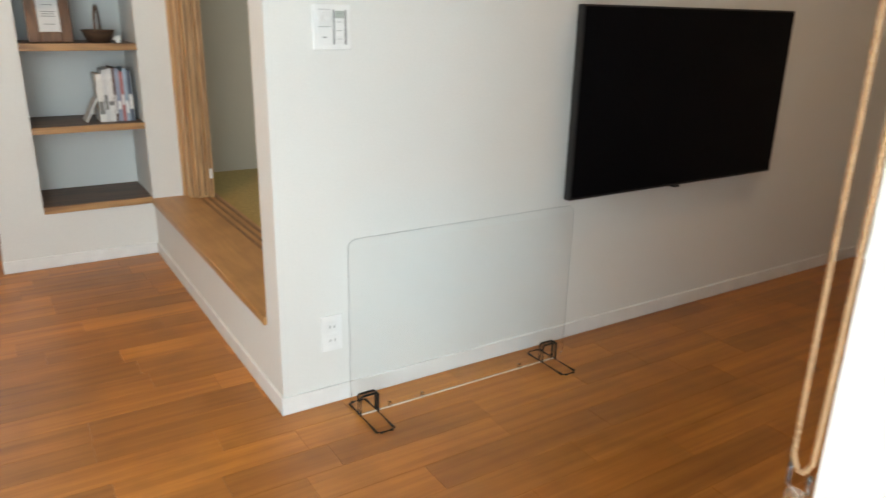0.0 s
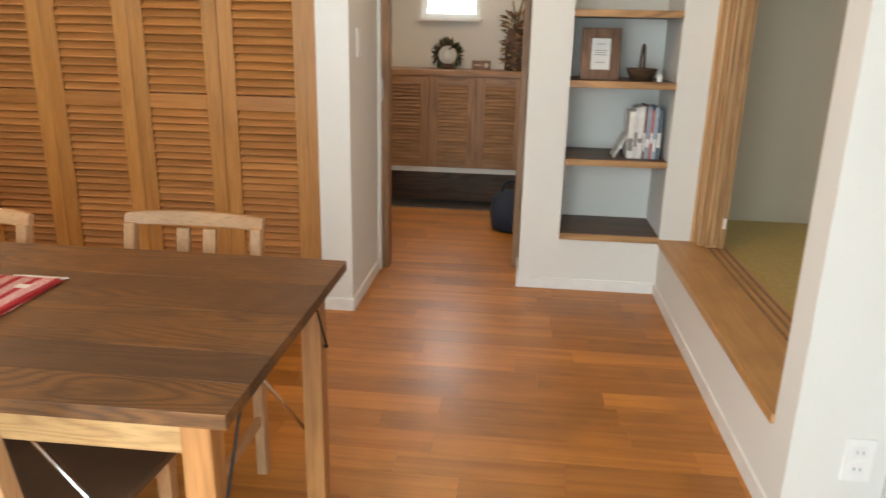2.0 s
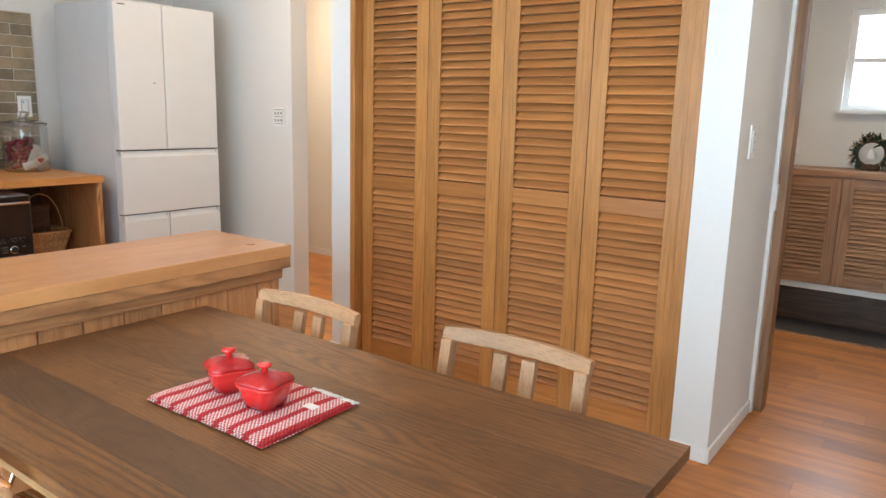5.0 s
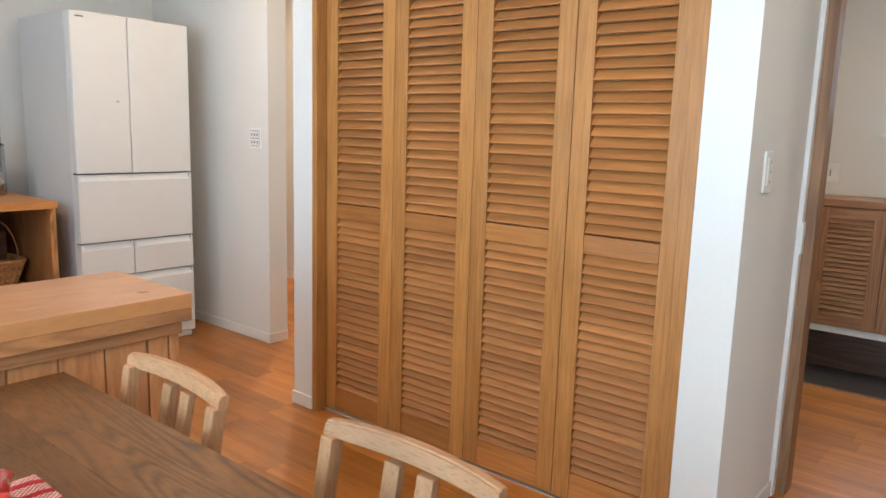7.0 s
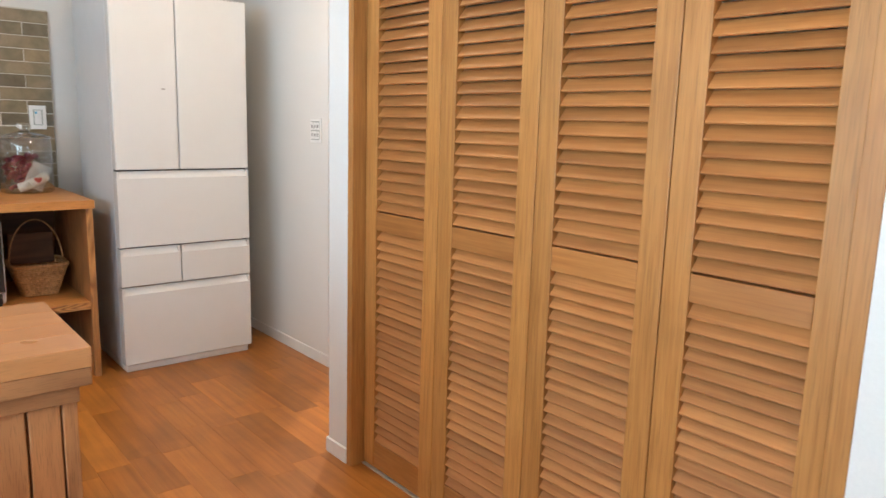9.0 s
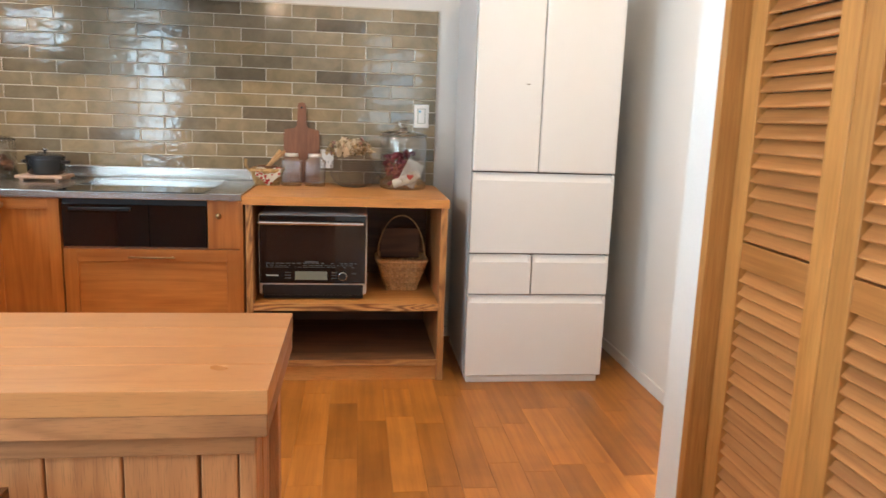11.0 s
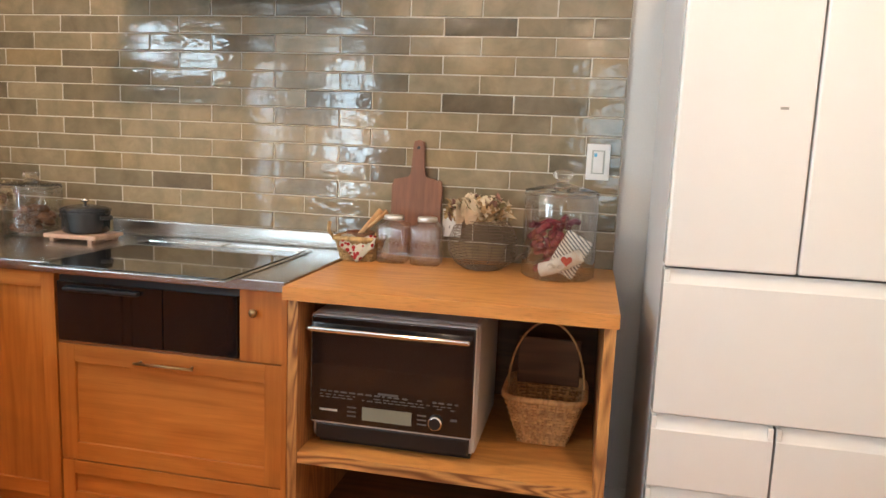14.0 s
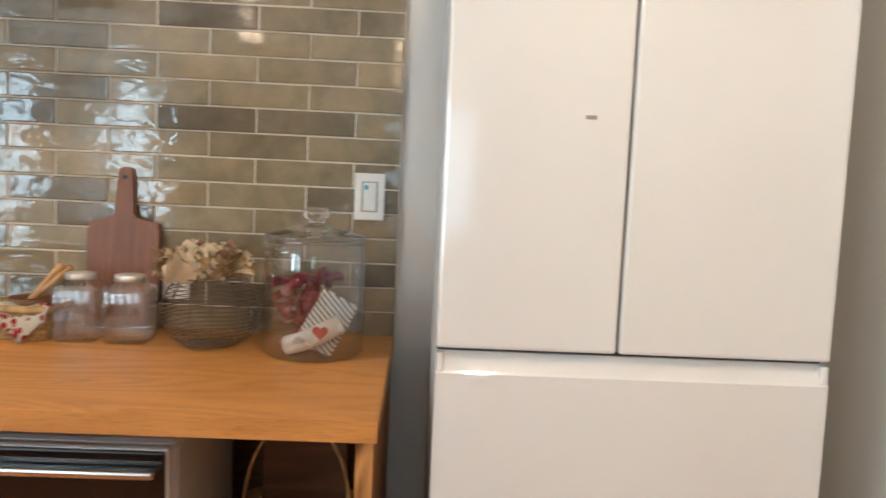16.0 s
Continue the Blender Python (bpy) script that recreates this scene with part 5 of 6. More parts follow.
CHERRY = cherry_cloth("cherry_print_cotton")
bm = bmesh.new()
g = []
for i in range(13):
    col = []
    for j in range(9):
        u, v = i / 12, j / 8
        drop = 0.048 * v * (1 - 1.1 * abs(u - 0.5))
        col.append(bm.verts.new((-4.385 + 0.022 * math.sin(v * 1.7) + 0.004 * math.sin(u * 14), 2.255 + 0.125 * u, 0.944 + 0.006 * math.sin(u * 9) - drop * 1.75)))
    g.append(col)
for i in range(12):
    for j in range(8):
        bm.faces.new((g[i][j], g[i + 1][j], g[i + 1][j + 1], g[i][j + 1]))
bmesh.ops.solidify(bm, geom=bm.faces[:], thickness=0.0016)
part("cloth", bm, CHERRY, sb, "white cotton cloth printed with red cherries", True)
part("wooden_bowl", lathe(bmesh.new(), [(0.02, 0), (0.04, 0.02), (0.05, 0.06), (0.047, 0.061), (0.036, 0.022), (0.01, 0.006)], (-4.44, 2.305, 0.892), 28), CABINET_IN, sb, "dark wooden bowl", True)
for dy, dz in ((0.06, 0.07), (0.072, 0.082), (0.05, 0.085)):
    part("spatula", rod(bmesh.new(), (-4.44, 2.28, 0.92), (-4.46, 2.32 + dy, 0.945 + dz), 0.005, 0.009, seg=8), PINE_V, sb, "pale wooden utensil", True)

sb.location.y += 0.018


# ---- jars, board, wire basket ----
def ribbed(a, z):
    return (1 + 0.02 * math.cos(20 * a)) * (abs(math.cos(a)) ** 8 + abs(math.sin(a)) ** 8) ** (-1 / 8)


def ribbed_jar(at):
    j = thing("ribbed_jar", (0, 0, 0), "empty ribbed square glass jar with metal screw lid", "jar", "ribbed jars")
    prof = [(0.041, 0), (0.046, 0.004), (0.047, 0.02), (0.049, 0.088), (0.047, 0.095), (0.033, 0.102), (0.029, 0.106)]
    bm = bmesh.new()
    lathe(bm, prof, seg=80, wob=ribbed)
    bmesh.ops.delete(bm, geom=[f for f in bm.faces if len(f.verts) > 4 and f.calc_center_median().z > 0.05], context="FACES_ONLY")
    part("glass", bm, RIB_GLASS, j, "", True)
    part("lid", lathe(bmesh.new(), [(0.031, 0.1065), (0.0315, 0.115), (0.029, 0.118), (0.004, 0.1185)], seg=32), ALU, j, "silver screw lid", True)
    j.matrix_basis = pose(*at, 0, 0, 4) @ Matrix.Diagonal((1.08, 1.08, 1.36, 1))
    return j


ribbed_jar((-4.43, 2.445, 0.8575))
ribbed_jar((-4.43, 2.562, 0.8575))

cb = thing("cutting_board", (-4.565, 2.485, 0.857), "reddish wooden cutting board leaning on the tiles", "cutting board")
BOARD = wood("board_mahogany", (0.16, 0.060, 0.028), (0.27, 0.108, 0.050), "z", 0.45, 1.0, 0.05, rings=0.3)
bm = bmesh.new()
outline = [(-0.095, 0.0), (0.095, 0.0), (0.097, 0.215), (0.090, 0.235), (0.034, 0.242), (0.024, 0.252), (0.022, 0.335), (0.018, 0.352), (0.0, 0.357), (-0.018, 0.352), (-0.022, 0.335), (-0.024, 0.252), (-0.034, 0.242), (-0.090, 0.235), (-0.097, 0.215)]
f = [bm.verts.new((0.0, y, z)) for y, z in outline]
g = [bm.verts.new((0.018, y, z)) for y, z in outline]
bm.faces.new(f)
bm.faces.new(g[::-1])
for i in range(len(f)):
    j = (i + 1) % len(f)
    bm.faces.new((f[i], f[j], g[j], g[i]))
bmesh.ops.bevel(bm, geom=[e for e in bm.edges if abs(e.verts[0].co.x - e.verts[1].co.x) < 1e-5], offset=0.003, segments=2, affect="EDGES")
bm.transform(Matrix.Translation((-4.575, 2.485, 0.8575)) @ Matrix.Rotation(radians(-4), 4, "Y") @ Matrix.Diagonal((1, 0.96, 1.17, 1)))
part("board", bm, BOARD, cb)
hole = rod(bmesh.new(), (-4.583, 2.485, 1.248), (-4.5805, 2.485, 1.248), 0.006, seg=16)
part("hanging_hole", hole, BLACK, cb)

ws = thing("wire_basket", (-4.43, 2.755, 0.857), "round dark wire basket filled with dried flowers", "basket")
prof = [(0.062, 0.0), (0.094, 0.02), (0.115, 0.056), (0.117, 0.09), (0.102, 0.13), (0.078, 0.16)]
WIRE = plain("bronze_wire", (0.19, 0.13, 0.09), 0.4, 0.6)
for i in range(19):
    f = i / 18 * (len(prof) - 1)
    k = min(int(f), len(prof) - 2)
    r = prof[k][0] + (prof[k + 1][0] - prof[k][0]) * (f - k)
    z = prof[k][1] + (prof[k + 1][1] - prof[k][1]) * (f - k)
    m = bmesh.new()
    tube(m, [(-4.43 + r * math.cos(a), 2.755 + r * math.sin(a), 0.8595 + z) for a in [2 * math.pi * q / 36 for q in range(36)]], 0.0011, 5, closed=True)
    part("wire_ring", m, WIRE, ws, "", True)
for q in range(14):
    a = 2 * math.pi * q / 14 + 0.3
    m = bmesh.new()
    tube(m, [(-4.43 + r * math.cos(a), 2.755 + r * math.sin(a), 0.8595 + z) for r, z in prof], 0.0013, 5)
    part("wire_rib", m, WIRE, ws, "", True)
part("bottom", rod(bmesh.new(), (-4.43, 2.755, 0.8575), (-4.43, 2.755, 0.860), 0.056, seg=28), WIRE, ws)
m = bmesh.new()
tube(m, [(-4.42 + 0.02 * math.cos(a), 2.876 + 0.028 * math.sin(a), 0.905 + 0.012 * math.sin(3 * a)) for a in [2 * math.pi * q / 20 for q in range(20)]], 0.003, 6, closed=True)
part("handle", m, WIRE, ws, "coiled side handle", True)

DRY = [plain("dried_leaf_olive", (0.20, 0.15, 0.065), 0.8, vary=0.3, scale=60), plain("dried_leaf_tan", (0.42, 0.28, 0.14), 0.8, vary=0.25, scale=60), plain("dried_petal_cream", (0.66, 0.54, 0.38), 0.8, vary=0.15, scale=40), plain("dried_bud_rose", (0.30, 0.15, 0.11), 0.8, vary=0.3, scale=50)]


def leaf(bm, base, way, length, width, curl):
    """A curled leaf of two rows of faces."""
    way = Vector(way).normalized()
    side = way.cross(Vector((0.3, 0.2, 1))).normalized()
    up = side.cross(way)
    rows = []
    for i in range(6):
        u = i / 5
        w = width * math.sin(math.pi * (0.08 + 0.92 * u) ** 0.8) * 0.5 + 0.0008
        c = Vector(base) + way * length * u + up * curl * length * u * u
        rows.append([bm.verts.new(c - side * w + up * w * 0.35), bm.verts.new(c), bm.verts.new(c + side * w + up * w * 0.35)])
    for p, q in zip(rows, rows[1:]):
        for k in range(2):
            bm.faces.new((p[k], p[k + 1], q[k + 1], q[k]))


def dried_bunch(parent, center, spread, lift, count, seed, size=1.0):
    rng = random.Random(seed)
    for i in range(count):
        a = rng.uniform(0, 2 * math.pi)
        e = rng.uniform(0.15, 1.35)
        r = rng.uniform(0.1, 0.75)
        base = (center[0] + spread[0] * r * math.cos(a), center[1] + spread[1] * r * math.sin(a), center[2] + rng.uniform(0, lift * 0.5))
        way = (math.cos(a) * math.cos(e), math.sin(a) * math.cos(e), math.sin(e))
        m = bmesh.new()
        kind = rng.random()
        if kind < 0.68:
            leaf(m, base, way, rng.uniform(0.035, 0.07) * size, rng.uniform(0.015, 0.03) * size, rng.uniform(-0.5, 0.6))
            part("dried_leaf", m, DRY[rng.choice((0, 0, 1, 1, 2))], parent, "", True)
        elif kind < 0.85:
            lathe(m, [(0.002, 0), (0.009, 0.004), (0.012, 0.013), (0.008, 0.022), (0.002, 0.026)], (base[0] + way[0] * 0.03, base[1] + way[1] * 0.03, base[2] + way[2] * 0.03), 12, wob=lambda t, z: 1 + 0.12 * math.cos(5 * t))
            part("dried_bud", m, DRY[rng.choice((1, 3, 3))], parent, "", True)
        else:
            p = Vector(base)
            tube(m, [p, p + Vector(way) * 0.04, p + Vector(way) * 0.085 + Vector((0, 0, -0.008))], 0.0012, 5)
            part("stem", m, DRY[0], parent)


def floret_bunch(parent, center, size, count, seed):
    """Dried hydrangea heads: small crinkled four-petalled florets on a flattened dome."""
    rng = random.Random(seed)
    for i in range(count):
        a, e = rng.uniform(0, 2 * math.pi), rng.uniform(-0.2, 1.4)
        q = rng.uniform(0.55, 1.0)
        out = Vector((math.cos(a) * math.cos(e), math.sin(a) * math.cos(e), math.sin(e)))
        c = Vector(center) + Vector((out.x * size[0], out.y * size[1], out.z * size[2])) * q
        u = out.orthogonal().normalized()
        v = out.cross(u)
        m = bmesh.new()
        turn = rng.uniform(0, 1.57)
        for k in range(4):
            w = u * math.cos(turn + k * 1.5708) + v * math.sin(turn + k * 1.5708)
            leaf(m, c, w + out * rng.uniform(0.1, 0.7), rng.uniform(0.014, 0.022), rng.uniform(0.012, 0.018), rng.uniform(-0.4, 0.6))
        part("floret", m, DRY[rng.choice((1, 2, 2, 2, 3))], parent, "", True)


floret_bunch(ws, (-4.43, 2.735, 1.04), (0.09, 0.12, 0.06), 90, 14)
dried_bunch(ws, (-4.43, 2.735, 1.01), (0.08, 0.11), 0.07, 110, 3, 1.05)
for i, (dy, dz, s) in enumerate(((-0.035, 0.045, 0.05), (-0.02, 0.02, 0.055), (-0.055, 0.02, 0.04))):
    m = bmesh.new()
    leaf(m, (-4.36, 2.735 + dy, 1.01 + dz - 0.02), (0.25, 0.15, 1.0), s * 1.2, s * 0.9, -0.3)
    part("dried_petal", m, DRY[2], ws, "pale papery petal", True)


def big_jar(at, r, h, label, category, seg=48):
    """A glass jar with rolled neck, domed lid and knob."""
    j = thing("storage_jar", at, label, category)
    bm = bmesh.new()
    prof = [(r * 0.9, 0), (r, 0.008), (r, h * 0.84), (r * 0.975, h * 0.89), (r * 0.92, h * 0.92), (r * 0.92, h * 0.95)]
    lathe(bm, prof, at, seg)
    bmesh.ops.delete(bm, geom=[f for f in bm.faces if len(f.verts) > 4 and f.calc_center_median().z > at[2] + 0.05], context="FACES_ONLY")
    part("glass", bm, JAR_GLASS, j, "", True)
    bm = bmesh.new()
    lathe(bm, [(r * 0.88, h * 0.951), (r * 0.99, h * 0.955), (r * 1.01, h * 0.966), (r * 0.99, h * 0.978), (r * 0.86, h * 0.995), (r * 0.60, h * 1.02), (r * 0.26, h * 1.045), (r * 0.15, h * 1.07), (r * 0.17, h * 1.10), (r * 0.27, h * 1.13), (r * 0.28, h * 1.17), (r * 0.20, h * 1.20), (r * 0.05, h * 1.21)], at, seg)
    part("lid", bm, GLASS, j, "domed glass lid with knob", True)
    bm = bmesh.new()
    tube(bm, [(at[0] + r * 0.985 * math.cos(a), at[1] + r * 0.985 * math.sin(a), at[2] + h * 0.935) for a in [2 * math.pi * q / 40 for q in range(40)]], r * 0.03, 8, closed=True)
    part("neck_ring", bm, GLASS, j, "", True)
    return j


bj = big_jar((-4.385, 3.007, 0.8575), 0.117, 0.283, "large glass jar holding red dried peppers and wrapped cloth", "jar")
CLOTH_W = plain("white_cotton", (0.72, 0.69, 0.63), 0.9, bump=0.4, bump_scale=200)
RIBBON = plain("dark_red_ribbon", (0.19, 0.018, 0.038), 0.6, vary=0.3, scale=60)
rng = random.Random(21)
for i in range(46):
    m = bmesh.new()
    a = rng.uniform(0, 6.28)
    r = rng.uniform(0, 0.068)
    c = Vector((-4.405 + r * math.cos(a), 2.99 + r * math.sin(a), 0.880 + 0.0034 * i))
    w = Vector((rng.uniform(-1, 1), rng.uniform(-0.6, 1), rng.uniform(-0.1, 0.7))).normalized()
    tube(m, [c - w * 0.022, c - w * 0.006 + Vector((0, 0, 0.005)), c + w * 0.012 + Vector((0, 0, 0.006)), c + w * 0.028], rng.uniform(0.008, 0.012), 8)
    part("dried_pepper", m, RIBBON, bj, "dark red dried pepper", True)


def striped(name):
    m, n, l, b = material(name)
    w = n.new("ShaderNodeTexWave")
    w.bands_direction = "DIAGONAL"
    w.inputs["Scale"].default_value = 55
    l.new(n.new("ShaderNodeTexCoord").outputs["Object"], w.inputs["Vector"])
    l.new(ramp(n, l, w.outputs["Color"], [(0.35, (0.10, 0.10, 0.12)), (0.5, (0.72, 0.69, 0.63))]), b.inputs["Base Color"])
    b.inputs["Roughness"].default_value = 0.9
    return m


bm = bx(-0.007, 0.007, -0.045, 0.045, -0.066, 0.066, bevel=0.004)
bm.transform(Matrix.Translation((-4.335, 3.045, 0.938)) @ Matrix.Rotation(radians(-28), 4, "X") @ Matrix.Rotation(radians(-14), 4, "Y"))
part("striped_cloth", bm, striped("striped_cotton"), bj, "folded striped cotton cloth")
bm = bmesh.new()
tube(bm, [(-4.318, 2.958, 0.886), (-4.308, 2.99, 0.897), (-4.305, 3.03, 0.915), (-4.312, 3.08, 0.942)], 0.022, 14)
part("cloth_roll", bm, CLOTH_W, bj, "rolled white cloth tied with string", True)
bm = bmesh.new()
tube(bm, [(-4.306 + 0.024 * math.cos(a), 3.008 - 0.008 * math.sin(a), 0.904 + 0.023 * math.sin(a)) for a in [2 * math.pi * k / 16 for k in range(16)]], 0.0015, 5, closed=True)
part("string", bm, TASSEL, bj)
for sy in (-1, 1):
    bm = bmesh.new()
    tube(bm, [(-4.283, 3.004, 0.903), (-4.274, 3.004 + sy * 0.014, 0.915), (-4.272, 3.004 + sy * 0.026, 0.908), (-4.276, 3.004 + sy * 0.016, 0.897), (-4.283, 3.004, 0.903)], 0.0032, 6)
    part("bow", bm, CLOTH_W, bj, "white cotton bow", True)
bm = bmesh.new()
heart = [(16 * math.sin(t) ** 3, 13 * math.cos(t) - 5 * math.cos(2 * t) - 2 * math.cos(3 * t) - math.cos(4 * t)) for t in [2 * math.pi * k / 28 for k in range(28)]]
f = [bm.verts.new((-4.2815, 3.037 + y * 0.0011, 0.925 + z * 0.0011)) for y, z in heart]
g = [bm.verts.new((-4.284, 3.037 + y * 0.0011, 0.925 + z * 0.0011)) for y, z in heart]
bm.faces.new(f)
bm.faces.new(g[::-1])
for i in range(28):
    bm.faces.new((f[i], f[(i + 1) % 28], g[(i + 1) % 28], g[i]))
part("heart_tag", bm, plain("heart_felt", (0.42, 0.05, 0.05), 0.9), bj, "small red felt heart")

# left end of the worktop
cs = thing("cake_stand", (-4.37, 0.76, 0.862), "pink wooden cake stand piled with dried flowers", "cake stand")
COPPER = wood("pale_pink_wood", (0.42, 0.20, 0.12), (0.55, 0.30, 0.19), "x", 0.45, 1.0, 0.05)
part("foot", lathe(bmesh.new(), [(0.04, 0), (0.042, 0.006), (0.028, 0.01), (0.026, 0.065), (0.03, 0.075)], (-4.37, 0.76, 0.8625), 28), COPPER, cs, "", True)
part("plate", lathe(bmesh.new(), [(0.06, 0.0752), (0.125, 0.078), (0.128, 0.09), (0.12, 0.091), (0.05, 0.087)], (-4.37, 0.76, 0.8625), 40), COPPER, cs, "", True)
dried_bunch(cs, (-4.37, 0.78, 0.958), (0.14, 0.17), 0.09, 120, 12, 1.3)
floret_bunch(cs, (-4.35, 0.80, 0.985), (0.15, 0.19, 0.075), 230, 13)
for i in range(9):
    m = bmesh.new()
    a = -2.2 + i * 0.14
    p = Vector((-4.33, 0.70, 0.97))
    w = Vector((math.cos(a) * 0.5 + 0.2, math.sin(a), 0.05 - 0.12 * (i % 3)))
    tube(m, [p, p + w * 0.07, p + w * 0.14 + Vector((0, 0, -0.012)), p + w * 0.19 + Vector((0, 0, -0.035))], 0.0035 - 0.0002 * i, 6)
    part("grass_plume", m, DRY[1], cs, "pale feathery grass", True)
sj = big_jar((-4.40, 1.04, 0.8625), 0.102, 0.195, "glass jar half filled with pine cones", "jar")
rng = random.Random(5)
for i in range(26):
    m = bmesh.new()
    a, r = rng.uniform(0, 6.28), rng.uniform(0.0, 0.07)
    lathe(m, [(0.003, 0), (0.016, 0.006), (0.021, 0.015), (0.014, 0.028), (0.003, 0.035)], (-4.40 + r * math.cos(a), 1.04 + r * math.sin(a), 0.870 + (i // 7) * 0.024), 12, wob=lambda t, z: 1 + 0.18 * math.cos(6 * t + 300 * z))
    part("pine_cone", m, CABINET_IN, sj, "brown pine cone")
bd = thing("pot_board", (-4.36, 1.29, 0.862), "pale wooden trivet board with two feet", "trivet")
PALE = wood("pale_trivet_wood", (0.38, 0.245, 0.185), (0.53, 0.37, 0.29), "y", 0.5, 1.0, 0.05)
part("board", bx(-4.44, -4.28, 1.185, 1.395, 0.875, 0.890, bevel=0.003), PALE, bd)
for y in (1.205, 1.36):
    part("foot", bx(-4.435, -4.285, y, y + 0.018, 0.8625, 0.8748, bevel=0.002), PALE, bd)
pt = thing("black_pot", (-4.365, 1.295, 0.890), "small black enamel pot with lid and brass knob", "pot")
part("body", lathe(bmesh.new(), [(0.062, 0), (0.070, 0.006), (0.074, 0.055), (0.075, 0.062)], (-4.365, 1.295, 0.8905), 40), plain("black_enamel", (0.02, 0.023, 0.028), 0.2, coat=0.3), pt, "", True)
lid = part("lid", lathe(bmesh.new(), [(0.077, 0.0625), (0.077, 0.068), (0.06, 0.075), (0.02, 0.080)], (-4.365, 1.295, 0.8905), 40), plain("black_enamel_lid", (0.02, 0.023, 0.028), 0.25, coat=0.3), pt, "", True)
part("knob", lathe(bmesh.new(), [(0.005, 0.0795), (0.005, 0.086), (0.012, 0.090), (0.011, 0.097), (0.002, 0.098)], (-4.365, 1.295, 0.8905), 20), CHROME, lid, "small metal knob", True)
for s in (-1, 1):
    m = bmesh.new()
    tube(m, [(-4.365 + 0.025 * q, 1.295 + s * (0.072 + 0.022 * (1 - abs(q))), 0.937) for q in (-1, -0.5, 0, 0.5, 1)], 0.006, 8)
    part("ear_handle", m, BLACK, pt, "", True)

pt.scale = (1.13, 1.13, 1.27)

# ---- niche things ----
pf = thing("picture_frame", (0.455, 4.24, 1.03), "brown wooden picture frame with a white card", "picture frame")
FRAME_W = wood("frame_wood", (0.12, 0.05, 0.022), (0.26, 0.12, 0.055), "z", 0.4, 1.2, 0.05)
T = Matrix.Translation((0.455, 4.215, 1.0305)) @ Matrix.Rotation(radians(-9), 4, "X")


def leaned(*a, bevel=0.0):
    b = bx(*a, bevel=bevel)
    b.transform(T)
    return b


part("frame_side", leaned(-0.092, -0.045, 0, 0.02, 0, 0.24, bevel=0.004), FRAME_W, pf)
part("frame_side", leaned(0.045, 0.092, 0, 0.02, 0, 0.24, bevel=0.004), FRAME_W, pf)
part("frame_rail", leaned(-0.0448, 0.0448, 0.0005, 0.0195, 0.0, 0.047, bevel=0.003), FRAME_W, pf)
part("frame_rail", leaned(-0.0448, 0.0448, 0.0005, 0.0195, 0.193, 0.24, bevel=0.003), FRAME_W, pf)
part("card", leaned(-0.0446, 0.0446, 0.009, 0.013, 0.047, 0.193), plain("card_white", (0.74, 0.72, 0.70), 0.6), pf, "white printed card")
for z, w in ((0.165, 0.02), (0.135, 0.03), (0.125, 0.026), (0.115, 0.03), (0.08, 0.022)):
    part("print_bar", leaned(-w, w, 0.0082, 0.0089, z, z + 0.003), MARK, pf)
nb = thing("handled_basket", (0.66, 4.25, 1.03), "dark shallow wooden basket with a bow handle", "basket")
DARKW = wood("dark_basket_wood", (0.06, 0.03, 0.018), (0.15, 0.08, 0.045), "x", 0.6, 1.2, 0.1)
part("bowl", lathe(bmesh.new(), [(0.05, 0), (0.072, 0.05), (0.076, 0.055), (0.071, 0.056), (0.046, 0.01)], (0.655, 4.25, 1.0305), 32), DARKW, nb, "", True)
m = bmesh.new()
tube(m, [(0.655 + 0.02 * math.cos(a), 4.25 + 0.07 * math.cos(a), 1.085 + 0.11 * math.sin(a)) for a in [math.pi * k / 14 for k in range(15)]], 0.006, 8)
part("bow_handle", m, DARKW, nb, "", True)
part("price_tag", bx(0.715, 0.738, 4.165, 4.168, 1.031, 1.062), plain("tag_white", (0.78, 0.77, 0.75), 0.6), nb, "small white tag")
rng = random.Random(31)
BOOKC = [(0.72, 0.70, 0.66), (0.62, 0.61, 0.60), (0.70, 0.68, 0.66), (0.16, 0.10, 0.08), (0.30, 0.33, 0.42), (0.45, 0.16, 0.15), (0.34, 0.42, 0.5), (0.10, 0.12, 0.16)]
x = 0.612
for i, c in enumerate(BOOKC):
    w = (0.028, 0.018, 0.026, 0.012, 0.02, 0.015, 0.018, 0.02)[i]
    h = (0.225, 0.245, 0.25, 0.255, 0.25, 0.235, 0.25, 0.24)[i]
    bk = thing("book", (x + w / 2, 4.28, 0.662), "upright book with a worn spine on the niche shelf", "book", "books in the niche")
    COVER = plain("book_cover", c, 0.55, vary=0.15, scale=40)
    cov = part("cover", bx(x, x + w - 0.0006, 4.19, 4.34, 0.6625, 0.6625 + h, bevel=0.0015), COVER, bk)
    part("spine_band", bx(x + 0.002, x + w - 0.003, 4.1888, 4.1899, 0.70 + 0.02 * (i % 3), 0.76 + 0.03 * (i % 2)), TRIM if i > 2 else MARK, bk)
    x += w
bk = thing("book", (0.58, 4.26, 0.662), "thin pale booklet leaning on the books", "book", "books in the niche")
b = bx(-0.006, 0.006, 4.2, 4.32, 0, 0.125, bevel=0.001)
b.transform(Matrix.Translation((0.553, 0, 0.664)) @ Matrix.Rotation(radians(27), 4, "Y"))
part("cover", b, plain("booklet_cover", (0.55, 0.54, 0.52), 0.6, vary=0.3, scale=30), bk)

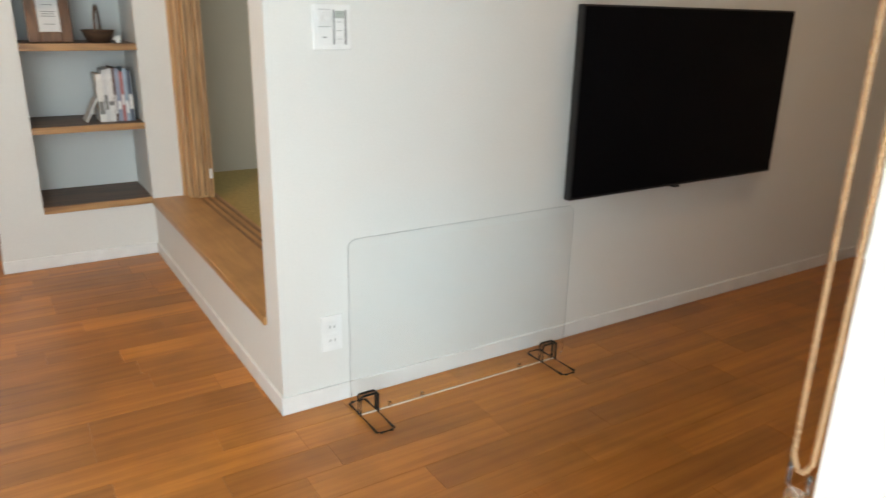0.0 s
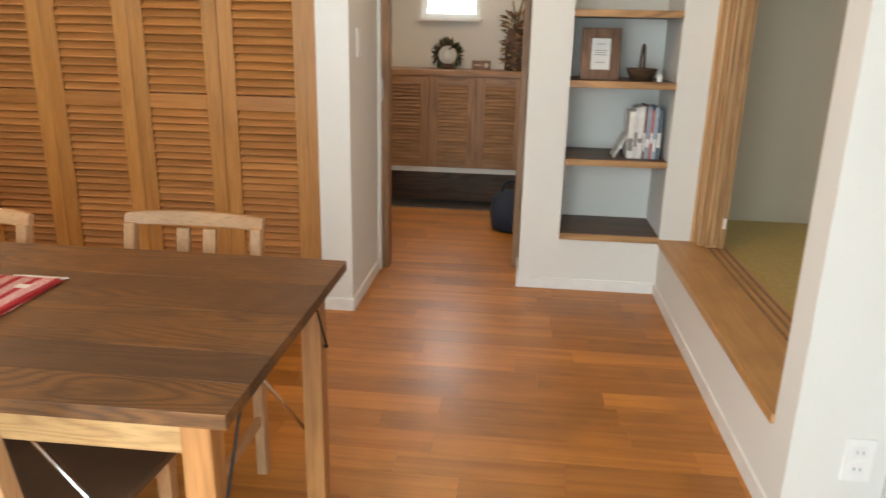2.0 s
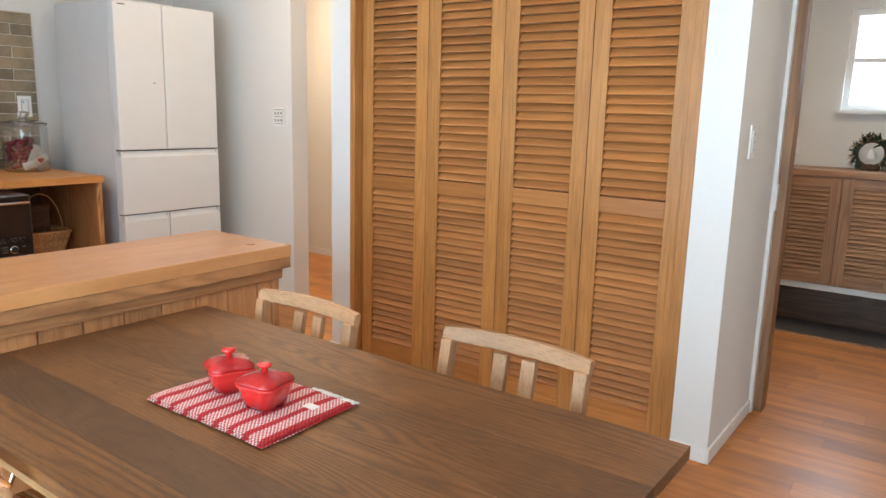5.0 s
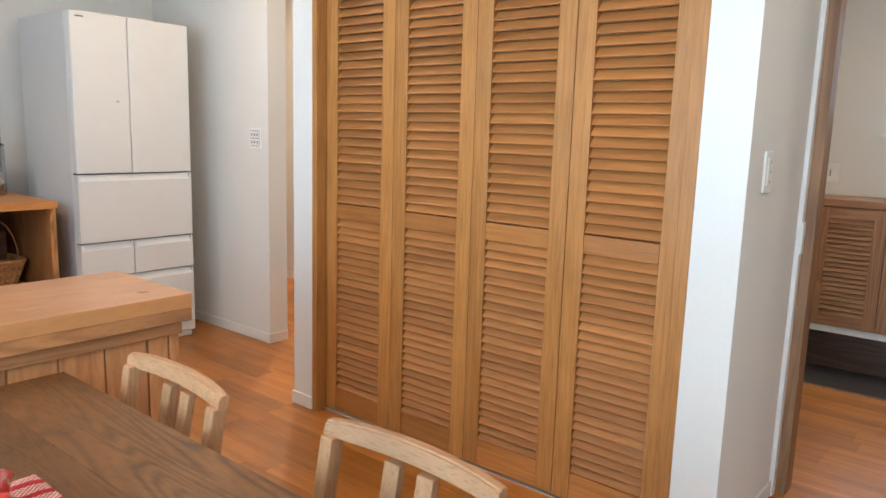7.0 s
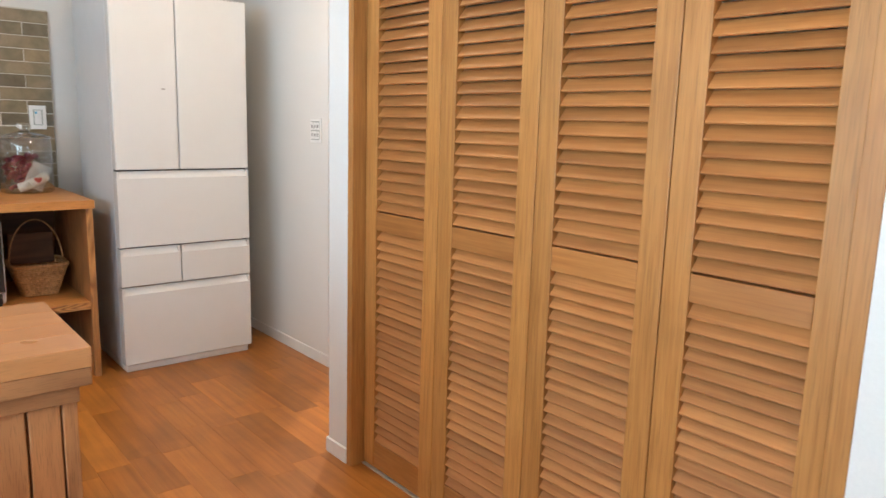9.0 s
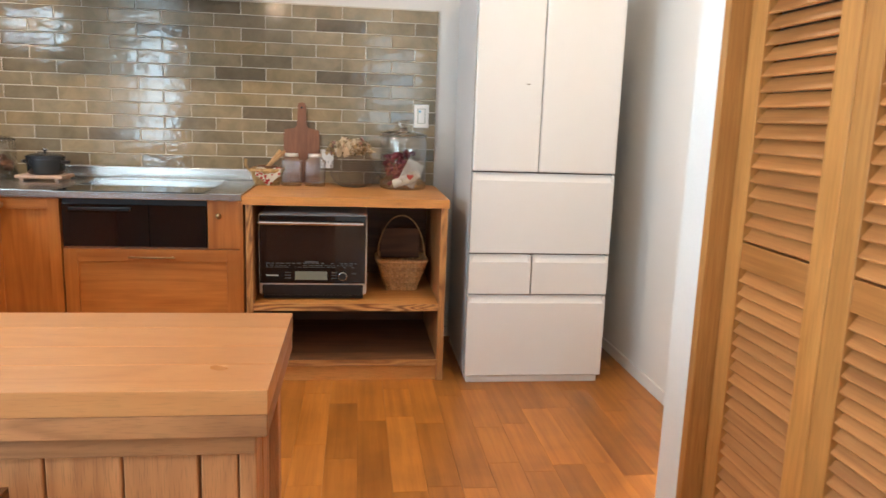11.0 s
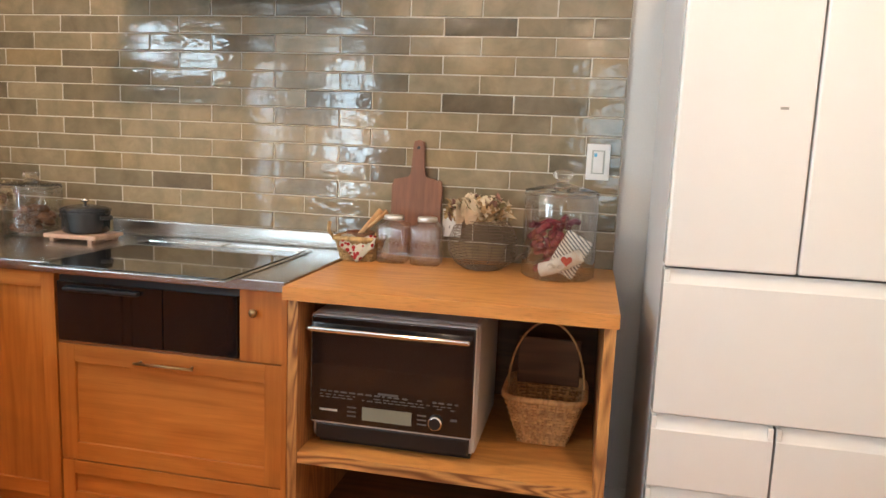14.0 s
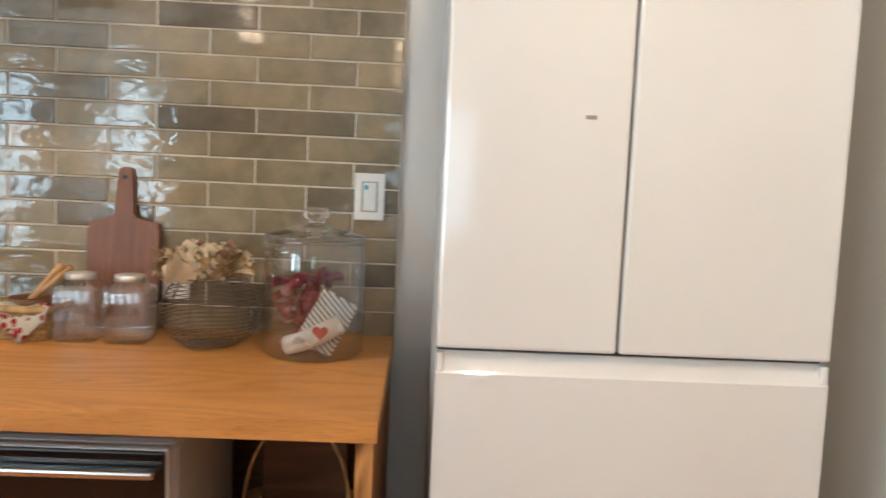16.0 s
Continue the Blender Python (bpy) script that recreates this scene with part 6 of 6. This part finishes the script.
# ---- hallway ----
sc = thing("shoe_cabinet", (-0.45, 6.5, 0.17), "wall-hung brown shoe cabinet with louvred doors", "cabinet")
part("carcass", bx(-1.35, 0.72, 6.325, 6.69, 0.19, 0.905), SHOE_CAB, sc)
part("top", bx(-1.37, 0.74, 6.29, 6.698, 0.906, 0.948, bevel=0.003), SHOE_CAB, sc)
# pale block stands in for the lit gap below the cabinet
part("light_strip", bx(-1.34, 0.71, 6.312, 6.66, 0.150, 0.1895), TRIM, sc, "pale strip added for the bright gap under the cabinet")
SHOE_V = wood("shoe_cabinet_stile", (0.25, 0.120, 0.053), (0.41, 0.220, 0.108), "z", 0.45, 1.0, 0.08)
x = -1.362
k = 0
while x < 0.6:
    w = 0.369
    d = part("door", bx(x + 0.002, x + 0.067, 6.300, 6.3245, 0.192, 0.902, bevel=0.001), SHOE_V, sc)
    part("stile", bx(x + w - 0.067, x + w - 0.002, 6.300, 6.3245, 0.192, 0.902, bevel=0.001), SHOE_V, d)
    part("rail", bx(x + 0.067, x + w - 0.067, 6.301, 6.324, 0.192, 0.26), SHOE_CAB, d)
    part("rail", bx(x + 0.067, x + w - 0.067, 6.301, 6.324, 0.835, 0.902), SHOE_CAB, d)
    for i in range(20):
        z = 0.274 + i * 0.0288
        s = bx(x + 0.067, x + w - 0.067, -0.003, 0.003, -0.0175, 0.0175)
        s.transform(Matrix.Translation((0, 6.312, z)) @ Matrix.Rotation(radians(-32), 4, "X"))
        part("slat", s, SHOE_CAB, d)
    x += w
solid("step_board", bx(-1.62, 0.74, 6.62, 6.695, -0.15, 0.12, bevel=0.004), wood("dark_step_wood", (0.11, 0.062, 0.043), (0.20, 0.12, 0.085), "x", 0.5, 1.0, 0.05), "dark wooden board under the shoe cabinet", "board", "structure")
solid("entrance_mat", bx(-1.3, 0.5, 5.74, 6.16, -0.1495, -0.14, bevel=0.003), plain("mat_grey", (0.13, 0.15, 0.18), 0.95, vary=0.25, scale=40, bump=0.6, bump_scale=200), "grey woven door mat on the entrance floor", "mat")
solid("floor_edge", bx(-1.63, 0.75, 5.66, 5.702, -0.15, 0.002, bevel=0.003), JAMB, "wooden edge of the hallway floor", "trim", "structure")
bag = thing("dark_bag", (0.06, 5.2, 0), "dark navy cloth bag standing on the hallway floor", "bag")
NAVY = plain("navy_cloth", (0.018, 0.026, 0.045), 0.8, bump=0.5, bump_scale=80)
m = bmesh.new()
lathe(m, [(0.10, 0), (0.13, 0.02), (0.14, 0.12), (0.12, 0.20), (0.07, 0.25), (0.02, 0.26)], (0.06, 5.22, 0.0005), 28, wob=lambda a, z: 1 + 0.06 * math.sin(3 * a + 20 * z) + 0.04 * math.cos(5 * a))
part("body", m, NAVY, bag, "", True)
m = bmesh.new()
tube(m, [(0.06 + 0.06 * math.cos(a), 5.2, 0.245 + 0.08 * math.sin(a)) for a in [math.pi * q / 12 for q in range(13)]], 0.008, 8)
part("strap", m, NAVY, bag, "", True)

wr = thing("wreath", (-0.515, 6.55, 0.948), "small dark green leaf wreath with white centre ornament", "wreath")
m = bmesh.new()
tube(m, [(-0.515 + 0.085 * math.cos(a), 6.58, 1.055 + 0.085 * math.sin(a)) for a in [2 * math.pi * q / 28 for q in range(28)]], 0.012, 8, closed=True)
part("ring", m, DARKW, wr, "", True)
GREEN = plain("wreath_leaf", (0.035, 0.055, 0.035), 0.7, vary=0.4, scale=60)
rng = random.Random(17)
for i in range(110):
    a = 2 * math.pi * i / 110
    m = bmesh.new()
    leaf(m, (-0.515 + 0.085 * math.cos(a), 6.57, 1.055 + 0.085 * math.sin(a)), (math.cos(a + rng.uniform(-1.4, 1.4)), rng.uniform(-0.7, 0.1), math.sin(a + rng.uniform(-1.4, 1.4))), rng.uniform(0.045, 0.07), 0.03, rng.uniform(-0.5, 0.5))
    part("leaf", m, GREEN if i % 7 else DRY[1], wr)
part("ornament", lathe(bmesh.new(), [(0.028, 0), (0.03, 0.01), (0.026, 0.04), (0.012, 0.062), (0.002, 0.068)], (-0.515, 6.55, 1.02), 20), TRIM, wr, "white rounded ornament", True)
part("bird", lathe(bmesh.new(), [(0.006, 0), (0.016, 0.01), (0.016, 0.022), (0.006, 0.03)], (-0.505, 6.51, 0.9485), 16), DARKW, wr, "small dark figure", True)
part("moss", lathe(bmesh.new(), [(0.05, 0), (0.06, 0.012), (0.04, 0.03), (0.01, 0.04)], (-0.515, 6.56, 0.9485), 24, wob=lambda a, z: 1 + 0.15 * math.sin(7 * a)), DARKW, wr, "", True)
pl = thing("wooden_plaque", (-0.24, 6.55, 0.948), "small brown wooden sign plaque on the cabinet", "sign")
part("board", bx(-0.315, -0.165, 6.54, 6.565, 0.9485, 1.018, bevel=0.002), FRAME_W, pl)
part("letter_bar", bx(-0.295, -0.235, 6.5385, 6.5399, 0.979, 0.988), DRY[2], pl)
part("round_mark", rod(bmesh.new(), (-0.2, 6.5385, 0.983), (-0.2, 6.5399, 0.983), 0.017, seg=20), DRY[2], pl)
dv = thing("driftwood_vase", (0.03, 6.54, 0.948), "tall brown vase with dried bark and branches", "vase")
part("vase", lathe(bmesh.new(), [(0.07, 0), (0.075, 0.02), (0.07, 0.18), (0.06, 0.30), (0.05, 0.32)], (0.02, 6.54, 0.9485), 28, wob=lambda a, z: 1 + 0.08 * math.sin(5 * a + 30 * z)), DARKW, dv, "", True)
rng = random.Random(41)
for i in range(150):
    m = bmesh.new()
    a = rng.uniform(0, 6.28)
    z = rng.uniform(0.02, 0.44)
    leaf(m, (0.02 + 0.065 * math.cos(a), 6.53 + 0.05 * math.sin(a), 0.95 + z), (math.cos(a), math.sin(a) - 0.2, rng.uniform(-0.3, 0.6)), rng.uniform(0.05, 0.08), rng.uniform(0.03, 0.05), rng.uniform(-0.5, 0.5))
    part("dried_leaf", m, DRY[rng.choice((0, 1, 3))], dv)
for dx, dz in ((0.10, 0.34), (0.05, 0.22), (-0.03, 0.2)):
    m = bmesh.new()
    tube(m, [(0.02, 6.54, 1.25), (0.02 + dx * 0.5, 6.54, 1.27 + dz * 0.6), (0.02 + dx, 6.53, 1.27 + dz)], 0.006, 6)
    part("branch", m, DRY[0], dv)
pb = thing("pendant_bulb", (-0.148, 6.5, 1.62), "bare warm bulb hanging on a black cord", "lamp")
part("cord", rod(bmesh.new(), (-0.148, 6.5, 1.74), (-0.148, 6.5, TOP), 0.003, seg=8), BLACK, pb)
part("socket", rod(bmesh.new(), (-0.148, 6.5, 1.675), (-0.148, 6.5, 1.75), 0.019, seg=20), BLACK, pb)
part("bulb", lathe(bmesh.new(), [(0.008, 0), (0.022, 0.012), (0.026, 0.03), (0.018, 0.05), (0.013, 0.06)], (-0.148, 6.5, 1.612), 24), emitter("warm_bulb", (1.0, 0.72, 0.42), 14.0), pb, "glowing warm bulb", True)


# ---- windows ----
def window(name, axis, at, u0, u1, z0, z1, depth, mullions, label, sill=False):
    """A white window in an opening; axis is the one it runs along."""
    t = thing(name, (at, (u0 + u1) / 2, z0) if axis == "y" else ((u0 + u1) / 2, at, z0), label, "window", kind="structure")

    def b(a0, a1, c0, c1, d0=-0.03, d1=0.03):
        return bx(at + d0, at + d1, a0, a1, c0, c1) if axis == "y" else bx(a0, a1, at + d0, at + d1, c0, c1)
    w = 0.04
    part("window_frame", b(u0, u0 + w, z0, z1), TRIM, t)
    part("window_frame", b(u1 - w, u1, z0, z1), TRIM, t)
    part("window_frame", b(u0 + w, u1 - w, z0, z0 + w), TRIM, t)
    part("window_frame", b(u0 + w, u1 - w, z1 - w, z1), TRIM, t)
    for k in range(mullions):
        c = u0 + (u1 - u0) * (k + 1) / (mullions + 1)
        part("mullion", b(c - 0.025, c + 0.025, z0 + w, z1 - w), TRIM, t)
    p = part("pane", b(u0 + w, u1 - w, z0 + w, z1 - w, -0.003, 0.003), GLASS, t)
    p.visible_shadow = False
    if sill:
        part("window_sill", b(u0 - 0.02, u1 + 0.02, z0 - 0.02, z0 - 0.001, -0.13, 0.0), TRIM, t)
    return t


window("window_1", "x", -0.44, -1.7, 0.3, 0.0, 2.05, 0.12, 1, "white sliding terrace window")
window("window_2", "y", 0.765, 0.18, 0.52, 0.0, 2.2, 0.12, 0, "tall white window beside the dining table")
window("window_3", "x", 0.456, -3.40, -2.40, 1.15, 1.9, 0.1, 1, "white window over the kitchen worktop")
window("window_4", "y", 4.06, 2.95, 3.85, 0.7, 2.2, 0.12, 1, "white window of the straw-mat room")
hall_window = window("window_5", "x", 6.76, -0.745, -0.275, 1.335, 2.0, 0.12, 0, "small white hallway window", True)
part("sash_rail", bx(-0.704, -0.316, 6.738, 6.757, 1.652, 1.682, bevel=0.002), TRIM, hall_window)

# ---- ceiling lights ----
for x, y in LAMPS:
    d = thing("downlight", (x, y, TOP), "small round warm ceiling downlight added out of view", "ceiling light", "ceiling downlights")
    part("rim", lathe(bmesh.new(), [(0.055, 0), (0.062, 0.004), (0.062, 0.0095), (0.05, 0.0098)], (x, y, TOP - 0.01), 28), WHITE, d, "", True)
    part("diffuser", rod(bmesh.new(), (x, y, TOP - 0.0125), (x, y, TOP - 0.0102), 0.046, seg=24), emitter("downlight_glow", (1.0, 0.72, 0.45), 6.0), d)

solid("backdrop", bx(-2.2, 1.2, 7.6, 7.65, -0.3, 3.2), emitter("bright_sky_backdrop", (0.95, 0.98, 1.0), 2.5), "bright hazy sky outside the hallway window", "backdrop", "structure")

# ---- garden seen in reflections ----
HEDGE = plain("hedge_leaf", (0.11, 0.20, 0.045), 0.6, vary=0.5, scale=8)


def shrub(at, r, h, seed):
    rng = random.Random(seed)
    t = thing("garden_shrub", at, "leafy green garden shrub outside the window", "shrub", "garden shrubs")
    m = bmesh.new()
    for k in range(5):
        a = rng.uniform(0, 6.28)
        rod(m, at, (at[0] + 0.3 * r * math.cos(a), at[1] + 0.3 * r * math.sin(a), at[2] + h * 0.7), 0.02, 0.008, seg=6)
    part("branches", m, DARKW, t)
    verts, faces = [], []
    for i in range(1500):
        a, e, q = rng.uniform(0, 6.28), rng.uniform(-0.4, 1.57), rng.uniform(0.45, 1) * (0.8 + 0.2 * math.sin(5 * i))
        c = Vector((at[0] + r * q * math.cos(a) * math.cos(e), at[1] + r * q * math.sin(a) * math.cos(e), at[2] + h * (0.5 + 0.5 * q * math.sin(e))))
        u = Vector((rng.uniform(-1, 1), rng.uniform(-1, 1), rng.uniform(-1, 1))).normalized() * 0.06
        v = u.orthogonal().normalized() * 0.03
        n0 = len(verts)
        verts += [c - u, c + v, c + u, c - v]
        faces.append((n0, n0 + 1, n0 + 2, n0 + 3))
    me = bpy.data.meshes.new("foliage")
    me.from_pydata([tuple(v - Vector(at)) for v in verts], [], faces)
    me.materials.append(HEDGE)
    ob = new("foliage", me)
    ob.parent = t
    tagged(ob, kind="stuff")


for i, (x, y, r, h) in enumerate(((-3.3, -2.6, 0.8, 2.2), (-2.3, -3.0, 0.8, 1.9), (-4.4, -2.2, 0.7, 2.4), (-0.9, -4.6, 0.9, 1.6), (3.2, -1.4, 0.7, 1.3), (7.2, 3.2, 0.8, 2.0))):
    shrub((x, y, -0.32), r, h, 60 + i)

# ---- tiles ----
TZ, TY = 0.065, 0.2555


def tile_mesh(w, seed):
    """One hand-made tile lying in the y-z plane, its glazed face to +x, softly pillowed."""
    rng = random.Random(seed)
    bm = bmesh.new()
    h, d = TZ - 0.004, 0.010
    lo, hi = [], []
    for (u, v) in ((0, 0), (1, 0), (1, 1), (0, 1)):
        lo.append(bm.verts.new((0, u * w + rng.uniform(-0.0006, 0.0006), v * h + rng.uniform(-0.0006, 0.0006))))
    e = 0.0025
    mid = [bm.verts.new((d - 0.002, p.co.y, p.co.z)) for p in lo]
    top = [bm.verts.new((d + rng.uniform(-0.0007, 0.0007), e if i in (0, 3) else w - e, e if i < 2 else h - e)) for i in range(4)]
    for a, b in ((lo, mid), (mid, top)):
        for i in range(4):
            j = (i + 1) % 4
            bm.faces.new((a[i], a[j], b[j], b[i]))
    c = bm.verts.new((d + rng.uniform(-0.0004, 0.0008), w * rng.uniform(0.4, 0.6), h * rng.uniform(0.4, 0.6)))
    for i in range(4):
        bm.faces.new((top[i], top[(i + 1) % 4], c))
    return mesh_of("tile", bm, TILE)


tile_cache = {}
tile_rng = random.Random(77)


def lay_tile(parent, w, m):
    key = (round(w, 3), tile_rng.randrange(5))
    if key not in tile_cache:
        tile_cache[key] = tile_mesh(w, len(tile_cache))
    ob = new("tile", tile_cache[key])
    ob.matrix_basis = m @ pose(0, 0, 0, 0, tile_rng.uniform(-0.5, 0.5), tile_rng.uniform(-0.25, 0.25))
    ob.parent = parent


wall_w, wall_s = bpy.data.objects["wall_west"], bpy.data.objects["wall_kitchen_south"]
solid("grout_west", bx(-4.612, -4.6002, 0.513, 3.19, 0.80, 1.769), GROUT, "pale grout between the kitchen tiles", "wall", "structure")
solid("grout_south", bx(-4.6002, -3.42, 0.512, 0.5235, 0.80, 1.769), GROUT, "pale grout between the kitchen tiles", "wall", "structure")
for r in range(15):
    z = 1.767 - (r + 1) * TZ
    first = 3.189
    y1 = 2.946 if r % 2 == 0 else 3.068
    hi = first
    while hi > 0.55:
        lo_y = max(y1, 0.526)
        w = hi - lo_y - 0.004
        if w > 0.02:
            lay_tile(wall_w, w, pose(-4.608, lo_y + 0.002, z))
        hi = y1
        y1 -= TY
    x = -4.596
    x1 = x + (TY if r % 2 else TY * 0.5)
    while x < -3.45:
        w = min(x1, -3.425) - x - 0.004
        if w > 0.02:
            lay_tile(wall_s, w, pose(x + w + 0.002, 0.516, z, 0, 0, 90))
        x, x1 = x1, x1 + TY


finish_floor()
